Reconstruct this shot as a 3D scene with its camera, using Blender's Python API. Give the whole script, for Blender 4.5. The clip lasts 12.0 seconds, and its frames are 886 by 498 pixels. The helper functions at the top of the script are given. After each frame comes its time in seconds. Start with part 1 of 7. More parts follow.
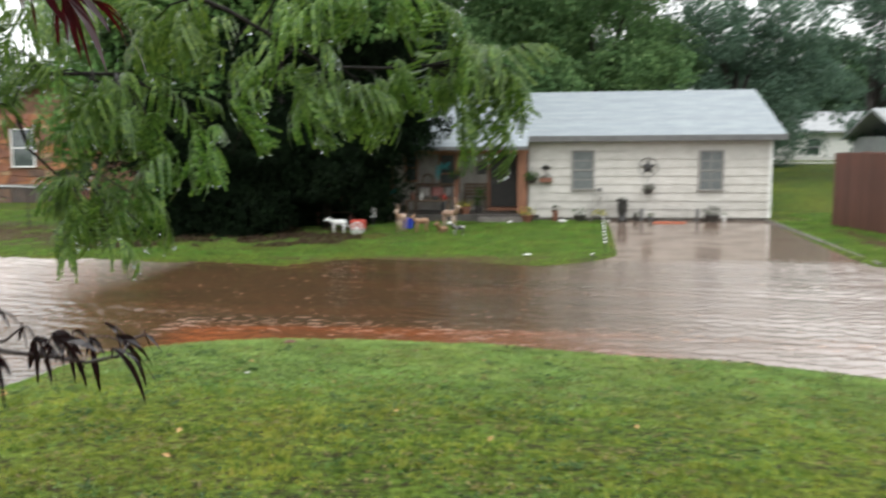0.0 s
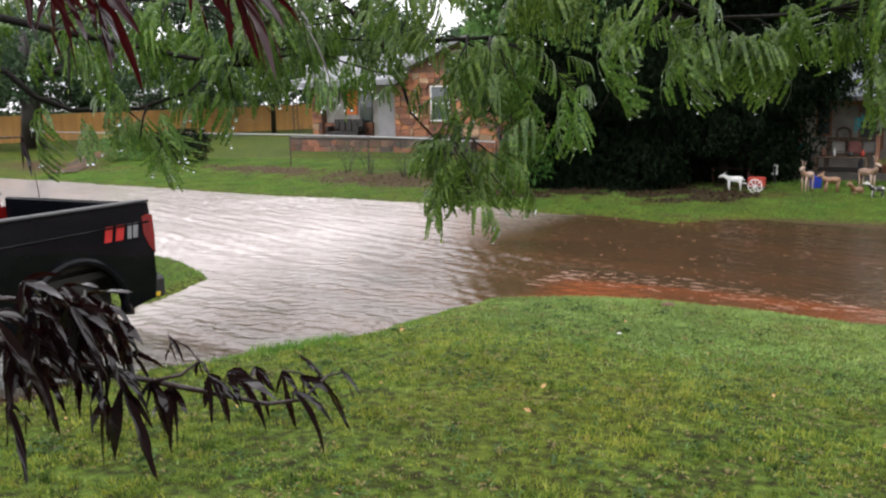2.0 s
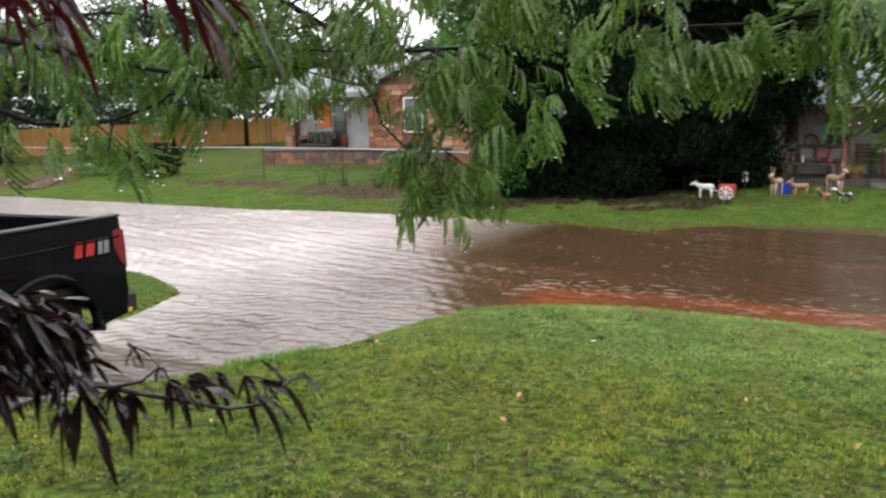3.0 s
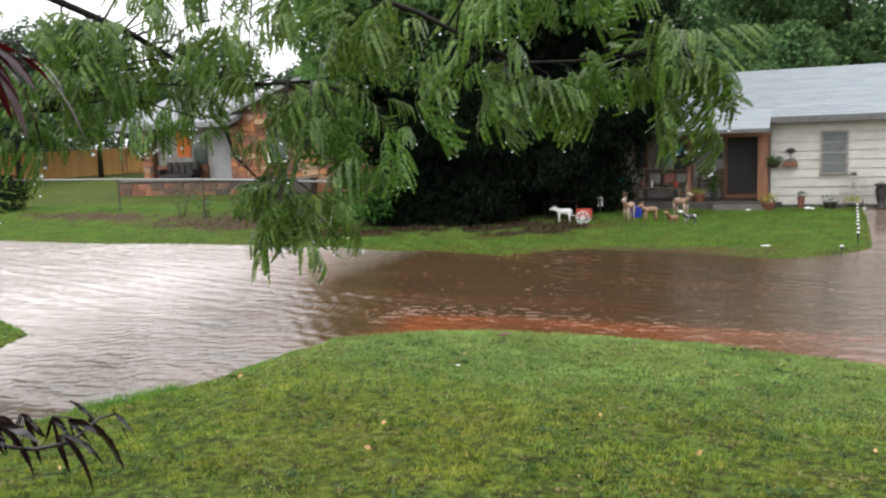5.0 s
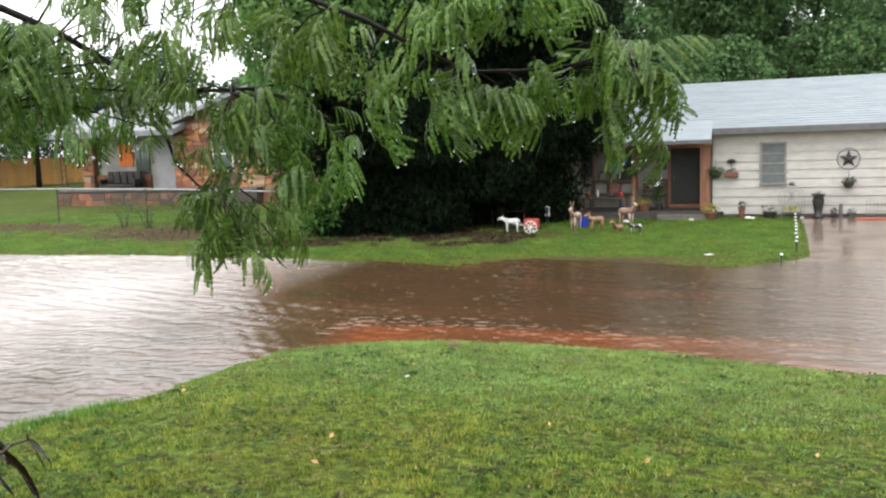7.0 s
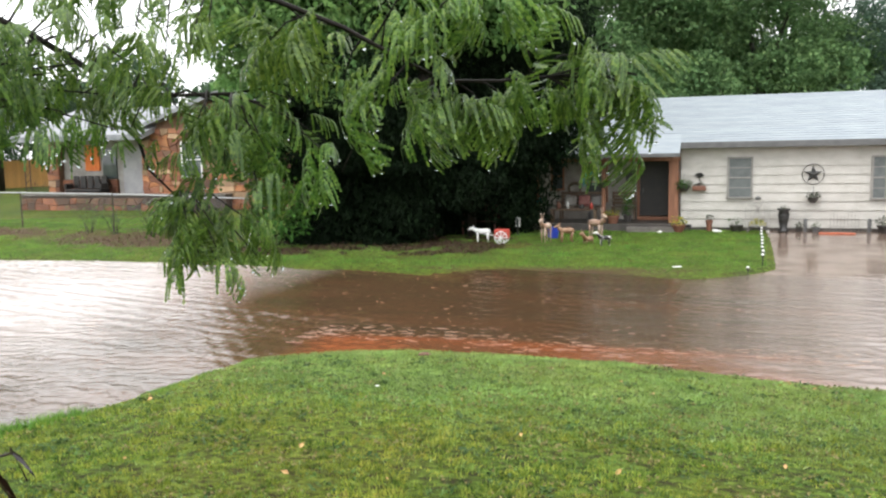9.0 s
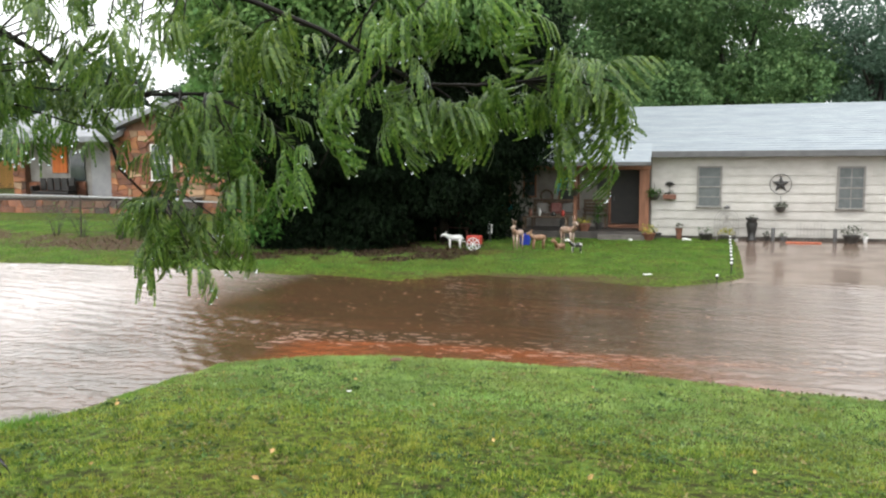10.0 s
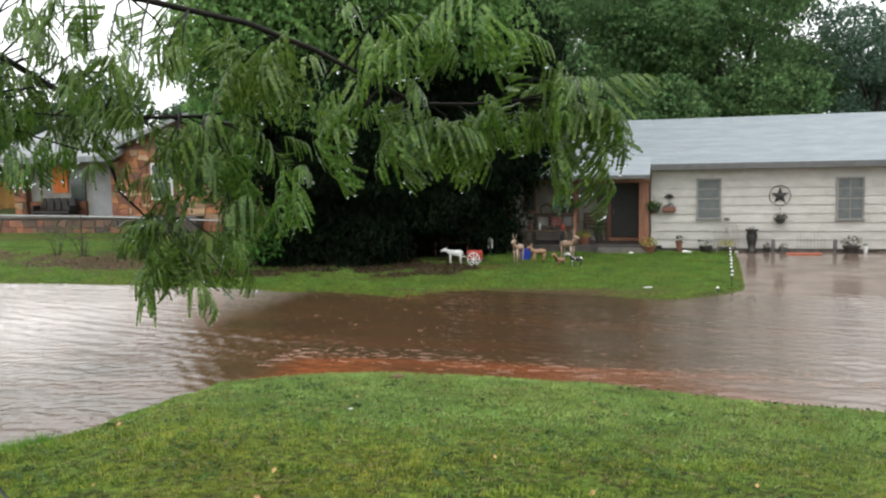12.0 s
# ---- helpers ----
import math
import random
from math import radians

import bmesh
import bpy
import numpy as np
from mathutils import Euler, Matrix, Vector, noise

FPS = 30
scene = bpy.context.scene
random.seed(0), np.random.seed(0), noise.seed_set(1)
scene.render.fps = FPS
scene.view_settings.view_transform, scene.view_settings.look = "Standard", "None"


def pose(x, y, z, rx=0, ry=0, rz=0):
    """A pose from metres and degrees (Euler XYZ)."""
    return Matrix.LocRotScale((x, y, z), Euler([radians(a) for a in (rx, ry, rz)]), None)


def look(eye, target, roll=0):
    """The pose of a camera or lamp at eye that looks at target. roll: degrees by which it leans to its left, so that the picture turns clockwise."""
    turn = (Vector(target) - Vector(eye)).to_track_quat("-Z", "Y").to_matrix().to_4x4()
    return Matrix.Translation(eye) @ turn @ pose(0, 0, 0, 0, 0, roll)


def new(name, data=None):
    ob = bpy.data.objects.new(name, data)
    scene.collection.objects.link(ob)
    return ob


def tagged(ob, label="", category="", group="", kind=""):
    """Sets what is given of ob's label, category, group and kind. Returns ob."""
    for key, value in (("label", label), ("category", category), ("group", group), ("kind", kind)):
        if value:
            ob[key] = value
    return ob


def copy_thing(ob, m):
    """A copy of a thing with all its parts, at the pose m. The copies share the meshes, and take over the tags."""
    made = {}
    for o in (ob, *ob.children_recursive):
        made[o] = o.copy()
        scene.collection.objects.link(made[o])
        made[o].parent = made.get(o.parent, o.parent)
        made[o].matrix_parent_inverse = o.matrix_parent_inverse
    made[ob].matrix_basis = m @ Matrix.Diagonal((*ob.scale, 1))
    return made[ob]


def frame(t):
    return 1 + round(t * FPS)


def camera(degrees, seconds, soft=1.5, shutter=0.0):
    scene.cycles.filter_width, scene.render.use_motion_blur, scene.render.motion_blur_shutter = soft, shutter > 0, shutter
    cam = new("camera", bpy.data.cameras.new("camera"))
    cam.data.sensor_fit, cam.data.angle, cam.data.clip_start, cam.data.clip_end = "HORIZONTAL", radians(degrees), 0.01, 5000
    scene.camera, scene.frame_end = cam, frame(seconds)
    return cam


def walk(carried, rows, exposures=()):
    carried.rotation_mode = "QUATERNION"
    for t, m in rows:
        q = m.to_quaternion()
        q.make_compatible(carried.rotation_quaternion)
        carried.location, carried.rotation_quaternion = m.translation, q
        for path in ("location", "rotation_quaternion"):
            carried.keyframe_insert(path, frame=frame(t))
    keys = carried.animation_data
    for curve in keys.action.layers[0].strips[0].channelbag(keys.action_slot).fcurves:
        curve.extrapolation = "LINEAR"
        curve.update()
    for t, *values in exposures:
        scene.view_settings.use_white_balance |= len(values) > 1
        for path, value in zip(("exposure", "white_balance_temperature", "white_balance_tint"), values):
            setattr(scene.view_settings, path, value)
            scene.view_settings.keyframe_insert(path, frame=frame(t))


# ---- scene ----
cam = camera(55.75, 12.0, 2.2, 0.7)
PATH = [(0.0, pose(-0.147, -0.236, 2.553, 82.91, 0.42, 0.69)),
        (0.5, pose(-0.157, -0.033, 2.554, 81.78, 1.81, 7.55)),
        (1.0, pose(-0.036, -0.039, 2.590, 81.74, 1.09, 18.54)),
        (1.5, pose(-0.052, -0.002, 2.584, 81.34, 0.22, 24.93)),
        (2.0, pose(-0.052, -0.006, 2.597, 80.06, 1.34, 27.27)),
        (2.5, pose(-0.046, -0.000, 2.604, 80.30, 1.99, 26.90)),
        (3.0, pose(-0.036, -0.008, 2.591, 80.77, 1.90, 25.48)),
        (3.5, pose(0.008, -0.006, 2.598, 80.64, 1.88, 22.74)),
        (5.5, pose(0.048, -0.051, 2.606, 82.93, 2.13, 14.96)),
        (6.0, pose(0.040, -0.032, 2.588, 83.17, 1.92, 13.73)),
        (6.5, pose(0.030, 0.003, 2.587, 82.98, 1.79, 13.18)),
        (7.0, pose(0.036, 0.000, 2.598, 82.92, 1.95, 12.93)),
        (9.0, pose(0.004, 0.011, 2.596, 83.52, 1.04, 10.93)),
        (9.5, pose(-0.010, 0.017, 2.593, 83.36, 0.48, 9.84)),
        (10.0, pose(-0.014, 0.019, 2.582, 83.94, 0.35, 9.05)),
        (10.5, pose(-0.006, -0.011, 2.594, 83.51, 0.75, 8.94)),
        (11.0, pose(-0.001, 0.010, 2.594, 83.65, 1.29, 9.66)),
        (11.5, pose(-0.004, 0.020, 2.595, 84.29, 1.35, 9.29)),
        (12.0, pose(-0.000, 0.000, 2.600, 84.95, 1.05, 9.04))]
walk(cam, PATH, [(0.0, 0.5, 6500, 8), (0.5, 0.68, 6500, 8), (1.0, 0.8, 6500, 11), (1.5, 0.62, 6500, 13), (2.0, 0.36, 6500, 15), (3.0, 0.4, 6500, 15), (3.5, 0.5, 6500, 13), (5.5, 0.42, 6500, 11), (6.0, 0.45, 6500, 11),
                 (6.5, 0.62, 6500, 11), (7.0, 0.68, 6500, 10), (9.0, 0.78, 6500, 10), (10.0, 0.66, 6500, 9), (11.0, 0.63, 6500, 8), (12.0, 0.27, 6480, 8)])

# world: overcast, rainy sky
world = bpy.data.worlds.new("overcast_sky")
scene.world = world
world.use_nodes = True
wn, wl = world.node_tree.nodes, world.node_tree.links
bg = wn["Background"]
sky = wn.new("ShaderNodeTexSky")
sky.sky_type, sky.sun_disc = "NISHITA", False
sky.sun_elevation, sky.sun_rotation = radians(55), radians(200)
sky.dust_density, sky.ozone_density = 6.0, 0.5
grey = wn.new("ShaderNodeHueSaturation")
grey.inputs["Saturation"].default_value = 0.12
wl.new(sky.outputs[0], grey.inputs["Color"])
cloud = wn.new("ShaderNodeMix")
cloud.data_type = "RGBA"
cloud.inputs["Factor"].default_value = 0.75
wl.new(grey.outputs[0], cloud.inputs["A"])
cloud.inputs["B"].default_value = (9.2, 9.35, 9.5, 1)
wl.new(cloud.outputs["Result"], bg.inputs["Color"])
bg.inputs["Strength"].default_value = 0.19
sun = new("sun", bpy.data.lights.new("sun", "SUN"))
sun.data.energy, sun.data.angle, sun.data.color = 0.5, radians(40), (1.0, 0.98, 0.95)
sun.matrix_world = look((10, 8, 30), (0, 20, 0))


# ---------------------------------------------------------------- materials
def mat(name, base, other=None, scale=6.0, rough=0.7, metal=0.0, bump=0.3, fine=60.0, spec=0.5, stretch=(1, 1, 1), rand=0.0, coat=0.0, depth=0.01, contrast=(0.35, 0.65), rough2=None):
    """A node material: two colours mixed by noise at two scales, with bump; rand varies the value object by object."""
    m = bpy.data.materials.new(name)
    m.use_nodes = True
    n, l = m.node_tree.nodes, m.node_tree.links
    p = n["Principled BSDF"]
    tc, mp = n.new("ShaderNodeTexCoord"), n.new("ShaderNodeMapping")
    mp.inputs["Scale"].default_value = stretch
    l.new(tc.outputs["Object"], mp.inputs["Vector"])
    big, small = n.new("ShaderNodeTexNoise"), n.new("ShaderNodeTexNoise")
    big.inputs["Scale"].default_value, big.inputs["Detail"].default_value = scale, 5
    small.inputs["Scale"].default_value, small.inputs["Detail"].default_value = fine, 3
    l.new(mp.outputs[0], big.inputs["Vector"])
    l.new(mp.outputs[0], small.inputs["Vector"])
    ramp = n.new("ShaderNodeMapRange")
    ramp.inputs["From Min"].default_value, ramp.inputs["From Max"].default_value = contrast
    l.new(big.outputs["Fac"], ramp.inputs["Value"])
    mix = n.new("ShaderNodeMix")
    mix.data_type = "RGBA"
    mix.inputs["A"].default_value = (*base, 1)
    mix.inputs["B"].default_value = (*(other or [c * 0.7 for c in base]), 1)
    l.new(ramp.outputs[0], mix.inputs["Factor"])
    hsv = n.new("ShaderNodeHueSaturation")
    grain = n.new("ShaderNodeMapRange")
    grain.inputs["To Min"].default_value, grain.inputs["To Max"].default_value = 0.8, 1.2
    l.new(small.outputs["Fac"], grain.inputs["Value"])
    l.new(mix.outputs["Result"], hsv.inputs["Color"])
    if rand:
        info, spread, mul = n.new("ShaderNodeObjectInfo"), n.new("ShaderNodeMapRange"), n.new("ShaderNodeMath")
        spread.inputs["To Min"].default_value, spread.inputs["To Max"].default_value = 1 - rand, 1 + rand
        mul.operation = "MULTIPLY"
        l.new(info.outputs["Random"], spread.inputs["Value"])
        l.new(spread.outputs[0], mul.inputs[0])
        l.new(grain.outputs[0], mul.inputs[1])
        l.new(mul.outputs[0], hsv.inputs["Value"])
    else:
        l.new(grain.outputs[0], hsv.inputs["Value"])
    l.new(hsv.outputs[0], p.inputs["Base Color"])
    p.inputs["Metallic"].default_value = metal
    p.inputs["Specular IOR Level"].default_value = spec
    p.inputs["Coat Weight"].default_value = coat
    p.inputs["Coat Roughness"].default_value = 0.08
    if rough2 is not None:
        rr = n.new("ShaderNodeMapRange")
        rr.inputs["To Min"].default_value, rr.inputs["To Max"].default_value = rough, rough2
        l.new(ramp.outputs[0], rr.inputs["Value"])
        l.new(rr.outputs[0], p.inputs["Roughness"])
    else:
        p.inputs["Roughness"].default_value = rough
    if bump:
        b = n.new("ShaderNodeBump")
        b.inputs["Strength"].default_value, b.inputs["Distance"].default_value = bump, depth
        l.new(small.outputs["Fac"], b.inputs["Height"])
        l.new(b.outputs[0], p.inputs["Normal"])
    return m


def leafy(name, colours, rough=0.4, through_light=0.35, spec=0.5, glow=None, hues=(0.488, 0.508), patch=0.0):
    """Foliage: the colour varies leaf by leaf, some light comes through."""
    m = bpy.data.materials.new(name)
    m.use_nodes = True
    n, l = m.node_tree.nodes, m.node_tree.links
    p, out = n["Principled BSDF"], n["Material Output"]
    geo, ramp = n.new("ShaderNodeNewGeometry"), n.new("ShaderNodeValToRGB")
    if patch:
        # tufts: neighbours share a colour, with some spread blade by blade
        where, tuft, level, own, both = n.new("ShaderNodeTexCoord"), n.new("ShaderNodeTexNoise"), n.new("ShaderNodeMapRange"), n.new("ShaderNodeMath"), n.new("ShaderNodeMath")
        tuft.inputs["Scale"].default_value, tuft.inputs["Detail"].default_value, tuft.inputs["Roughness"].default_value = patch, 4, 0.62
        l.new(where.outputs["Object"], tuft.inputs["Vector"])
        level.inputs["From Min"].default_value, level.inputs["From Max"].default_value = 0.34, 0.66
        level.inputs["To Max"].default_value = 0.68
        l.new(tuft.outputs["Fac"], level.inputs["Value"])
        own.operation, both.operation = "MULTIPLY", "ADD"
        own.inputs[1].default_value = 0.32
        l.new(geo.outputs["Random Per Island"], own.inputs[0])
        l.new(own.outputs[0], both.inputs[0])
        l.new(level.outputs[0], both.inputs[1])
        l.new(both.outputs[0], ramp.inputs["Fac"])
    else:
        l.new(geo.outputs["Random Per Island"], ramp.inputs["Fac"])
    e = ramp.color_ramp.elements
    e[0].color, e[1].color = (*colours[0], 1), (*colours[-1], 1)
    for i, c in enumerate(colours[1:-1]):
        e.new((i + 1) / (len(colours) - 1)).color = (*c, 1)
    tc, ns, mr, hsv = n.new("ShaderNodeTexCoord"), n.new("ShaderNodeTexNoise"), n.new("ShaderNodeMapRange"), n.new("ShaderNodeHueSaturation")
    ns.inputs["Scale"].default_value = 1.3
    l.new(tc.outputs["Object"], ns.inputs["Vector"])
    l.new(ns.outputs["Fac"], mr.inputs["Value"])
    mr.inputs["From Min"].default_value, mr.inputs["From Max"].default_value = 0.3, 0.7
    mr.inputs["To Min"].default_value, mr.inputs["To Max"].default_value = 0.75, 1.25
    tone, shift = n.new("ShaderNodeTexNoise"), n.new("ShaderNodeMapRange")
    tone.inputs["Scale"].default_value, tone.inputs["Detail"].default_value = 0.9, 4
    l.new(tc.outputs["Object"], tone.inputs["Vector"])
    l.new(tone.outputs["Fac"], shift.inputs["Value"])
    shift.inputs["From Min"].default_value, shift.inputs["From Max"].default_value = 0.35, 0.65
    shift.inputs["To Min"].default_value, shift.inputs["To Max"].default_value = hues
    l.new(shift.outputs[0], hsv.inputs["Hue"])
    l.new(ramp.outputs[0], hsv.inputs["Color"])
    l.new(mr.outputs[0], hsv.inputs["Value"])
    l.new(hsv.outputs[0], p.inputs["Base Color"])
    p.inputs["Roughness"].default_value, p.inputs["Specular IOR Level"].default_value = rough, spec
    tr, add = n.new("ShaderNodeBsdfTranslucent"), n.new("ShaderNodeMixShader")
    if glow:
        tr.inputs["Color"].default_value = (*glow, 1)
    else:
        l.new(hsv.outputs[0], tr.inputs["Color"])
    add.inputs[0].default_value = through_light
    l.new(p.outputs[0], add.inputs[1])
    l.new(tr.outputs[0], add.inputs[2])
    l.new(add.outputs[0], out.inputs["Surface"])
    return m


# bare soil: centre, half sizes, turn
SOIL = [(-5.7, 22.9, 4.6, 2.9, -6), (-13.6, 22.9, 4.2, 1.8, -14), (-20.0, 24.7, 6.0, 1.0, -13), (-33.0, 25.4, 6.0, 1.5, -12), (-9.2, 21.0, 2.2, 0.9, -8), (-1.0, 18.15, 3.2, 0.55, -4), (10.2, 19.5, 0.5, 4.5, -8)]


def ground_material():
    m = bpy.data.materials.new("lawn_soil")
    m.use_nodes = True
    n, l = m.node_tree.nodes, m.node_tree.links
    p = n["Principled BSDF"]
    tc = n.new("ShaderNodeTexCoord")
    a, b, c = n.new("ShaderNodeTexNoise"), n.new("ShaderNodeTexNoise"), n.new("ShaderNodeTexNoise")
    for t, s, d in ((a, 0.55, 5), (b, 13.0, 6), (c, 45.0, 3)):
        t.inputs["Scale"].default_value, t.inputs["Detail"].default_value = s, d
        l.new(tc.outputs["Object"], t.inputs["Vector"])
    r1, r2 = n.new("ShaderNodeValToRGB"), n.new("ShaderNodeValToRGB")
    l.new(b.outputs["Fac"], r1.inputs["Fac"])
    e = r1.color_ramp.elements
    e[0].position, e[0].color = 0.36, (0.030, 0.028, 0.013, 1)
    e[1].position, e[1].color = 0.66, (0.115, 0.165, 0.03, 1)
    e.new(0.5).color = (0.06, 0.085, 0.016, 1)
    l.new(a.outputs["Fac"], r2.inputs["Fac"])
    e = r2.color_ramp.elements
    e[0].position, e[0].color = 0.35, (0.75, 0.9, 0.8, 1)
    e[1].position, e[1].color = 0.65, (1.25, 1.1, 0.9, 1)
    mx = n.new("ShaderNodeMix")
    mx.data_type, mx.blend_type = "RGBA", "MULTIPLY"
    mx.inputs["Factor"].default_value = 1
    l.new(r1.outputs[0], mx.inputs["A"])
    l.new(r2.outputs[0], mx.inputs["B"])
    last = mx.outputs["Result"]
    for cx, cy, rx, ry, turn in SOIL:
        mp, ln, jag, rim, add = n.new("ShaderNodeMapping"), n.new("ShaderNodeVectorMath"), n.new("ShaderNodeMath"), n.new("ShaderNodeMapRange"), n.new("ShaderNodeMix")
        mp.vector_type = "TEXTURE"
        mp.inputs["Location"].default_value, mp.inputs["Rotation"].default_value, mp.inputs["Scale"].default_value = (cx, cy, 0), (0, 0, radians(turn)), (rx, ry, 100)
        ln.operation = "LENGTH"
        jag.operation = "ADD"
        l.new(tc.outputs["Object"], mp.inputs["Vector"])
        l.new(mp.outputs[0], ln.inputs[0])
        l.new(ln.outputs["Value"], jag.inputs[0])
        both = n.new("ShaderNodeMath")
        both.operation = "ADD"
        l.new(a.outputs["Fac"], both.inputs[0])
        l.new(b.outputs["Fac"], both.inputs[1])
        l.new(both.outputs[0], jag.inputs[1])
        rim.inputs["From Min"].default_value, rim.inputs["From Max"].default_value = 1.35, 2.15
        rim.inputs["To Min"].default_value, rim.inputs["To Max"].default_value = 1.0, 0.0
        l.new(jag.outputs[0], rim.inputs["Value"])
        add.data_type = "RGBA"
        l.new(rim.outputs[0], add.inputs["Factor"])
        l.new(last, add.inputs["A"])
        add.inputs["B"].default_value = (0.07, 0.046, 0.027, 1)
        last = add.outputs["Result"]
    l.new(last, p.inputs["Base Color"])
    p.inputs["Roughness"].default_value = 0.75
    p.inputs["Specular IOR Level"].default_value = 0.06
    bp = n.new("ShaderNodeBump")
    bp.inputs["Strength"].default_value, bp.inputs["Distance"].default_value = 0.8, 0.03
    l.new(c.outputs["Fac"], bp.inputs["Height"])
    l.new(bp.outputs[0], p.inputs["Normal"])
    return m


def water_material():
    """Muddy flood water: silt colours in streaks along the flow, sky sheen painted pale towards the ends, ripples and
    rain rings in the bump.
    """
    m = bpy.data.materials.new("muddy_water")
    m.use_nodes = True
    n, l = m.node_tree.nodes, m.node_tree.links
    p = n["Principled BSDF"]
    tc, mp = n.new("ShaderNodeTexCoord"), n.new("ShaderNodeMapping")
    mp.inputs["Rotation"].default_value = (0, 0, radians(6.6))
    l.new(tc.outputs["Object"], mp.inputs["Vector"])
    st = n.new("ShaderNodeMapping")
    st.inputs["Scale"].default_value = (0.22, 1.0, 1)
    l.new(mp.outputs[0], st.inputs["Vector"])
    streak = n.new("ShaderNodeTexNoise")
    streak.inputs["Scale"].default_value, streak.inputs["Detail"].default_value = 1.1, 6
    l.new(st.outputs[0], streak.inputs["Vector"])
    # silt is thickest along the near bank
    sep, near, add, ramp = n.new("ShaderNodeSeparateXYZ"), n.new("ShaderNodeMapRange"), n.new("ShaderNodeMath"), n.new("ShaderNodeValToRGB")
    l.new(mp.outputs[0], sep.inputs[0])
    near.inputs["From Min"].default_value, near.inputs["From Max"].default_value = 11.0, 11.4
    near.inputs["To Min"].default_value, near.inputs["To Max"].default_value = 0.42, 0.0
    # the silt's edge wanders
    wob, off = n.new("ShaderNodeMath"), n.new("ShaderNodeMath")
    wob.operation, off.operation = "MULTIPLY_ADD", "ADD"
    wob.inputs[1].default_value, wob.inputs[2].default_value = 1.6, -0.8
    l.new(streak.outputs["Fac"], wob.inputs[0])
    l.new(wob.outputs[0], off.inputs[0])
    l.new(sep.outputs["Y"], off.inputs[1])
    l.new(off.outputs[0], near.inputs["Value"])
    add.operation = "ADD"
    west, east, both, silt = n.new("ShaderNodeMapRange"), n.new("ShaderNodeMapRange"), n.new("ShaderNodeMath"), n.new("ShaderNodeMath")
    west.inputs["From Min"].default_value, west.inputs["From Max"].default_value = -5.7, -4.9
    east.inputs["From Min"].default_value, east.inputs["From Max"].default_value = -1.5, 4.0
    east.inputs["To Min"].default_value, east.inputs["To Max"].default_value = 1.0, 0.15
    both.operation = silt.operation = "MULTIPLY"
    l.new(sep.outputs["X"], west.inputs["Value"])
    l.new(sep.outputs["X"], east.inputs["Value"])
    l.new(west.outputs[0], both.inputs[0])
    l.new(east.outputs[0], both.inputs[1])
    l.new(near.outputs[0], silt.inputs[0])
    l.new(both.outputs[0], silt.inputs[1])
    l.new(silt.outputs[0], add.inputs[0])
    l.new(streak.outputs["Fac"], add.inputs[1])
    l.new(add.outputs[0], ramp.inputs["Fac"])
    e = ramp.color_ramp.elements
    e[0].position, e[0].color = 0.36, (0.058, 0.037, 0.020, 1)
    e[1].position, e[1].color = 0.95, (0.20, 0.066, 0.027, 1)
    e.new(0.66).color = (0.086, 0.045, 0.023, 1)
    # the sky's pale reflection is painted into the base colour, fullest westward
    skylit, sky_wash = n.new("ShaderNodeMapRange"), n.new("ShaderNodeMix")
    skylit.inputs["From Min"].default_value, skylit.inputs["From Max"].default_value = -11.5, -7.8
    skylit.inputs["To Min"].default_value, skylit.inputs["To Max"].default_value = 1.0, 0.0
    l.new(sep.outputs["X"], skylit.inputs["Value"])
    sky_wash.data_type = "RGBA"
    # weaker towards the east: thin muddy water with some painted sky sheen
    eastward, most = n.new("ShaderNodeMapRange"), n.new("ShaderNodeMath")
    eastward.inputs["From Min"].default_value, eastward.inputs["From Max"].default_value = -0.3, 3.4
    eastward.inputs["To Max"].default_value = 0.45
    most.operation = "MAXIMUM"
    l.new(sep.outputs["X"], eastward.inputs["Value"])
    l.new(skylit.outputs[0], most.inputs[0])
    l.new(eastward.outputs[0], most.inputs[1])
    l.new(most.outputs[0], sky_wash.inputs["Factor"])
    l.new(ramp.outputs[0], sky_wash.inputs["A"])
    sky_wash.inputs["B"].default_value = (0.48, 0.425, 0.40, 1)
    l.new(sky_wash.outputs["Result"], p.inputs["Base Color"])
    p.inputs["IOR"].default_value = 1.52
    p.inputs["Roughness"].default_value = 0.12
    # ripples
    rs = n.new("ShaderNodeMapping")
    rs.inputs["Scale"].default_value = (0.6, 1.5, 1)
    l.new(mp.outputs[0], rs.inputs["Vector"])
    w1, w2, rings = n.new("ShaderNodeTexNoise"), n.new("ShaderNodeTexNoise"), n.new("ShaderNodeTexVoronoi")
    w1.inputs["Scale"].default_value, w1.inputs["Detail"].default_value = 1.7, 5
    w2.inputs["Scale"].default_value, w2.inputs["Detail"].default_value = 11.0, 3
    rings.inputs["Scale"].default_value = 5.0
    l.new(rs.outputs[0], w1.inputs["Vector"])
    l.new(rs.outputs[0], w2.inputs["Vector"])
    l.new(mp.outputs[0], rings.inputs["Vector"])
    sn, dampen = n.new("ShaderNodeMath"), n.new("ShaderNodeMath")
    sn.operation, dampen.operation = "SINE", "MULTIPLY"
    k = n.new("ShaderNodeMath")
    k.operation = "MULTIPLY"
    k.inputs[1].default_value = 60.0
    l.new(rings.outputs["Distance"], k.inputs[0])
    l.new(k.outputs[0], sn.inputs[0])
    fall = n.new("ShaderNodeMapRange")
    fall.inputs["From Max"].default_value, fall.inputs["To Min"].default_value, fall.inputs["To Max"].default_value = 0.3, 0.11, 0.0
    l.new(rings.outputs["Distance"], fall.inputs["Value"])
    l.new(sn.outputs[0], dampen.inputs[0])
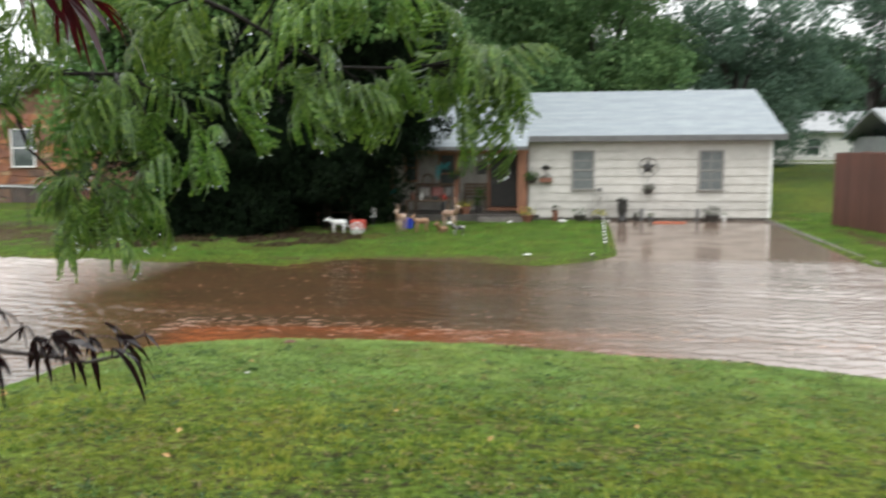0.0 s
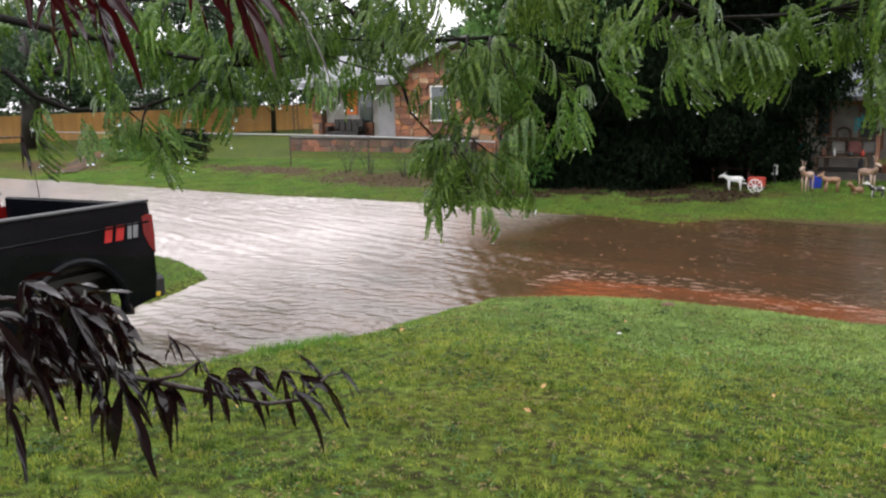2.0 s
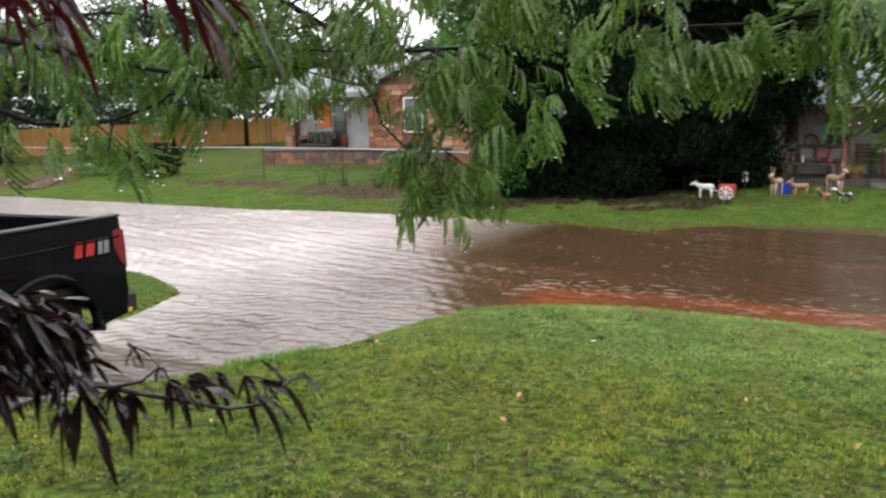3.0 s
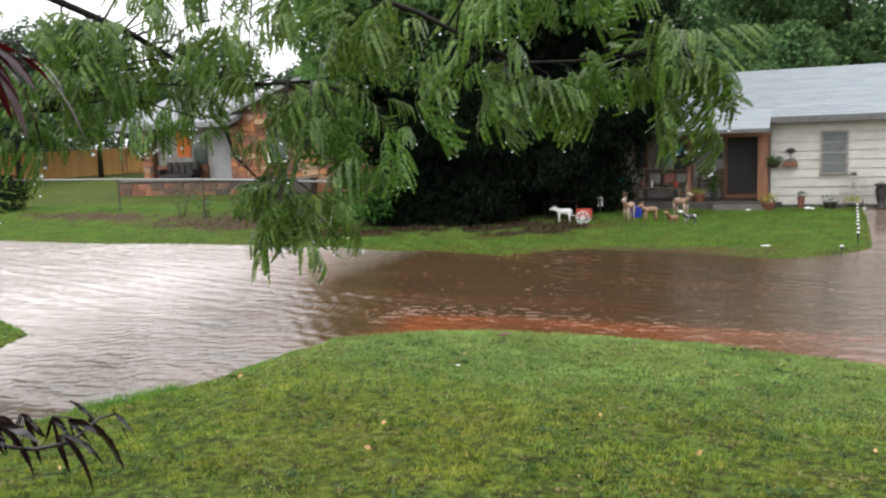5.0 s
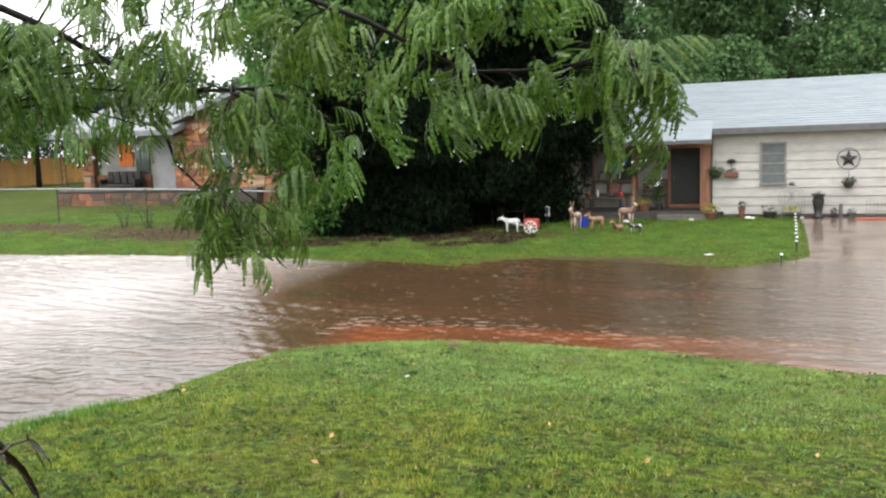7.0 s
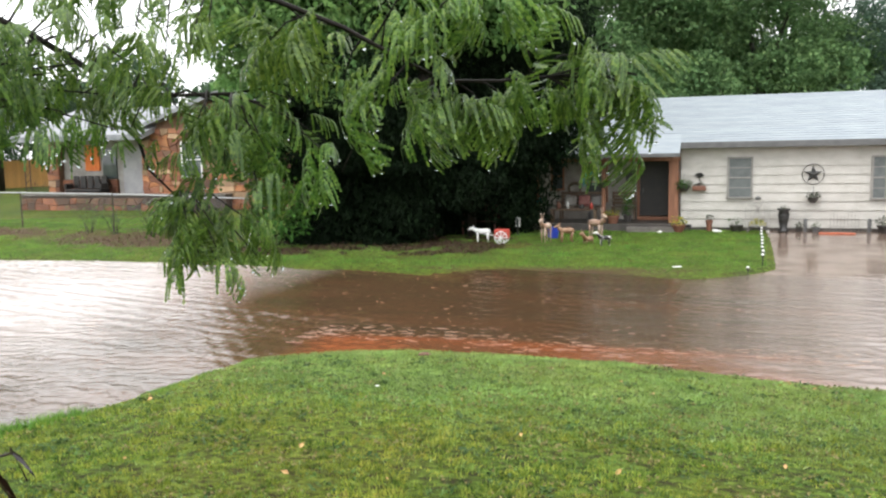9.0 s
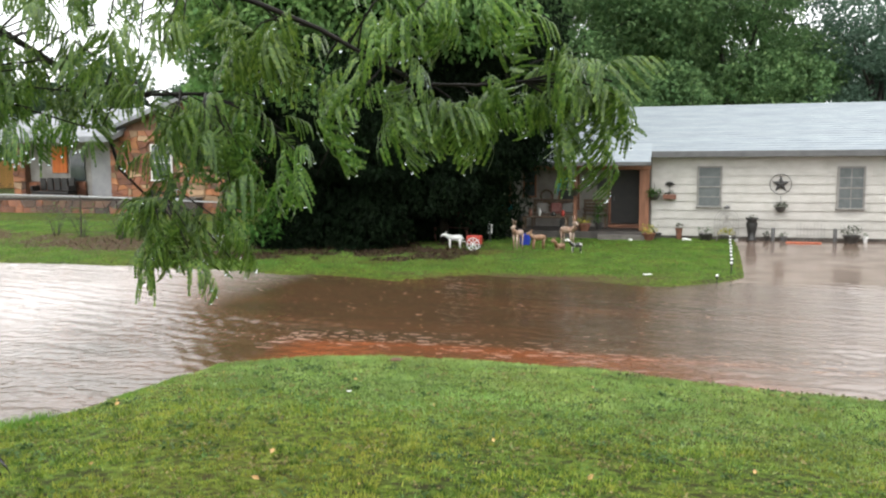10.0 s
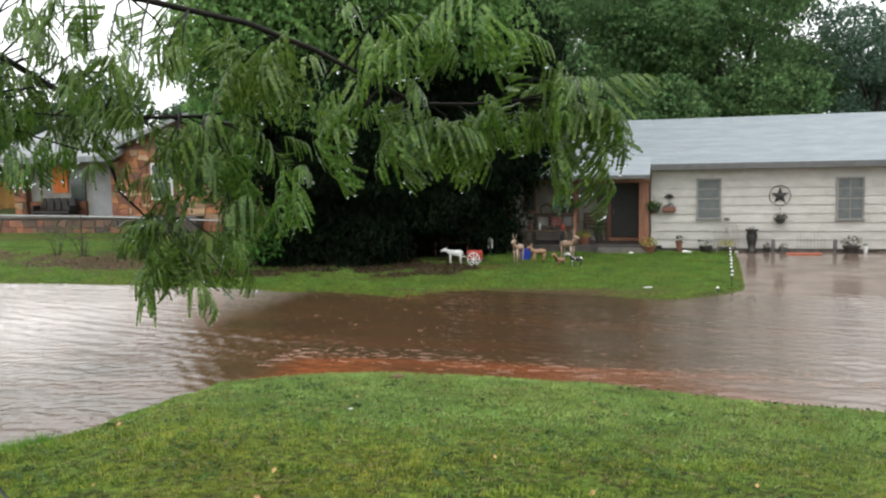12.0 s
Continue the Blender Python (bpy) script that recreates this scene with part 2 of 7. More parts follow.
    l.new(fall.outputs[0], dampen.inputs[1])
    s1, s2, sc = n.new("ShaderNodeMath"), n.new("ShaderNodeMath"), n.new("ShaderNodeMath")
    s1.operation = s2.operation = "ADD"
    sc.operation = "MULTIPLY"
    sc.inputs[1].default_value = 0.6
    l.new(w2.outputs["Fac"], sc.inputs[0])
    l.new(w1.outputs["Fac"], s1.inputs[0])
    l.new(sc.outputs[0], s1.inputs[1])
    l.new(s1.outputs[0], s2.inputs[0])
    l.new(dampen.outputs[0], s2.inputs[1])
    b = n.new("ShaderNodeBump")
    b.inputs["Strength"].default_value, b.inputs["Distance"].default_value = 0.7, 0.022
    # rougher and calmer stretches; choppy where the drive's runoff meets the street
    calm, span, meet, gap_, rise, total, tall = (n.new("ShaderNodeTexNoise"), n.new("ShaderNodeMapRange"), n.new("ShaderNodeMapping"), n.new("ShaderNodeVectorMath"), n.new("ShaderNodeMapRange"), n.new("ShaderNodeMath"), n.new("ShaderNodeMath"))
    calm.inputs["Scale"].default_value, calm.inputs["Detail"].default_value = 1.6, 4
    l.new(st.outputs[0], calm.inputs["Vector"])
    span.inputs["From Min"].default_value, span.inputs["From Max"].default_value = 0.35, 0.65
    span.inputs["To Min"].default_value, span.inputs["To Max"].default_value = 0.6, 1.35
    l.new(calm.outputs["Fac"], span.inputs["Value"])
    meet.vector_type = "TEXTURE"
    meet.inputs["Location"].default_value, meet.inputs["Scale"].default_value = (-5.6, 11.9, 0), (2.6, 1.3, 100)
    l.new(mp.outputs[0], meet.inputs["Vector"])
    gap_.operation = "LENGTH"
    l.new(meet.outputs[0], gap_.inputs[0])
    rise.inputs["From Min"].default_value, rise.inputs["From Max"].default_value = 0.1, 1.0
    rise.inputs["To Min"].default_value, rise.inputs["To Max"].default_value = 1.1, 0.0
    l.new(gap_.outputs["Value"], rise.inputs["Value"])
    total.operation, tall.operation = "ADD", "MULTIPLY"
    l.new(span.outputs[0], total.inputs[0])
    l.new(rise.outputs[0], total.inputs[1])
    l.new(s2.outputs[0], tall.inputs[0])
    l.new(total.outputs[0], tall.inputs[1])
    l.new(tall.outputs[0], b.inputs["Height"])
    l.new(b.outputs[0], p.inputs["Normal"])
    return m


M_GROUND = ground_material()
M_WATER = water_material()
M_BLADE = leafy("grass_blade", [(0.018, 0.043, 0.011), (0.045, 0.092, 0.016), (0.145, 0.215, 0.032), (0.26, 0.315, 0.05), (0.37, 0.385, 0.07), (0.25, 0.20, 0.075)], 0.5, 0.3, 0.25, None, (0.485, 0.516), 9.0)
M_GREENBLADE = leafy("green_grass_blade", [(0.10, 0.185, 0.05), (0.17, 0.30, 0.075), (0.23, 0.38, 0.105), (0.31, 0.42, 0.125)], 0.42, 0.3, 0.6, None, (0.468, 0.498), 3.0)
M_FARBLADE = leafy("far_grass_blade", [(0.055, 0.125, 0.026), (0.10, 0.22, 0.036), (0.15, 0.28, 0.046), (0.18, 0.295, 0.054)], 0.5, 0.3, 0.25, None, (0.485, 0.508), 2.0)
M_WETDRIVE = mat("wet_concrete", (0.20, 0.145, 0.115), (0.13, 0.088, 0.066), 1.2, 0.06, bump=0.05, fine=30, rough2=0.22, stretch=(1, 1, 1), depth=0.004)
M_SOIL = mat("red_soil", (0.16, 0.085, 0.05), (0.09, 0.045, 0.03), 3, 0.8, bump=0.7, fine=35, depth=0.02)
M_SIDING = mat("white_siding", (0.50, 0.48, 0.445), (0.42, 0.40, 0.365), 2.5, 0.55, bump=0.15, fine=90, rand=0.05, stretch=(1, 1, 2), depth=0.003)
M_TRIM = mat("gutter_grey", (0.12, 0.12, 0.12), (0.09, 0.09, 0.09), 5, 0.45, bump=0.1, fine=60)
M_ROOF = mat("pale_roof_shingle", (0.255, 0.285, 0.305), (0.215, 0.245, 0.27), 1.1, 0.55, bump=0.4, fine=9, stretch=(1.2, 4.0, 1), depth=0.015, rough2=0.65, rand=0.05)
M_CEDARWOOD = mat("brown_wood", (0.30, 0.135, 0.075), (0.21, 0.09, 0.05), 4, 0.55, bump=0.3, fine=40, stretch=(4, 4, 0.5))
M_DARK = mat("dark_screen", (0.02, 0.019, 0.018), (0.03, 0.025, 0.022), 6, 0.5, bump=0.1)
M_BARK = mat("wet_bark", (0.026, 0.019, 0.015), (0.013, 0.010, 0.008), 9, 0.45, bump=0.9, fine=40, stretch=(1, 1, 0.3), depth=0.02)
M_TWIG = mat("wet_twig", (0.010, 0.009, 0.008), (0.018, 0.015, 0.012), 14, 0.6, bump=0.4, fine=120, spec=0.12)
M_FROND = leafy("feathery_leaf", [(0.038, 0.088, 0.016), (0.07, 0.145, 0.024), (0.115, 0.21, 0.034), (0.19, 0.285, 0.05)], 0.32, 0.4, 0.4)
M_LEAF = leafy("broad_leaf", [(0.07, 0.155, 0.045), (0.125, 0.25, 0.07), (0.19, 0.32, 0.10)], 0.5, 0.45, 0.25)
M_BACKLEAF = leafy("back_leaf", [(0.075, 0.148, 0.06), (0.13, 0.235, 0.092), (0.19, 0.30, 0.12)], 0.55, 0.48, 0.2)
# near-black leaves: the crown's inner shade is put into the colour
M_CEDAR = leafy("shaded_cedar_leaf", [(0.003, 0.007, 0.003), (0.005, 0.012, 0.0045), (0.009, 0.020, 0.007)], 0.7, 0.1, 0.08)
M_FARLEAF = leafy("far_leaf", [(0.03, 0.065, 0.03), (0.045, 0.095, 0.04), (0.06, 0.12, 0.05)], 0.6, 0.25)


# ---------------------------------------------------------------- mesh helpers
def mesh_of(name, verts, faces, material, smooth=False):
    me = bpy.data.meshes.new(name)
    v, f = np.asarray(verts, np.float32), np.asarray(faces, np.int32)
    k = f.shape[1]
    me.vertices.add(len(v))
    me.vertices.foreach_set("co", v.ravel())
    me.loops.add(f.size)
    me.loops.foreach_set("vertex_index", f.ravel())
    me.polygons.add(len(f))
    me.polygons.foreach_set("loop_start", np.arange(0, f.size, k, dtype=np.int32))
    me.polygons.foreach_set("loop_total", np.full(len(f), k, np.int32))
    me.polygons.foreach_set("use_smooth", np.full(len(f), smooth))
    me.update(calc_edges=True)
    me.materials.append(material)
    return me


def part(name, bm, material, parent=None, label="", smooth=False, at=None):
    """One bmesh as one mesh object under a thing or a part."""
    me = bpy.data.meshes.new(name)
    bmesh.ops.recalc_face_normals(bm, faces=bm.faces)
    for f in bm.faces:
        f.smooth = smooth
    bm.to_mesh(me)
    bm.free()
    me.materials.append(material)
    ob = new(name, me)
    if at is not None:
        ob.matrix_basis = at
    ob.parent = parent
    return tagged(ob, label) if label else ob


def thing(name, label, category, at=None, group="", kind=""):
    ob = tagged(new(name), label, category, group, kind)
    ob.empty_display_size = 0.2
    if at is not None:
        ob.matrix_basis = at
    return ob


def box(bm, lo, hi, bevel=0.0, turn=None):
    r = bmesh.ops.create_cube(bm, size=1, matrix=Matrix.Translation([(a + b) / 2 for a, b in zip(lo, hi)]) @ Matrix.Diagonal([*(abs(b - a) for a, b in zip(lo, hi)), 1]))
    if bevel:
        edges = list({e for v in r["verts"] for e in v.link_edges})
        r = bmesh.ops.bevel(bm, geom=edges, offset=bevel, segments=1, affect="EDGES")
    if turn is not None:
        bmesh.ops.transform(bm, matrix=turn, verts=[v for v in r["verts"]])
    return bm


def tube(bm, pts, radii, seg=8):
    """A bent tapering tube through points."""
    pts = [Vector(p) for p in pts]
    rings = []
    for i, p in enumerate(pts):
        d = (pts[min(i + 1, len(pts) - 1)] - pts[max(i - 1, 0)]).normalized()
        a = d.orthogonal().normalized() if abs(d.z) > 0.95 else d.cross(Vector((0, 0, 1))).normalized()
        b = d.cross(a)
        r = radii[i] if hasattr(radii, "__len__") else radii
        rings.append([bm.verts.new(p + r * (math.cos(t) * a + math.sin(t) * b)) for t in (2 * math.pi * k / seg for k in range(seg))])
    for u, v in zip(rings, rings[1:]):
        for k in range(seg):
            bm.faces.new((u[k], u[(k + 1) % seg], v[(k + 1) % seg], v[k]))
    bm.faces.new(rings[0][::-1])
    bm.faces.new(rings[-1])
    return bm


def lathe(bm, profile, seg=14, centre=(0, 0, 0), caps=True):
    """A turned shape from (radius, height) pairs."""
    c = Vector(centre)
    rings = [[bm.verts.new(c + Vector((r * math.cos(2 * math.pi * k / seg), r * math.sin(2 * math.pi * k / seg), h))) for k in range(seg)] for r, h in profile]
    for u, v in zip(rings, rings[1:]):
        for k in range(seg):
            bm.faces.new((u[k], u[(k + 1) % seg], v[(k + 1) % seg], v[k]))
    if caps:
        bm.faces.new(rings[0][::-1])
        bm.faces.new(rings[-1])
    return bm


def blob(bm, centre, size, seg=10):
    bmesh.ops.create_icosphere(bm, subdivisions=2, radius=1, matrix=Matrix.Translation(centre) @ Matrix.Diagonal((*size, 1)))
    return bm


def smooth01(x):
    x = np.clip(x, 0, 1)
    return x * x * (3 - 2 * x)


GRAIN = np.random.default_rng(5).random((256, 256))


def vnoise(x, y, size, shift=0):
    """Smooth value noise, 0 to 1, with bumps of the given size in metres."""
    u, v = np.asarray(x) / size + 1000 + 37 * shift, np.asarray(y) / size + 1000 + 91 * shift
    i, j = np.floor(u).astype(int), np.floor(v).astype(int)
    a, b = smooth01(u - i), smooth01(v - j)
    g = lambda p, q: GRAIN[p % 256, q % 256]
    return (g(i, j) * (1 - a) + g(i + 1, j) * a) * (1 - b) + (g(i, j + 1) * (1 - a) + g(i + 1, j + 1) * a) * b


# ---------------------------------------------------------------- ground, water, drives
RIGHT, AHEAD = Vector((0.9934, -0.1147, 0)), Vector((0.1147, 0.9934, 0))   # along the street, and across it


def wave(x, y):
    return 0.35 * np.sin(0.9 * x + 0.4 * y) + 0.25 * np.sin(2.3 * x - 0.7 * y + 1) + 0.14 * np.sin(5.1 * x + 1.7 * y + 2) + 0.08 * np.sin(11.3 * x - 3 * y)


def drive_z(s):
    return np.where(np.asarray(s) > 6.2, -0.02, 0.105 * (6.2 - np.asarray(s)) - 0.02)


def drive_edges(y):
    """The near driveway's edges beside the mound and beside the far grass strip."""
    right = np.interp(y, [-6, 4.5, 5.4, 6.2, 7.3, 8.4, 9.3, 10.0, 11], [-4.95, -4.8, -4.5, -4.3, -4.26, -4.24, -4.2, -3.8, -2.8])
    left = np.interp(y, [-6, 8.3, 9.6, 10.4, 11.2], [-8.9, -8.95, -9.3, -10.6, -13])
    return left, right


def pad_left(y):
    return 3.35 + 0.17 * (y - 18.3) - 0.72 * np.maximum(0, 18.9 - y) ** 1.5


def pad_z(s):
    return 0.013 * (s - 18.3)


def near_bank(x):
    """How far across the street the near lawn's edge lies."""
    return np.interp(x, [-4.4, -3.6, -3.0, -2.0, -0.9, 0.2, 1.0, 2.3, 3.2, 4.0, 4.5, 6, 12], [9.75, 10.05, 10.22, 10.33, 10.4, 10.36, 10.12, 9.82, 9.62, 9.35, 9.05, 8.6, 8.3])


def far_bank(x):
    return np.interp(x, [-40, -28, -20.6, -15.2, -13.5, -10.7, -8, -6.7, -5.4, -4.2, -3.6, -2.7, -1.1, 0.2, 1.4, 2.5, 3.3, 5], [18.3, 18.0, 17.75, 17.55, 17.8, 17.8, 17.6, 17.25, 17.45, 16.95, 17.2, 18.15, 18.05, 17.75, 17.42, 17.38, 17.6, 17.6])


def ground_z(x, y):
    x, y = np.asarray(x, float), np.asarray(y, float)
    s = 0.1147 * x + 0.9934 * y
    n = wave(x, y)
    d = near_bank(x) + 0.07 * n - s        # distance in from the near bank
    mound = 0.16 * np.clip(d, 0, 0.8) + 0.105 * np.clip(d - 0.8, 0, 7.5)
    lawn = np.where(d > 0, mound, 0.22 * np.maximum(d, -0.8)) + 0.012 * n * (d > 0)
    left, right = drive_edges(y)
    on = smooth01((right - x) / 0.45) * smooth01((x - left) / 0.35)
    west = smooth01((left + 0.6 - x) / 0.2)
    lawn = np.where(d > 0, lawn * (1 - west) + (0.025 * np.clip(d - 0.2, 0, 10) + 0.03) * west, lawn)
    lawn = np.where(s < 11.3, lawn * (1 - on) + (np.minimum(drive_z(s), 1.0) - 0.06) * on, lawn)
    far = s - far_bank(x) - 0.12 * n
    bank = np.where(far > 0, 0.10 * np.clip(far, 0, 0.7) + (0.004 + 0.018 * np.maximum(smooth01((-x - 4) / 5), smooth01((s - 29) / 6))) * np.clip(far - 0.7, 0, 80), 0.22 * np.maximum(far, -0.8))
    bank = bank + np.where(far > 0, 0.16 * smooth01((-x - 8) / 5) * smooth01((far - 2.5) / 3.0), 0) + 0.008 * n * (far > 0)
    pad = smooth01((x - pad_left(y) - 0.02) / 0.25) * smooth01((8.55 + 0.11 * (y - 16.6) - x) / 0.25) * (far > -2) * (s < 27)
    bank = bank * (1 - pad) + np.minimum(bank, pad_z(s) - 0.05) * pad
    return np.where(s > 14, bank, np.maximum(lawn, -0.17))


def lines(lo, hi, step, ends, growth=1.22):
    """Grid lines: an even middle, then ever wider steps out to the ends."""
    mid = list(np.arange(lo, hi + 1e-6, step))
    out, h, p = [], step, mid[-1]
    while p < ends[1]:
        h *= growth
        p += h
        out.append(p)
    back, h, p = [], step, mid[0]
    while p > ends[0]:
        h *= growth
        p -= h
        back.append(p)
    return np.array(back[::-1] + mid + out)


def sheet(xs, ys, zf):
    gx, gy = np.meshgrid(xs, ys)
    v = np.stack([gx.ravel(), gy.ravel(), zf(gx, gy).ravel()], 1)
    i = np.arange(len(xs) * len(ys)).reshape(len(ys), len(xs))
    return v, np.stack([i[:-1, :-1], i[:-1, 1:], i[1:, 1:], i[1:, :-1]], -1).reshape(-1, 4)


tagged(new("ground", mesh_of("ground", *sheet(lines(-16, 14, 0.16, (-900, 900)), lines(-1, 27, 0.16, (-300, 1500)), ground_z), M_GROUND, True)), "rain-soaked lawn sloping down to the flooded street", "ground", kind="structure")


def ripple(x, y):
    """Small wind and rain waves on the flood water, running mostly across the street; calmer in the silted reach."""
    x, y = np.asarray(x, float), np.asarray(y, float)
    u, s = 0.9934 * x - 0.1147 * y, 0.1147 * x + 0.9934 * y
    rng = np.random.default_rng(17)
    h = 0
    for k in range(22):
        length, way, start = 0.17 + 0.33 * rng.random() ** 1.6, rng.normal(0, 0.8), rng.uniform(0, 6.28)
        bend = 0.6 * np.sin(0.5 * u + 0.8 * s + k)
        h = h + 0.0047 * length * np.sin(2 * np.pi * (u * math.sin(way) + s * math.cos(way)) / length + start + bend)
    gust = 0.45 + 1.1 * vnoise(u, s * 2.2, 2.4, 3)
    meeting = 1.0 * np.exp(-((u + 5.6) / 1.6) ** 2 - ((s - 11.9) / 0.8) ** 2)
    return h * (gust + meeting) * (1 - 0.45 * smooth01((u + 5.5) / 3.0) + 0.4 * smooth01((u - 0.5) / 3.0))


def water_sheet():
    a, b = np.meshgrid(lines(-24, 9, 0.06, (-120, 120)), np.arange(5.6, 18.7, 0.045))
    x, y = 0.9934 * a + 0.1147 * b, -0.1147 * a + 0.9934 * b
    i = np.arange(a.size).reshape(a.shape)
    f = np.stack([i[:-1, :-1], i[:-1, 1:], i[1:, 1:], i[1:, :-1]], -1).reshape(-1, 4)
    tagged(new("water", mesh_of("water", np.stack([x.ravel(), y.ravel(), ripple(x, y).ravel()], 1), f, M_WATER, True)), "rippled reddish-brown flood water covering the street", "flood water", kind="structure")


water_sheet()


def strip(name, across, along, zf, material, label, n=40, m=60):
    """A paved sheet with depth: across(t) gives its left and right edge at t along it."""
    v, f = [], []
    for j in range(m + 1):
        y = along[0] + (along[1] - along[0]) * j / m
        a, b = across(y)
        for i in range(n + 1):
            x = a + (b - a) * i / n
            v.append((x, y, zf(x, y)))
    for j in range(m):
        for i in range(n):
            k = j * (n + 1) + i
            f.append((k, k + 1, k + n + 2, k + n + 1))
    top = len(v)
    v += [(x, y, z - 0.1) for x, y, z in v]
    rim = [i for i in range(n)] + [j * (n + 1) + n for j in range(m)] + [m * (n + 1) + n - i for i in range(n)] + [(m - j) * (n + 1) for j in range(m)]
    f += [(b, a, a + top, b + top) for a, b in zip(rim, rim[1:] + rim[:1])]
    ob = new(name, mesh_of(name, v, f, material, False))
    return tagged(ob, label, "driveway", kind="structure")


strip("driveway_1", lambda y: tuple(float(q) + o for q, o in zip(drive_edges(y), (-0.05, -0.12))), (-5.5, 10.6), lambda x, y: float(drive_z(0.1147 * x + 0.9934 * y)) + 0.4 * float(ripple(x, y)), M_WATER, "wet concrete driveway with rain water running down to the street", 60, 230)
strip("driveway_2", lambda y: (float(pad_left(y)), 8.6 + 0.11 * (y - 16.6)), (17.3, 26.9), lambda x, y: float(pad_z(0.1147 * x + 0.9934 * y)) + 0.004 * float(wave(x * 0.7, y)), M_WETDRIVE, "wet concrete parking pad with shallow muddy puddles")

# ---------------------------------------------------------------- houses
STREET = -6.586   # the turn of all that stands square to the street


def square(u, s, z=0.0, turn=0.0):
    """The pose of a thing u metres along the street and s across it."""
    p = RIGHT * u + AHEAD * s
    return pose(p.x, p.y, z, 0, 0, STREET + turn)


def gable_roof(name, parent, material, u0, u1, v0, v1, eave_z, ridge_z, ridge_v, thick=0.12, label=""):
    bm = bmesh.new()
    top = [(u0, v0, eave_z), (u1, v0, eave_z), (u1, ridge_v, ridge_z), (u0, ridge_v, ridge_z), (u1, v1, eave_z), (u0, v1, eave_z)]
    a = [bm.verts.new(p) for p in top]
    b = [bm.verts.new((p[0], p[1], p[2] - thick)) for p in top]
    for q in ((0, 1, 2, 3), (3, 2, 4, 5)):
        bm.faces.new([a[i] for i in q])
        bm.faces.new([b[i] for i in q[::-1]])
    ring = [0, 1, 2, 4, 5, 3]
    for i, j in zip(ring, ring[1:] + ring[:1]):
        bm.faces.new((a[i], b[i], b[j], a[j]))
    return part(name, bm, material, parent, label)


M_SHRUB = leafy("shrub_leaf", [(0.03, 0.085, 0.016), (0.05, 0.13, 0.022), (0.075, 0.175, 0.032)], 0.5, 0.35, 0.2)
M_GLASS = mat("window_glass", (0.05, 0.062, 0.066), (0.085, 0.10, 0.10), 3, 0.05, bump=0, spec=0.8)
M_SCREEN = mat("window_screen", (0.13, 0.142, 0.14), (0.095, 0.108, 0.108), 7, 0.5, bump=0.1, fine=200)
M_FRAME = mat("grey_frame", (0.27, 0.255, 0.24), (0.21, 0.20, 0.185), 5, 0.5, bump=0.1)
M_WHITE = mat("white_paint", (0.78, 0.78, 0.76), (0.68, 0.68, 0.66), 4, 0.45, bump=0.1)
# porch shade is in this grey, toned down from the house's white siding
M_PORCHWALL = mat("shade_toned_siding", (0.38, 0.36, 0.33), (0.27, 0.25, 0.225), 3, 0.6, bump=0.2)
M_PORCHFLOOR = mat("dark_concrete", (0.075, 0.065, 0.058), (0.045, 0.04, 0.036), 4, 0.45, bump=0.5, fine=40)
M_CONCRETE = mat("old_concrete", (0.16, 0.145, 0.13), (0.09, 0.08, 0.07), 4, 0.6, bump=0.5, fine=40)


def window(parent, u0, u1, z0, z1, v, frame_m, pane_m, rows=2, cols=1, bar=0.022):
    w = new("window")
    w.parent = parent
    bm = bmesh.new()
    t = 0.055
    box(bm, (u0 - t, v - 0.05, z0 - t), (u0, v + 0.02, z1 + t), 0.006)
    box(bm, (u1, v - 0.05, z0 - t), (u1 + t, v + 0.02, z1 + t), 0.006)
    box(bm, (u0, v - 0.05, z1), (u1, v + 0.02, z1 + t), 0.006)
    part("window_frame", bm, frame_m, w)
    bm = bmesh.new()
    box(bm, (u0 - t - 0.02, v - 0.085, z0 - t), (u1 + t + 0.02, v + 0.0, z0 - 0.002), 0.008)
    part("window_sill", bm, frame_m, w)
    zm = (z0 + z1) / 2
    bm = bmesh.new()
    box(bm, (u0, v - 0.042, zm - 0.02), (u1, v - 0.01, zm + 0.02), 0.004)
    part("meeting_rail", bm, frame_m, w)
    for k, (a, b, back) in enumerate(((z0, zm - 0.02, 0.0), (zm + 0.02, z1, 0.012))):
        bm = bmesh.new()
        box(bm, (u0, v - 0.026 + back, a), (u1, v - 0.018 + back, b))
        part("pane", bm, pane_m if k == 0 or not isinstance(pane_m, tuple) else pane_m, w)
        for i in range(1, rows):
            z = a + (b - a) * i / rows
            bm = bmesh.new()
            box(bm, (u0, v - 0.034 + back, z - bar / 2), (u1, v - 0.027 + back, z + bar / 2))
            part("glazing_bar", bm, frame_m, w)
        for i in range(1, cols):
            x = u0 + (u1 - u0) * i / cols
            bm = bmesh.new()
            box(bm, (x - bar / 2, v - 0.036 + back, a), (x + bar / 2, v - 0.0275 + back, b))
            part("glazing_bar", bm, frame_m, w)
    return w


HU, HS = 0.9, 27.08          # the white house's origin, along and across the street
BASE = 0.21


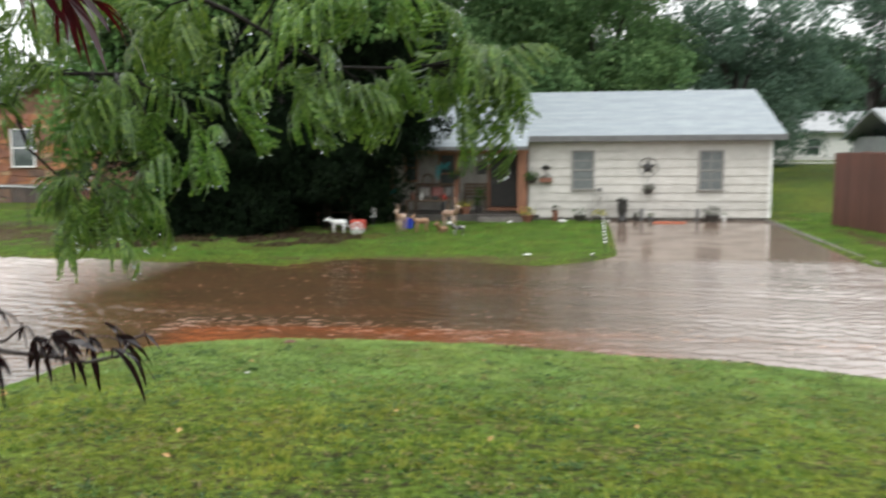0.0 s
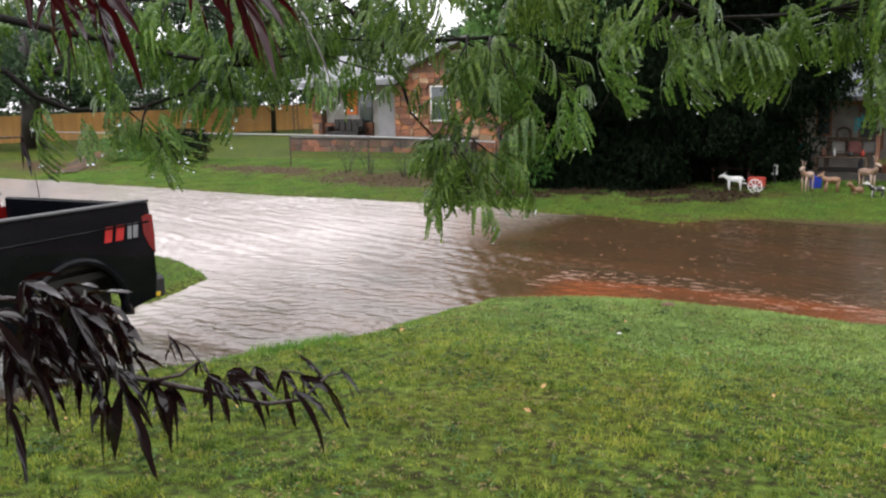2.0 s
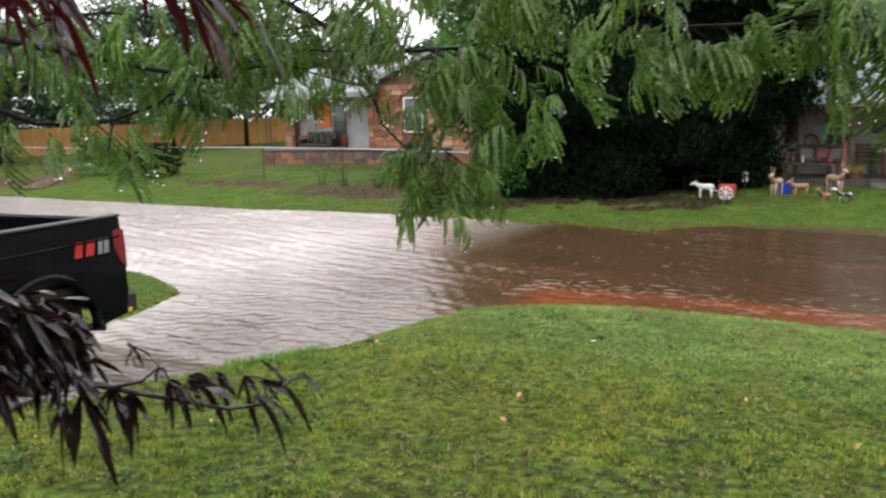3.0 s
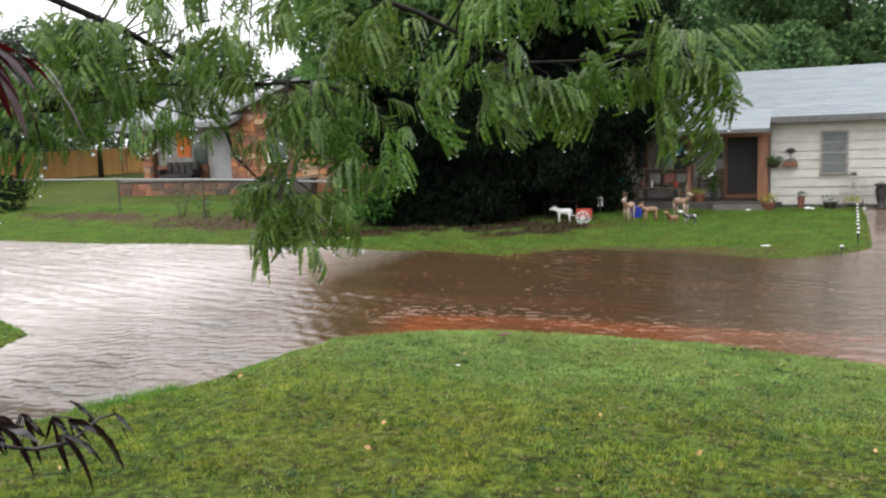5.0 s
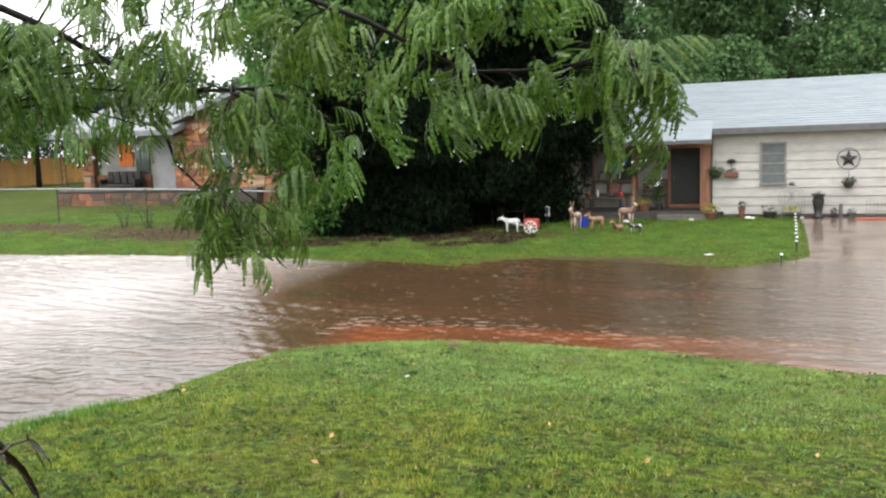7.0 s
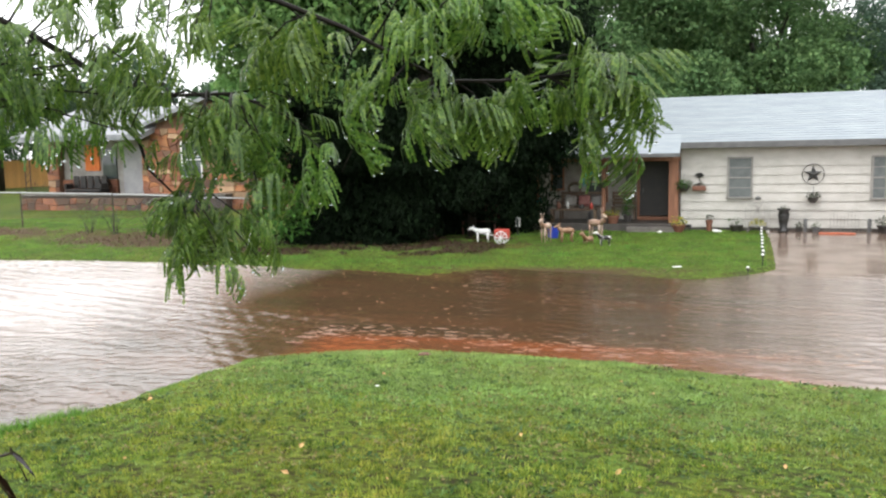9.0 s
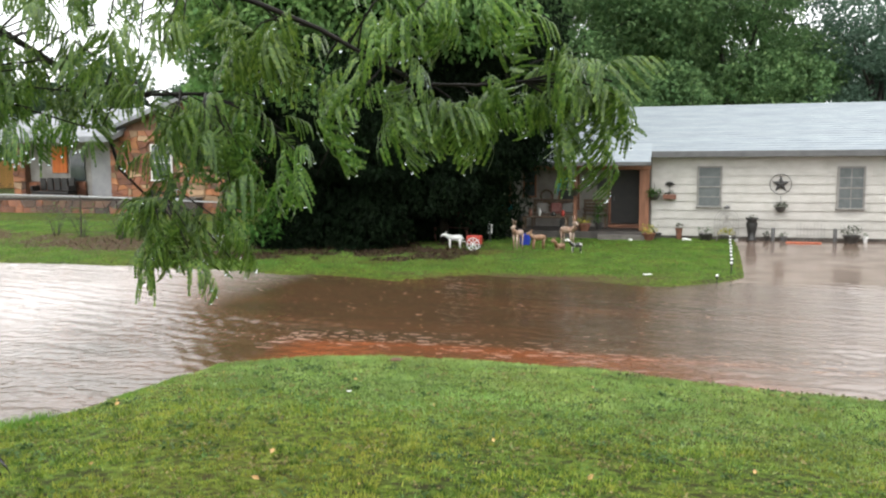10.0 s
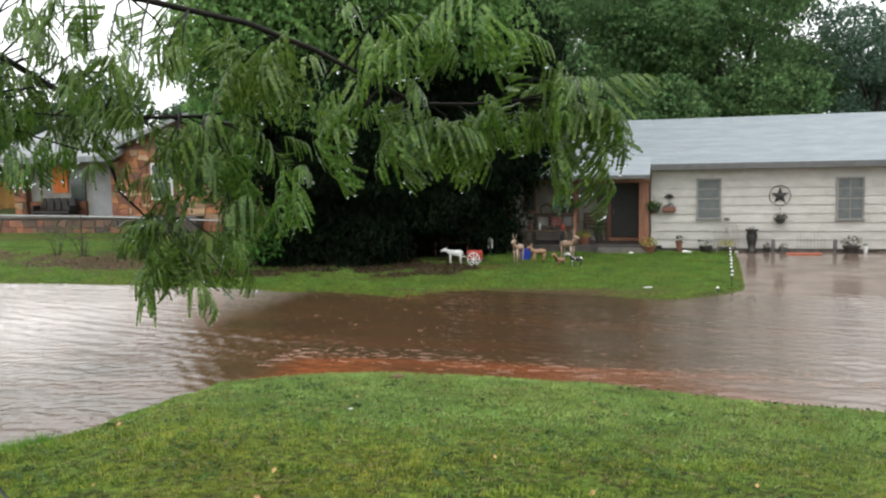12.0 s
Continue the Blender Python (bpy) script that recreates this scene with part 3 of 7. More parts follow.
def white_house():
    h = thing("white_house", "low white-sided house with a pale shingle roof and a shaded porch", "house", square(HU, HS))
    H = lambda: bmesh.new()
    # main block: end walls, back wall, and the front behind the siding
    wall = part("wall", box(box(box(H(), (-1.71, 0.0, BASE), (5.8, 0.14, 2.62)), (5.66, 0.142, BASE), (5.8, 8.0, 2.62)), (-6.2, 7.86, BASE), (5.658, 8.0, 2.62)), M_SIDING, h, "white lapped siding")
    part("foundation", box(H(), (-1.72, 0.03, -0.1), (5.78, 0.3, BASE - 0.005)), M_CONCRETE, h)
    # gable end
    bm = H()
    for u in (5.66, 5.8):
        bm.faces.new([bm.verts.new(p) for p in ((u, 0, 2.622), (u, 8, 2.622), (u, 4, 4.28))])
    part("gable", bm, M_SIDING, h)
    # siding: nine lapped courses of long shingles
    course = (2.60 - BASE) / 9
    rng = random.Random(4)
    for k in range(9):
        z0 = BASE + k * course
        cuts = [-1.71] + [-1.71 + 2.5 * i + (1.25 if k % 2 else 0) for i in range(1, 3)] + [5.8]
        for a, b in zip(cuts, cuts[1:]):
            bm = H()
            y = -0.021 - rng.uniform(0, 0.004)
            vs = [bm.verts.new(p) for p in ((a + 0.002, y - 0.012, z0 - 0.012), (b - 0.002, y - 0.012, z0 - 0.012), (b - 0.002, -0.004, z0 + course - 0.004), (a + 0.002, -0.004, z0 + course - 0.004),
                                            (a + 0.002, -0.003, z0 - 0.012), (b - 0.002, -0.003, z0 - 0.012))]
            for q in ((0, 1, 2, 3), (4, 5, 1, 0), (0, 3, 4), (1, 5, 2)):
                bm.faces.new([vs[i] for i in q])
            part("siding_board", bm, M_SIDING, wall)
    part("corner_trim", box(H(), (5.74, -0.05, BASE - 0.02), (5.83, 0.06, 2.6), 0.006), M_WHITE, h)
    roof = gable_roof("roof", h, M_ROOF, -7.0, 6.15, -0.42, 8.4, 2.80, 4.42, 4.0, 0.10, "pale blue-grey shingle roof, wet")
    # shingle courses, lapped up the front slope
    n = 22
    for k in range(n):
        t0, t1 = k / n, (k + 1.04) / n
        at_ = lambda t, lift: (-0.42 + 4.42 * t - 0.34 * lift, 2.80 + 1.62 * t + 0.94 * lift)
        bm = H()
        low, lip, top = at_(t0, 0.003), at_(t0, 0.015), at_(min(t1, 1.0), 0.006)
        ends = [[bm.verts.new((u, *p)) for p in (low, lip, top)] for u in (-6.99, 6.14)]
        for q in ((0, 1), (1, 2), (2, 0)):
            bm.faces.new((ends[0][q[0]], ends[1][q[0]], ends[1][q[1]], ends[0][q[1]]))
        for e in ends:
            bm.faces.new(e)
        part("shingle_course", bm, M_ROOF, roof)
    bm = H()
    box(bm, (-1.72, -0.47, 2.62), (6.17, -0.424, 2.805), 0.008)
    part("fascia", bm, M_TRIM, h)
    part("soffit", box(H(), (-1.88, -0.405, 2.635), (6.15, 0.0, 2.66)), M_WHITE, h)
    # porch: lower shed roof in front, floor, posts, inner wall
    bm = H()
    top = [(-6.9, -1.25, 2.50), (-1.72, -1.25, 2.50), (-1.72, 0.15, 3.045), (-6.9, 0.15, 3.045)]
    a = [bm.verts.new(p) for p in top]
    b = [bm.verts.new((p[0], p[1], p[2] - 0.07)) for p in top]
    bm.faces.new(a)
    bm.faces.new(b[::-1])
    for i in range(4):
        bm.faces.new((a[i], b[i], b[(i + 1) % 4], a[(i + 1) % 4]))
    part("porch_roof", bm, M_ROOF, h)
    part("porch_fascia", box(H(), (-6.92, -1.29, 2.38), (-1.70, -1.252, 2.49), 0.006), M_TRIM, h)
    part("porch_beam", box(H(), (-6.6, -0.2, 2.25), (-1.73, -0.06, 2.42), 0.01), M_CEDARWOOD, h)
    part("porch_floor", box(H(), (-6.5, -0.55, 0.0), (-1.74, 1.3, 0.33), 0.015), M_PORCHFLOOR, h)
    part("porch_ceiling", box(H(), (-6.6, -0.05, 2.43), (-1.72, 1.3, 2.46)), M_CEDARWOOD, h)
    inner = part("porch_wall", box(box(H(), (-6.4, 1.3, 0.33), (-1.712, 1.42, 2.6)), (-1.83, 0.145, 0.33), (-1.715, 1.298, 2.6)), M_PORCHWALL, h, "grey porch siding, toned down for the porch's shade")
    part("side_wall", box(H(), (-6.35, 1.425, BASE), (-6.2, 7.855, 2.62)), M_SIDING, h)
    for u, r in ((-6.2, 0.055), (-4.07, 0.055)):
        bm = H()
        box(bm, (u - r, -0.18, 0.33), (u + r, -0.07, 2.25), 0.01)
        box(bm, (u - r - 0.03, -0.21, 0.331), (u + r + 0.03, -0.04, 0.43), 0.008)
        part("porch_post", bm, M_CEDARWOOD, h)
    part("porch_pillar", box(H(), (-2.08, -0.16, 0.33), (-1.78, 0.12, 2.42), 0.012), M_CEDARWOOD, h)
    # dark screen door in its wooden frame, with a wooden sill step
    d = new("door")
    d.parent = h
    part("door_leaf", box(H(), (-3.05, 1.24, 0.45), (-2.14, 1.285, 2.36), 0.008), M_DARK, d, "dark screen door")
    for u0, u1, z0, z1 in ((-3.14, -3.052, 0.34, 2.46), (-2.138, -2.05, 0.34, 2.46), (-3.05, -2.14, 2.362, 2.46)):
        part("door_frame", box(H(), (u0, 1.2, z0), (u1, 1.299, z1), 0.006), M_CEDARWOOD, d)
    part("door_handle", box(H(), (-2.97, 1.205, 1.2), (-2.94, 1.239, 1.36), 0.005), M_TRIM, d)
    part("step", box(H(), (-3.3, -0.85, 0.05), (-1.85, -0.56, 0.25), 0.015), M_CONCRETE, h)
    part("door_sill", box(H(), (-3.1, 0.9, 0.332), (-2.1, 1.238, 0.445), 0.01), M_CEDARWOOD, d)
    # windows
    window(h, -0.30, 0.32, 1.13, 2.30, -0.045, M_FRAME, M_SCREEN, rows=2, cols=1)
    window(h, 3.66, 4.31, 1.10, 2.28, -0.045, M_FRAME, M_SCREEN, rows=2, cols=2)
    window(h, -5.95, -5.6, 1.35, 2.2, 1.27, M_CEDARWOOD, M_GLASS, rows=1)
    window(h, -4.75, -4.15, 0.95, 2.2, 1.27, M_CEDARWOOD, M_GLASS, rows=1)
    return h


white_house()

M_STONE = [mat(n, a, b, 2.2, 0.55, bump=0.7, fine=14, rand=0.3, depth=0.02) for n, a, b in (("orange_sandstone", (0.36, 0.155, 0.062), (0.24, 0.09, 0.04)), ("rust_sandstone", (0.25, 0.095, 0.045), (0.15, 0.06, 0.035)), ("brown_sandstone", (0.14, 0.075, 0.045), (0.085, 0.05, 0.035)), ("buff_sandstone", (0.40, 0.27, 0.16), (0.28, 0.17, 0.09)))]
M_DARKSTONE = mat("dark_sandstone", (0.06, 0.04, 0.03), (0.035, 0.026, 0.022), 2.2, 0.6, bump=0.7, fine=14, rand=0.3, depth=0.02)
M_MORTAR = mat("mortar", (0.20, 0.11, 0.065), (0.13, 0.07, 0.042), 5, 0.8, bump=0.5)
M_IRON = mat("dark_iron", (0.03, 0.028, 0.026), (0.06, 0.035, 0.025), 12, 0.5, bump=0.2)
M_ORANGE = mat("orange_curtain", (0.85, 0.24, 0.05), (0.7, 0.17, 0.04), 5, 0.7, bump=0.3, stretch=(4, 4, 0.4))
M_BRICKROOF = mat("grey_white_roof", (0.24, 0.25, 0.26), (0.17, 0.18, 0.19), 3, 0.6, bump=0.3, fine=30)


def stones(parent, u0, u1, z0, z1, v, rng, holes=(), tints=None):
    """Rubble veneer: uneven stones of many tints, proud of the mortar, each an object."""
    nu, nz = max(1, round((u1 - u0) / 0.36)), max(1, round((z1 - z0) / 0.24))
    du, dz = (u1 - u0) / nu, (z1 - z0) / nz
    corner = {(i, k): (u0 + du * i + (rng.uniform(-0.34, 0.34) * du if 0 < i < nu else 0), z0 + dz * k + (rng.uniform(-0.34, 0.34) * dz if 0 < k < nz else 0)) for i in range(nu + 1) for k in range(nz + 1)}
    done = set()
    for i in range(nu):
        for k in range(nz):
            if (i, k) in done:
                continue
            wide = 2 if i + 1 < nu and (i + 1, k) not in done and rng.random() < 0.22 else 1
            done.update(((i, k), (i + wide - 1, k)))
            ring = [corner[i, k], corner[i + wide, k], corner[i + wide, k + 1], corner[i, k + 1]]
            cu, cz = sum(p[0] for p in ring) / 4, sum(p[1] for p in ring) / 4
            if any(a < cu < b and c < cz < d for a, b, c, d in holes):
                continue
            bm = bmesh.new()
            lift = rng.uniform(0.03, 0.065)
            back = [bm.verts.new((cu + 0.98 * (p[0] - cu), v - 0.002, cz + 0.97 * (p[1] - cz))) for p in ring]
            face = [bm.verts.new((cu + 0.91 * (p[0] - cu), v - lift + rng.uniform(-0.012, 0.012), cz + 0.88 * (p[1] - cz))) for p in ring]
            bm.faces.new(face)
            for q in range(4):
                bm.faces.new((face[q], back[q], back[(q + 1) % 4], face[(q + 1) % 4]))
            part("stone", bm, rng.choice(tints or M_STONE[:3] + M_STONE[:2] * 2 + M_STONE[3:]), parent)


def stone_house():
    h = thing("stone_house", "orange-brown sandstone house with a porch and white-framed window", "house", square(0, 0))
    rng = random.Random(11)
    B = lambda: bmesh.new()
    wall = part("front_wall", box(box(B(), (-22.75, 30.0, 0.3), (-14.5, 30.2, 3.9)), (-22.75, 30.202, 0.3), (-22.6, 38, 3.9)), M_MORTAR, h, "sandstone rubble wall")
    stones(wall, -22.75, -17.0, 0.5, 3.85, 30.0, rng, holes=((-20.9, -19.7, 1.6, 3.4),))
    window(h, -20.72, -19.85, 1.86, 3.24, 29.95, M_WHITE, M_GLASS, rows=1)
    # back wall of the porch
    back = part("porch_back_wall", box(B(), (-28.4, 31.2, 0.4), (-22.752, 31.4, 3.8)), M_PORCHWALL, h)
    pier = part("pier", box(B(), (-28.5, 30.9, 0.9), (-27.85, 31.198, 3.5)), M_MORTAR, h)
    stones(pier, -28.5, -27.85, 0.95, 3.45, 30.9, rng)
    low = part("low_wall", box(B(), (-28.4, 31.1, 0.9), (-24.9, 31.19, 1.75)), M_MORTAR, h)
    stones(low, -27.85, -24.9, 0.95, 1.72, 31.1, rng, (), M_STONE[1:3])
    part("curtain", box(B(), (-26.62, 31.12, 2.12), (-25.85, 31.19, 3.28), 0.01), M_ORANGE, h, "bright orange curtain")
    part("porch_door", box(B(), (-24.6, 31.12, 1.1), (-23.6, 31.19, 3.1), 0.01), mat("grey_door", (0.4, 0.4, 0.4), (0.33, 0.33, 0.34), 4, 0.5), h, "pale grey door")
    part("dark_window", box(B(), (-25.7, 31.13, 1.76), (-24.95, 31.19, 3.1), 0.01), M_GLASS, h)
    ledge = part("porch_ledge", box(B(), (-28.7, 29.5, 0.2), (-18.5, 29.99, 1.08), 0.01), M_DARKSTONE, h, "low sandstone porch wall")
    stones(ledge, -28.7, -20.6, 0.42, 1.0, 29.5, rng, (), [M_STONE[1], M_STONE[2], M_STONE[2], M_DARKSTONE])
    part("coping", box(B(), (-28.75, 29.42, 1.082), (-18.45, 29.99, 1.16), 0.012), M_CONCRETE, h)
    part("porch_floor", box(B(), (-28.6, 29.992, 0.2), (-22.76, 31.19, 0.93)), M_CONCRETE, h)
    # iron trellis post
    for u in (-28.62, -28.35):
        part("iron_post", tube(B(), [(u, 29.7, 1.16), (u, 29.7, 3.45)], 0.022, 6), M_IRON, h)
    for k in range(7):
        z = 1.3 + 0.3 * k
        part("iron_scroll", tube(B(), [(-28.62, 29.7, z), (-28.5, 29.7, z + 0.12), (-28.35, 29.7, z + 0.22)], 0.012, 5), M_IRON, h)
    for k in range(11):
        u = -28.3 + 0.09 * k
        part("rail_bar", tube(B(), [(u, 29.72, 1.16), (u, 29.72, 1.62 + 0.12 * math.sin(k))], 0.009, 5), M_IRON, h)
    # roofs
    gable_roof("porch_roof", h, M_BRICKROOF, -28.6, -22.0, 29.0, 37.6, 3.62, 5.0, 33.2, 0.22, "pale grey porch roof")
    bm = B()
    top = [(-23.2, 29.6, 3.80), (-18.6, 29.6, 5.35), (-14.0, 29.6, 3.80)]
    a = [bm.verts.new(p) for p in top] + [bm.verts.new((p[0], 38.2, p[2])) for p in top]
    b = [bm.verts.new((v.co.x, v.co.y, v.co.z - 0.16)) for v in a]
    for q in ((0, 1, 4, 3), (1, 2, 5, 4)):
        bm.faces.new([a[i] for i in q])
        bm.faces.new([b[i] for i in q[::-1]])
    for i, j in ((0, 1), (1, 2), (4, 3), (5, 4), (3, 0), (2, 5)):
        bm.faces.new((a[i], b[i], b[j], a[j]))
    part("roof", bm, M_BRICKROOF, h)
    bm = B()
    bm.faces.new([bm.verts.new(p) for p in ((-22.75, 30.1, 3.9), (-14.5, 30.1, 3.9), (-18.6, 30.1, 5.2))])
    gable = part("gable", bm, M_MORTAR, h)
    part("end_wall", box(B(), (-14.68, 30.202, 0.3), (-14.5, 38, 3.9)), M_MORTAR, h)
    return h


stone_house()


def couch():
    t = thing("porch_couch", "dark slatted couch on the stone house's porch", "couch", square(-26.1, 30.55, 0.93))
    part("seat", box(bmesh.new(), (-0.95, -0.3, 0.28), (0.95, 0.3, 0.42), 0.04), M_DARK, t)
    for k in range(5):
        part("back_slat", box(bmesh.new(), (-0.9 + 0.37 * k, 0.2, 0.43), (-0.6 + 0.37 * k, 0.28, 0.98), 0.02), M_DARK, t)
    for x in (-0.93, 0.93):
        part("armrest", box(bmesh.new(), (x - 0.06, -0.3, 0.43), (x + 0.06, 0.18, 0.66), 0.02), M_DARK, t)
        for y in (-0.25, 0.25):
            part("leg", box(bmesh.new(), (x * 0.95 - 0.03, y - 0.03, 0), (x * 0.95 + 0.03, y + 0.03, 0.278), 0.006), M_DARK, t)


couch()

# ---------------------------------------------------------------- trees


def rotations(rng, n, droop=0.0):
    """n random turns as matrices; droop leans the local x axis downwards."""
    a = rng.uniform(0, 2 * np.pi, n)
    el = rng.uniform(-0.9, 0.6, n) - droop
    x = np.stack([np.cos(a) * np.cos(el), np.sin(a) * np.cos(el), np.sin(el)], 1)
    r = rng.normal(size=(n, 3)) * 0.6 + [0, 0, 1]
    y = np.cross(r, x)
    y /= np.linalg.norm(y, axis=1, keepdims=True) + 1e-9
    return np.stack([x, y, np.cross(x, y)], 2)


def scatter(template, faces, places, turns, scale):
    """Many copies of a small template as one mesh: vertices and faces."""
    v = np.einsum("nij,vj->nvi", turns, template) * scale[:, None, None] + places[:, None, :]
    k = len(template)
    f = (faces[None] + (np.arange(len(places)) * k)[:, None, None]).reshape(-1, faces.shape[1])
    return v.reshape(-1, 3), f


LEAF_V = np.array([(0, 0, 0), (0.45, 0.3, 0.08), (1, 0, -0.12), (0.45, -0.3, 0.08)], float)
LEAF_F = np.array([(0, 1, 2), (0, 2, 3)])
SPRIG_V = np.array([(0, 0, 0), (0.5, 0.13, 0.03), (1, 0, -0.25), (0.5, -0.13, 0.03), (0.25, 0.05, 0), (0.7, 0.42, -0.05), (0.45, 0.3, 0.05), (0.25, -0.05, 0), (0.7, -0.42, -0.05), (0.45, -0.3, 0.05)], float)
SPRIG_F = np.array([(0, 1, 2), (0, 2, 3), (4, 5, 6), (7, 9, 8)])


def clump_points(rng, clumps, per):
    """Points near the shells of clumps (x, y, z, rx, ry, rz)."""
    out = []
    for c in clumps:
        n = int(per * c[3] * c[4] ** 0.5 * c[5])
        d = rng.normal(size=(n, 3))
        d /= np.linalg.norm(d, axis=1, keepdims=True)
        r = np.minimum(1.12, 0.62 + 0.42 * rng.random(n) ** 0.6) * (1 + 0.16 * np.sin(5 * d[:, 0] + c[0]) * np.sin(4 * d[:, 1] + c[1]) + 0.1 * np.sin(9 * d[:, 2] + 3 * d[:, 0]))
        out.append(np.array(c[:3]) + d * r[:, None] * np.array(c[3:6]))
    return np.concatenate(out)


def tree(label, base, trunk_r, trunk_top, clumps, per, leaf, material, droop=0.2, template=(LEAF_V, LEAF_F), seed=1, name="tree", lean=(0, 0), group="", trunks=None):
    rng = np.random.default_rng(seed)
    x, y = base
    z = float(ground_z(x, y)) - 0.05
    t = thing(name, label, "tree", pose(x, y, z), group)
    for k, (dx, dy, r, top) in enumerate(trunks or [(0, 0, trunk_r, trunk_top)]):
        pts = [(dx, dy, 0), (dx + lean[0] * 0.3 + 0.06, dy + lean[1] * 0.3, top * 0.35), (dx + lean[0] * 0.7 - 0.05, dy + lean[1] * 0.7 + 0.05, top * 0.7), (dx + lean[0], dy + lean[1], top)]
        part("trunk", tube(bmesh.new(), pts, [r * 1.35, r, r * 0.8, r * 0.35], 9), M_BARK, t, smooth=True)
    fork = Vector((lean[0] * 0.6, lean[1] * 0.6, trunk_top * 0.55))
    order = sorted(clumps, key=lambda c: -c[3] * c[5])[:9]
    for c in order:
        end = Vector((c[0] - x, c[1] - y, c[2] - z))
        mid = fork.lerp(end, 0.5) + Vector((0, 0, 0.1 * (end - fork).length))
        part("limb", tube(bmesh.new(), [fork, mid, end], [trunk_r * 0.5, trunk_r * 0.3, trunk_r * 0.1], 6), M_BARK, t, smooth=True)
    p = clump_points(rng, clumps, per)
    n = len(p)
    v, f = scatter(*template, p - [x, y, z], rotations(rng, n, droop), leaf * rng.uniform(0.6, 1.35, n))
    ob = new("crown", mesh_of("crown", v, f, material))
    ob.parent = t
    return t


def heap(rng, lo, hi, n, size):
    """n clumps spread evenly through a box, each of about the given size."""
    c = []
    for _ in range(n):
        s = size * rng.uniform(0.7, 1.3)
        c.append((rng.uniform(lo[0], hi[0]), rng.uniform(lo[1], hi[1]), rng.uniform(lo[2], hi[2]), s, s, s * rng.uniform(0.6, 0.9)))
    return c


# the dark trees beside the porch
R = random.Random(21)
# near-black leaf colour gives the shaded hollow under the boughs
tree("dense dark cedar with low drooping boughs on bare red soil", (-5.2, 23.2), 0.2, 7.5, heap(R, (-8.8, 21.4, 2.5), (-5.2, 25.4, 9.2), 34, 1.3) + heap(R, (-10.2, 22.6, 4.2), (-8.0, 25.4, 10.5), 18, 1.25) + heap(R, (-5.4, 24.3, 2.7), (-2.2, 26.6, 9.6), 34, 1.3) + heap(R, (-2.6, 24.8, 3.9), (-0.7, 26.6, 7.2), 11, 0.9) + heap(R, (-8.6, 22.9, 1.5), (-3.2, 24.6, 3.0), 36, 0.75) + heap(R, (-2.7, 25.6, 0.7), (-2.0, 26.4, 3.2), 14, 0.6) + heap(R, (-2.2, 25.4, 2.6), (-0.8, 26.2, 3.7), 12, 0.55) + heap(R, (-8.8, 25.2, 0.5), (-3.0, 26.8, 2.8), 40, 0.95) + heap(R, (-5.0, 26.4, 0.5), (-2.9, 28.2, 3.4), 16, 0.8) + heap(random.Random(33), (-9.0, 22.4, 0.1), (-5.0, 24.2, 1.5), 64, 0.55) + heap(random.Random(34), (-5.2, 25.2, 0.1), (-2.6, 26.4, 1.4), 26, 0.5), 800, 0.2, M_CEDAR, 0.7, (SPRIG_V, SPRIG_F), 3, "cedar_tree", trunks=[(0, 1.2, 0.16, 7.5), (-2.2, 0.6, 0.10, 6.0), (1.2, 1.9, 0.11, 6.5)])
# lighter leaves added over the cedar, coloured like its lit upper foliage
tree("tall mid-green leaf mass added in front of the cedar for its lit top", (-8.6, 23.6), 0.14, 7.5, heap(R, (-9.6, 20.6, 4.3), (-5.0, 22.4, 9.0), 26, 1.05) + heap(R, (-5.4, 21.6, 5.6), (-2.2, 24.0, 9.4), 20, 1.1) + heap(random.Random(35), (-10.7, 21.6, 2.6), (-9.0, 23.2, 10.0), 36, 0.8), 460, 0.19, M_LEAF, 0.5, seed=15)
tree("leafy green tree rising behind the cedar", (-2.0, 38.6), 0.25, 9.0, heap(R, (-8.0, 36.8, 4.6), (5.0, 41, 14), 44, 1.8), 620, 0.2, M_BACKLEAF, 0.3, seed=5)
tree("bright green shrub with arching shoots at the edge of the cedar", (-9.6, 22.0), 0.05, 2.2, heap(R, (-10.6, 21.2, 0.7), (-8.4, 23.0, 3.2), 14, 0.62), 650, 0.14, M_SHRUB, 0.4, seed=6, name="shrub")
# distance haze is put into this bluish, lightened leaf colour
M_FARHAZE = leafy("far_hazed_leaf", [(0.055, 0.105, 0.072), (0.085, 0.15, 0.102), (0.12, 0.19, 0.13)], 0.6, 0.42)
# trees behind the houses
R = random.Random(5)
# x, y, half width, foot and top of the crown, kind of leaf
TREES_NORTH = [(8.6, 47.5, 3.2, 5.0, 13.5, 1), (7, 42, 4.8, 4.0, 13, 1), (14.5, 44, 4.8, 3.2, 12.5, 2), (23, 47, 3.4, 2.2, 13.5, 2), (20, 58, 4.5, 2.0, 9, 2), (33, 50, 6.0, 2.0, 11, 2), (0, 46, 5.5, 4.5, 15, 1), (45, 62, 8, 1.5, 12, 2), (30, 75, 9, 1.0, 11, 0), (-9, 48, 5, 4.0, 11, 1), (-16, 56, 6, 3.0, 8.4, 0), (-29, 66, 6.5, 2.5, 9, 0), (-41, 43.5, 4.5, 3.2, 10.8, 0), (-38, 47.5, 3.5, 3.2, 11.8, 0)]
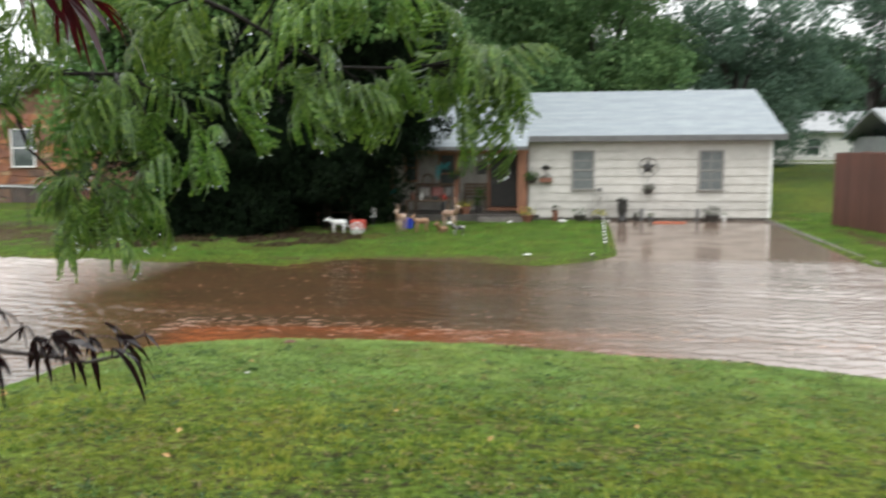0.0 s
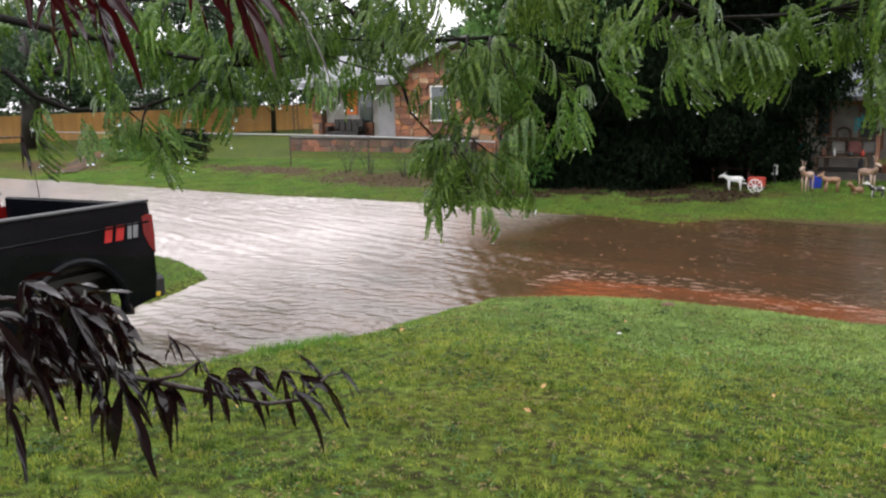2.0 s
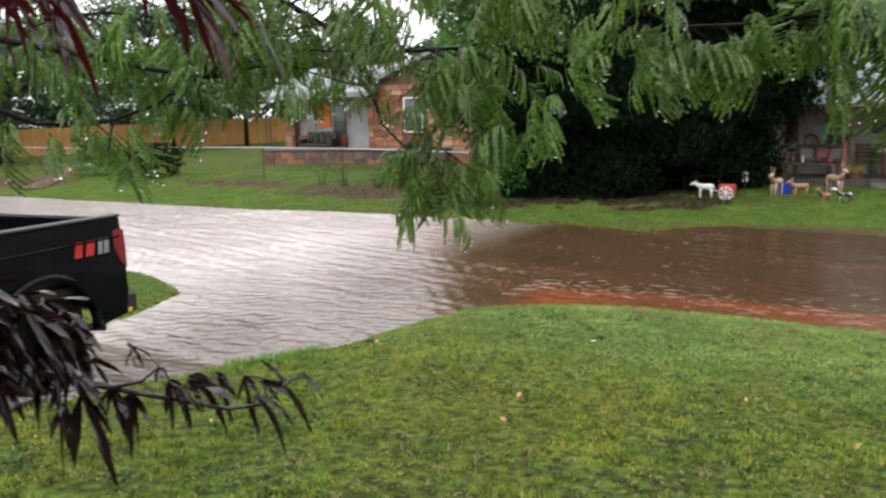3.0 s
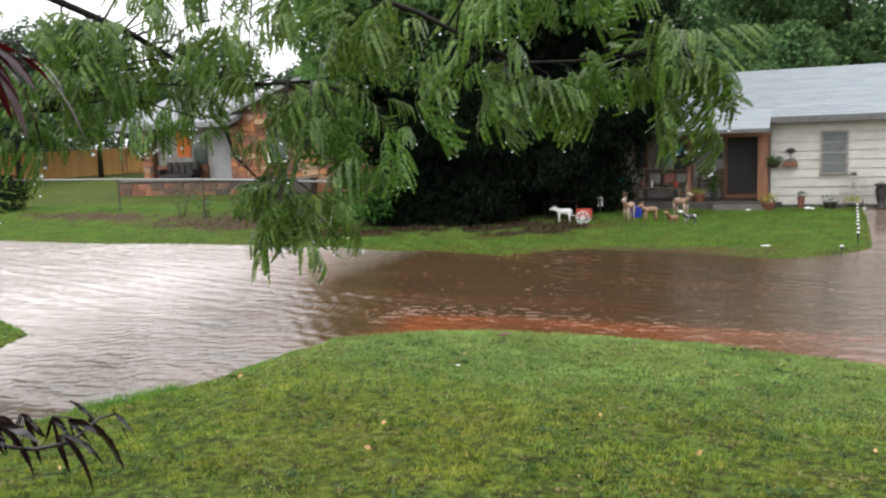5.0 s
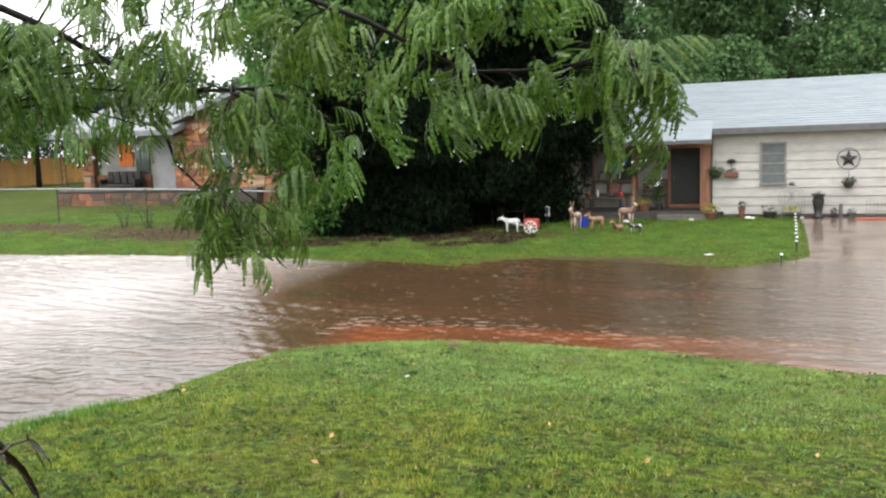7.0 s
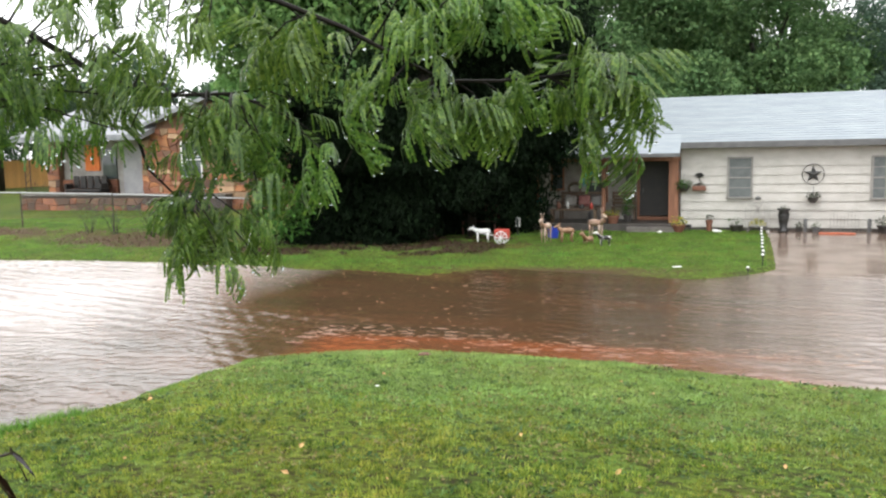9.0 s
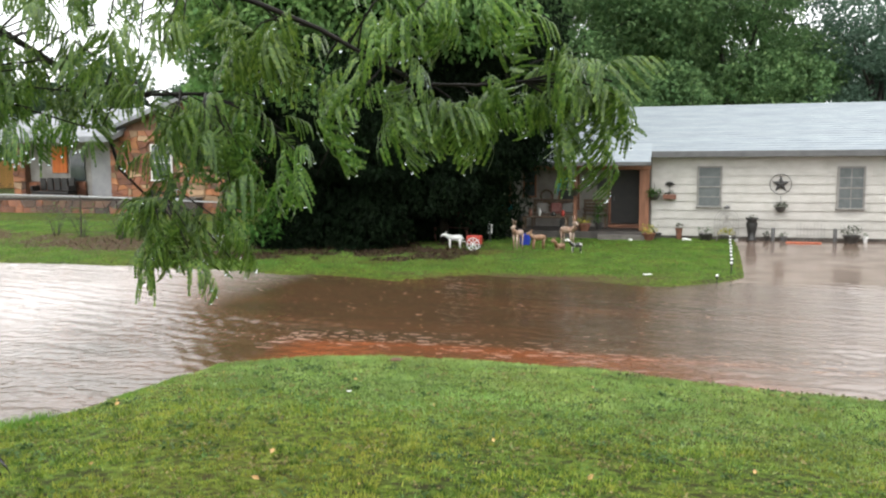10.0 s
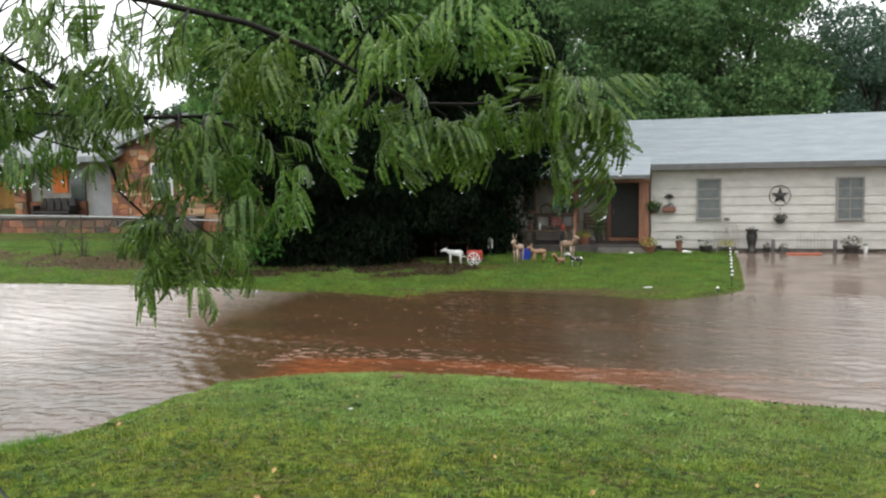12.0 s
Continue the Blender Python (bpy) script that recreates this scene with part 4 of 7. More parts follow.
TREES_WEST = [(-31.5, 51.5, 3.8, 3.2, 10.2, 0), (-25, 55, 4.2, 3.2, 8.6, 0), (-41, 64, 6.5, 2.5, 9.5, 0), (-50, 57, 6, 2.5, 9.8, 0), (-58, 49, 6, 2.5, 11, 0), (-66, 41, 6, 2.5, 9.5, 0), (-74, 34, 7, 2.5, 9, 0), (-48, 80, 9, 1.5, 9.5, 0), (-20, 85, 9, 1.5, 9.5, 0), (10, 90, 12, 1, 13, 0), (60, 50, 9, 2, 14, 2), (75, 25, 9, 2, 14, 2), (-90, 55, 10, 2, 10, 0)]
for k, (x, y, w, h0, h1, kind) in enumerate(TREES_NORTH + TREES_WEST):
    m = (M_FARLEAF, M_BACKLEAF, M_FARHAZE)[kind]
    tree(("hazy grey-green tree behind the houses", "tall leafy tree behind the white house", "dark tree behind the white house, hazed blue-green in its colour")[kind], (x, y), 0.3 if kind else 0.14, h1 * (0.45 if kind else 0.7),
         heap(R, (x - w * 0.8, y - w * 0.6, h0), (x + w * 0.8, y + w * 0.6, h1 - 1.0), 38 if kind else 26, w * 0.31), (520 if kind else 300) if w < 6.5 else 110, (0.2 if kind else 0.28) if w < 6.5 else 0.5, m, 0.25, seed=40 + k, group="background trees")
tree("large tree with a thick dark trunk at the street corner", (-45.5, 34.0), 0.55, 7, heap(R, (-53, 30, 4.5), (-39, 38, 8.4), 24, 2.0), 130, 0.32, M_FARLEAF, 0.3, seed=77)

# ---------------------------------------------------------------- the feathery tree whose boughs hang in front of the camera


def frond_template(rng, pairs=7, length=0.26):
    """A compound leaf: a bent stalk with drooping pinnae, each with two rows of leaflets. Local x runs out along the stalk, z up."""
    v, f = [], []

    def tri(a, b, c):
        f.append((len(v), len(v) + 1, len(v) + 2))
        v.extend((a, b, c))
    stalk = lambda t: np.array((length * t, 0, 0.05 * length * t - 0.55 * length * t * t))
    for i in range(6):
        a, b = stalk(i / 6), stalk((i + 1) / 6)
        o = np.array((0, 0.0022, 0))
        tri(a - o, a + o, b)
    for i in range(pairs):
        t = 0.16 + 0.84 * i / (pairs - 1)
        root = stalk(t)
        size = 0.118 * (0.65 + 0.55 * math.sin(math.pi * min(1, 0.25 + t * 0.7))) * rng.uniform(0.8, 1.15)
        for side in (-1, 1):
            out = np.array((0.3 + 0.4 * t + rng.uniform(-0.25, 0.25), side * rng.uniform(0.2, 0.75), rng.uniform(-0.1, 0.3)))
            fall = rng.uniform(0.7, 1.6)
            mid = lambda q: root + size * (out * (q - 0.42 * q * q) + np.array((0, 0, -fall * q * q)))
            n = 11
            for k in range(n):
                p, q = mid(k / n), mid((k + 1.5) / n)
                d = q - p
                across = np.cross(d, (0.35, side * 0.3, 1))
                across /= np.linalg.norm(across) + 1e-9
                wide = 0.0092 * (0.55 + 0.9 * math.sin(math.pi * (0.12 + 0.8 * k / n))) * rng.uniform(0.85, 1.1)
                drop = np.array((0, 0, -0.003))
                tri(p, q, p + across * wide + 0.75 * d + drop)
                tri(p, p - across * wide + 0.75 * d + drop, q)
    return np.array(v), np.array(f)


def frond_turn(rng, n, heading):
    """Turns for n fronds that lean towards the heading and droop."""
    a = heading + rng.normal(0, 1.0, n)
    el = rng.normal(-0.35, 0.5, n)
    x = np.stack([np.cos(a) * np.cos(el), np.sin(a) * np.cos(el), np.sin(el)], 1)
    up = np.tile([0, 0, 1.0], (n, 1)) + rng.normal(0, 0.25, (n, 3))
    y = np.cross(up, x)
    y /= np.linalg.norm(y, axis=1, keepdims=True)
    return np.stack([x, y, np.cross(x, y)], 2)


M_DROP = bpy.data.materials.new("water_drop")
M_DROP.use_nodes = True
drop_shader = M_DROP.node_tree.nodes["Principled BSDF"]
drop_shader.inputs["Base Color"].default_value = (0.9, 0.95, 1.0, 1)
drop_shader.inputs["Roughness"].default_value, drop_shader.inputs["IOR"].default_value, drop_shader.inputs["Transmission Weight"].default_value = 0.02, 1.33, 1.0


def near_tree():
    rng = np.random.default_rng(8)
    rr = random.Random(8)
    t = thing("mimosa_tree", "feathery-leaved tree with dripping boughs over the lawn", "tree", pose(0, 0, 0))
    part("trunk", tube(bmesh.new(), [(-5.05, 0.2, 0.75), (-4.95, 0.4, 2.2), (-4.7, 0.7, 3.5), (-4.3, 1.1, 4.6)], [0.2, 0.16, 0.13, 0.1], 12), M_BARK, t, smooth=True)
    boughs = [
        ([(-4.3, 1.1, 4.5), (-3.1, 2.6, 4.15), (-2.0, 3.6, 3.43), (-1.53, 3.84, 3.33), (-1.24, 3.97, 3.21), (-0.98, 4.06, 3.06), (-0.77, 4.11, 2.95), (-0.5, 4.15, 2.945), (-0.28, 4.17, 2.96)], 0.0145),
        ([(-4.3, 1.1, 4.3), (-3.4, 2.4, 3.7), (-2.85, 3.0, 3.38), (-2.47, 3.35, 3.15), (-2.25, 3.53, 2.97), (-2.03, 3.67, 2.89), (-1.75, 3.8, 2.9)], 0.019),
        ([(-4.5, 0.9, 3.9), (-4.0, 1.6, 3.3), (-2.890, 2.040, 2.740), (-2.840, 2.110, 2.650), (-2.770, 2.200, 2.600), (-2.610, 2.380, 2.600), (-2.480, 2.520, 2.660), (-2.440, 2.550, 2.700)], 0.012),
    ]
    boughs += [
        ([(-2.25, 3.53, 2.97), (-2.15, 3.6, 2.75), (-2.1, 3.62, 2.55), (-1.98, 3.68, 2.4)], 0.010),
        ([(-4.4, 1.0, 4.2), (-4.0, 1.7, 3.5), (-2.920, 1.960, 2.950), (-2.770, 2.180, 2.890), (-2.630, 2.340, 2.850), (-2.500, 2.490, 2.800), (-2.340, 2.640, 2.760)], 0.017),
        ([(-4.2, 1.3, 4.4), (-3.7, 2.1, 3.7), (-2.830, 2.400, 3.010), (-2.720, 2.530, 3.030), (-2.580, 2.660, 3.010)], 0.011),
    ]
    for pts, r in boughs:
        n = len(pts)
        part("bough", tube(bmesh.new(), pts, [r * (1.25 - 0.85 * i / (n - 1)) for i in range(n)], 8), M_TWIG, t, smooth=True)
    # sprays: where the twigs end, how many fronds, which way they lean (degrees from the x axis)
    kinds = [frond_template(rr, 7, 0.20), frond_template(rr, 5, 0.14), frond_template(rr, 8, 0.24)]
    drops = []
    joints = [Vector(p).lerp(Vector(q), k / 6) for pts, r in boughs for p, q in zip(pts[1:], pts[2:]) for k in range(7)]
    for start, end, count, lean in SPRAYS:
        b = Vector(end)
        a = min(joints, key=lambda p: (p - Vector(start)).length)
        mid = a.lerp(b, 0.5) + Vector((0, 0, 0.12 * (b - a).length))
        part("twig", tube(bmesh.new(), [a, mid, b], [0.006, 0.0045, 0.0025], 5), M_TWIG, t, smooth=True)
        vs, fs, at = [], [], 0
        for k, (tv, tf) in enumerate(kinds):
            n = max(1, int(count * (0.4, 0.35, 0.25)[k] + 0.5))
            q = 0.15 + 0.85 * rng.random(n) ** 0.45
            p = np.array([(1 - s) ** 2 * np.array(a) + 2 * s * (1 - s) * np.array(mid) + s * s * np.array(b) for s in q])
            p += rng.normal(0, 0.055, p.shape) * [1, 1, 0.8]
            v, f = scatter(tv, tf, p, frond_turn(rng, n, radians(lean)), rng.uniform(0.75, 1.15, n) * (0.64 if a.x < -1.75 else 1.0))
            vs.append(v)
            fs.append(f + at)
            at += len(v)
        allv = np.concatenate(vs)
        ob = new("foliage", mesh_of("foliage", allv, np.concatenate(fs), M_FROND))
        ob.parent = t
        low = allv[np.argsort(allv[:, 2])[:max(60, len(allv) // 10)]]
        drops.extend(low[rng.integers(0, len(low), 7)])
        drops.extend(allv[rng.integers(0, len(allv), 2)])
    bead = bmesh.new()
    bmesh.ops.create_icosphere(bead, subdivisions=2, radius=0.0066)
    bv = np.array([v.co for v in bead.verts])
    bf = np.array([[v.index for v in f.verts] for f in bead.faces])
    bead.free()
    n = len(drops)
    v, f = scatter(bv, bf, np.array(drops) - [0, 0, 0.004], np.tile(np.eye(3), (n, 1, 1)), rng.uniform(0.6, 1.2, n))
    ob = tagged(new("rainwater", mesh_of("rainwater", v, f, M_DROP, True)), kind="stuff")
    ob.parent = t
    return t

# where the feathery sprays hang: twig start, twig end, fronds, lean
SPRAYS_A = [
    ((-0.39, 4.17, 2.97), (-0.03, 4.17, 3.07), 7, -20),
    ((-0.19, 4.18, 2.98), (0.15, 4.18, 2.95), 8, -30),
    ((-0.05, 4.13, 2.98), (0.19, 4.14, 2.87), 6, -30),
    ((-0.11, 4.18, 2.95), (0.11, 4.19, 2.78), 6, -60),
    ((-0.33, 4.17, 2.97), (-0.19, 4.18, 2.92), 4, -60),
    ((-0.50, 4.20, 2.97), (-0.39, 4.22, 2.97), 4, -80),
    ((-0.72, 4.12, 2.96), (-0.91, 4.09, 2.94), 6, 200),
    ((-0.72, 4.07, 2.96), (-0.71, 4.08, 2.81), 6, -80),
    ((-0.72, 4.12, 2.94), (-0.56, 4.16, 2.78), 6, -45),
    ((-0.76, 4.12, 2.94), (-0.89, 4.10, 2.76), 5, 220),
    ((-0.71, 4.23, 2.97), (-0.48, 4.26, 2.87), 5, -30),
    ((-1.27, 4.06, 3.25), (-1.48, 3.99, 3.21), 6, 190)]
SPRAYS_B = [
    ((-1.16, 4.10, 3.20), (-1.28, 4.09, 2.99), 5, 240),
    ((-1.45, 4.09, 3.32), (-1.67, 4.03, 3.14), 7, 210),
    ((-1.58, 4.14, 3.39), (-1.45, 4.23, 3.12), 4, -60),
    ((-0.97, 4.02, 3.31), (-1.02, 4.01, 3.31), 3, 0),
    ((-0.66, 3.84, 3.52), (-0.56, 3.88, 3.41), 6, -60),
    ((-0.35, 3.87, 3.54), (-0.41, 3.90, 3.41), 7, -90),
    ((-0.85, 4.00, 3.54), (-0.86, 4.03, 3.43), 4, -90),
    ((-1.98, 3.58, 2.89), (-1.78, 3.68, 2.87), 4, -20),
    ((-2.03, 3.67, 2.90), (-1.67, 3.85, 2.82), 4, -30),
    ((-1.90, 3.74, 2.85), (-1.58, 3.89, 2.63), 4, -40),
    ((-1.85, 3.87, 2.84), (-1.35, 4.08, 2.64), 4, -20),
    ((-1.69, 3.93, 3.09), (-1.53, 4.01, 2.88), 4, -60)]
SPRAYS_C = [
    ((-1.74, 3.59, 2.80), (-1.84, 3.55, 2.64), 4, 240),
    ((-1.95, 3.48, 2.87), (-2.06, 3.43, 2.74), 4, 230),
    ((-2.05, 3.42, 2.92), (-2.22, 3.31, 2.88), 4, 200),
    ((-2.08, 3.27, 2.98), (-2.26, 3.16, 2.97), 4, 200),
    ((-2.23, 3.39, 3.17), (-2.05, 3.50, 3.19), 3, 0),
    ((-2.38, 3.39, 3.27), (-2.20, 3.49, 3.37), 3, 30),
    ((-2.13, 3.68, 3.26), (-1.87, 3.83, 3.18), 4, -20),
    ((-2.39, 3.26, 3.30), (-2.26, 3.31, 3.45), 3, 60),
    ((-2.04, 3.83, 3.33), (-1.84, 3.91, 3.43), 3, 0),
    ((-1.90, 3.90, 3.33), (-1.73, 3.98, 3.30), 3, -40),
    ((-1.58, 3.23, 2.57), (-1.59, 3.22, 2.32), 9, 250),
    ((-1.58, 3.34, 2.60), (-1.50, 3.37, 2.33), 9, -70)]
SPRAYS_D = [
    ((-1.64, 3.20, 2.53), (-1.68, 3.17, 2.35), 7, 230),
    ((-1.60, 3.22, 2.44), (-1.58, 3.22, 2.23), 6, -90),
    ((-1.43, 3.52, 2.59), (-1.48, 3.49, 2.34), 4, -80),
    ((-1.37, 3.97, 2.61), (-1.29, 4.00, 2.54), 3, -40),
    ((-1.60, 3.45, 2.67), (-1.63, 3.43, 2.56), 2, -90),
    ((-2.83, 2.28, 2.63), (-2.91, 2.19, 2.65), 2, 200),
    ((-2.73, 2.40, 2.61), (-2.68, 2.45, 2.55), 5, -70),
    ((-2.50, 2.63, 2.70), (-2.44, 2.69, 2.65), 4, -40),
    ((-2.91, 2.32, 2.89), (-2.96, 2.26, 2.88), 4, 220),
    ((-2.85, 2.55, 2.90), (-2.76, 2.64, 2.89), 5, -40),
    ((-2.65, 2.75, 2.85), (-2.70, 2.71, 2.88), 4, 230),
    ((-3.34, 2.57, 3.05), (-3.25, 2.67, 3.09), 6, 20)]
SPRAYS_E = [
    ((-2.89, 3.20, 3.01), (-2.77, 3.31, 2.97), 7, -30),
    ((-3.03, 3.06, 3.09), (-3.16, 2.92, 3.10), 6, 180),
    ((-2.63, 3.30, 2.89), (-2.55, 3.36, 2.80), 5, -50),
    ((-2.70, 3.36, 3.06), (-2.55, 3.47, 3.04), 8, 0),
    ((-2.51, 3.51, 2.95), (-2.38, 3.60, 2.82), 8, -50),
    ((-3.34, 2.24, 2.98), (-3.32, 2.28, 2.95), 5, 250),
    ((-2.38, 3.71, 3.01), (-2.24, 3.81, 2.85), 8, -50),
    ((-2.22, 3.24, 3.33), (-2.30, 3.20, 3.27), 3, 220),
    ((-2.10, 3.43, 3.41), (-2.06, 3.46, 3.35), 3, -60),
    ((-2.24, 3.26, 3.20), (-2.14, 3.34, 3.12), 3, -40),
    ((-2.06, 3.57, 3.39), (-2.00, 3.63, 3.31), 2, -60),
    ((-2.26, 3.14, 3.11), (-2.20, 3.19, 3.06), 3, -60)]
SPRAYS_F = [
    ((-2.09, 3.38, 3.09), (-1.99, 3.43, 3.08), 3, -20),
    ((-2.32, 3.17, 3.37), (-2.25, 3.22, 3.36), 3, 0),
    ((-2.13, 3.30, 3.34), (-2.18, 3.29, 3.28), 2, 240)]
SPRAYS_G = [
    ((-1.86, 2.78, 2.88), (-1.89, 2.71, 2.77), 3, -50),
    ((-1.88, 2.88, 2.98), (-1.84, 2.86, 2.84), 3, -30),
    ((-1.83, 2.93, 2.81), (-1.80, 2.89, 2.71), 3, 200),
    ((-1.81, 3.15, 3.01), (-1.79, 3.13, 2.86), 3, 230),
    ((-1.77, 3.18, 2.94), (-1.70, 3.18, 2.80), 3, 200),
    ((-1.66, 3.36, 2.96), (-1.65, 3.32, 2.78), 3, -70),
    ((-1.59, 3.50, 2.90), (-1.60, 3.45, 2.72), 3, 200),
    ((-1.53, 3.43, 2.74), (-1.53, 3.38, 2.57), 3, -50),
    ((-1.57, 3.63, 2.79), (-1.55, 3.59, 2.66), 4, -70),
    ((-1.45, 3.68, 2.69), (-1.49, 3.62, 2.57), 4, 230)]
SPRAYS_H = [
    ((-2.65, 2.27, 2.67), (-2.60, 2.25, 2.54), 4, -50),
    ((-2.57, 2.36, 2.64), (-2.54, 2.31, 2.49), 4, 230),
    ((-2.71, 2.30, 3.04), (-2.69, 2.27, 2.90), 3, 250),
    ((-2.63, 2.40, 3.00), (-2.58, 2.40, 2.84), 4, 200),
    ((-2.46, 2.59, 2.89), (-2.46, 2.53, 2.74), 4, 230),
    ((-2.40, 2.65, 2.76), (-2.35, 2.63, 2.63), 4, -50),
    ((-2.61, 2.55, 3.11), (-2.55, 2.56, 2.96), 3, -50),
    ((-2.71, 2.01, 2.91), (-2.66, 2.01, 2.78), 3, 200),
    ((-2.30, 2.84, 3.07), (-2.31, 2.78, 2.90), 4, 250),
    ((-2.31, 2.97, 2.97), (-2.25, 2.96, 2.82), 3, 230)]
SPRAYS_I = [
    ((-2.33, 2.84, 2.86), (-2.29, 2.81, 2.72), 3, -30),
    ((-2.66, 2.09, 2.75), (-2.61, 2.07, 2.63), 3, -30),
    ((-1.61, 3.26, 2.31), (-1.58, 3.23, 2.15), 4, -80),
    ((-1.48, 3.36, 2.35), (-1.45, 3.33, 2.18), 4, -50),
    ((-1.68, 3.21, 2.37), (-1.64, 3.18, 2.21), 3, 240)]
SPRAYS_J = [
    ((-1.98, 2.78, 3.17), (-1.94, 2.77, 3.06), 3, 200),
    ((-1.93, 2.93, 3.21), (-1.88, 2.91, 3.14), 3, -50),
    ((-1.84, 3.11, 3.20), (-1.81, 3.08, 3.09), 2, 250),
    ((-1.77, 3.27, 3.13), (-1.77, 3.23, 3.00), 3, -30),
    ((-1.83, 3.02, 3.07), (-1.81, 2.98, 2.98), 3, 200),
    ((-1.99, 2.67, 3.06), (-1.93, 2.66, 2.97), 3, -70),
    ((-1.69, 3.41, 3.21), (-1.72, 3.36, 3.09), 2, 250),
    ((-1.66, 3.52, 3.33), (-1.69, 3.48, 3.19), 3, 250),
    ((-1.86, 2.88, 3.05), (-1.89, 2.82, 2.95), 3, -70),
    ((-1.93, 2.69, 3.17), (-1.93, 2.64, 3.08), 3, -30)]
SPRAYS_K = [
    ((-2.60, 2.42, 3.08), (-2.60, 2.37, 2.98), 3, 200),
    ((-2.52, 2.51, 2.99), (-2.53, 2.45, 2.92), 3, 250),
    ((-2.54, 2.62, 3.09), (-2.50, 2.61, 3.00), 3, -50),
    ((-2.37, 2.78, 3.02), (-2.41, 2.70, 2.92), 3, -30),
    ((-2.63, 2.27, 2.89), (-2.59, 2.25, 2.77), 2, 230),
    ((-2.51, 2.53, 2.93), (-2.51, 2.48, 2.81), 2, 230),
    ((-2.40, 2.87, 3.15), (-2.41, 2.81, 3.02), 3, 230)]
SPRAYS_L = [
    ((-2.02, 2.47, 3.11), (-1.98, 2.45, 3.03), 4, -50),
    ((-1.99, 2.63, 3.06), (-1.98, 2.59, 2.96), 4, -50),
    ((-2.05, 2.46, 3.00), (-2.01, 2.45, 2.90), 4, -70),
    ((-2.01, 2.73, 3.14), (-1.97, 2.71, 3.03), 3, -50),
    ((-1.98, 2.77, 3.04), (-1.95, 2.75, 2.91), 3, 250),
    ((-1.97, 2.54, 2.96), (-1.96, 2.49, 2.85), 3, 250),
    ((-2.06, 2.43, 3.15), (-2.00, 2.43, 3.08), 4, -50),
    ((-1.96, 2.63, 3.18), (-1.98, 2.57, 3.09), 3, 200),
    ((-1.98, 2.85, 3.24), (-1.93, 2.85, 3.12), 3, -30)]
SPRAYS_N = [
    ((-0.10, 4.23, 2.99), (0.15, 4.23, 2.96), 4, -5),
    ((-0.06, 4.23, 2.98), (0.20, 4.24, 2.82), 5, -15),
    ((-0.17, 4.23, 2.93), (0.11, 4.25, 2.61), 4, -35),
    ((-1.12, 3.79, 2.56), (-1.20, 3.76, 2.52), 4, -40)]
SPRAYS = SPRAYS_A + SPRAYS_B + SPRAYS_C + SPRAYS_D + SPRAYS_E + SPRAYS_F + SPRAYS_G + SPRAYS_H + SPRAYS_I + SPRAYS_J + SPRAYS_K + SPRAYS_L + SPRAYS_N
near_tree()

# ---------------------------------------------------------------- pickup truck on the near driveway
M_TRUCK = mat("black_car_paint", (0.003, 0.0035, 0.005), (0.005, 0.0055, 0.008), 2, 0.05, bump=0.0, spec=0.16)
M_BLACKTRIM = mat("black_plastic", (0.015, 0.015, 0.016), (0.025, 0.025, 0.026), 8, 0.5, bump=0.2)
M_RUBBER = mat("tyre_rubber", (0.014, 0.014, 0.014), (0.03, 0.026, 0.022), 7, 0.7, bump=0.3)
M_ALLOY = mat("dark_alloy_rim", (0.035, 0.035, 0.037), (0.02, 0.02, 0.021), 6, 0.35, metal=0.4, bump=0.0)
M_TAIL = mat("red_lens", (0.22, 0.008, 0.008), (0.15, 0.006, 0.006), 20, 0.12, bump=0.0, coat=0.6)
M_REDBADGE = mat("red_decal", (0.55, 0.03, 0.03), (0.45, 0.02, 0.02), 10, 0.4, bump=0.0)
M_GREYBADGE = mat("grey_decal", (0.28, 0.28, 0.3), (0.2, 0.2, 0.22), 10, 0.4, bump=0.0)
M_LINER = mat("bed_liner", (0.008, 0.008, 0.008), (0.014, 0.013, 0.012), 15, 0.6, bump=0.6)
M_YELLOW = mat("yellow_plastic", (0.7, 0.5, 0.03), (0.6, 0.4, 0.02), 8, 0.4, bump=0.0)
M_AUTOGLASS = mat("car_glass", (0.012, 0.014, 0.016), (0.02, 0.022, 0.024), 3, 0.04, bump=0.0, spec=0.8)


def extrude_outline(bm, outline, x0, x1, hole=None):
    """A plate in the (y, z) plane between x0 and x1."""
    a = [bm.verts.new((x0, y, z)) for y, z in outline]
    b = [bm.verts.new((x1, y, z)) for y, z in outline]
    bm.faces.new(a)
    bm.faces.new(b[::-1])
    n = len(a)
    for i in range(n):
        bm.faces.new((a[i], b[i], b[(i + 1) % n], a[(i + 1) % n]))
    return bm


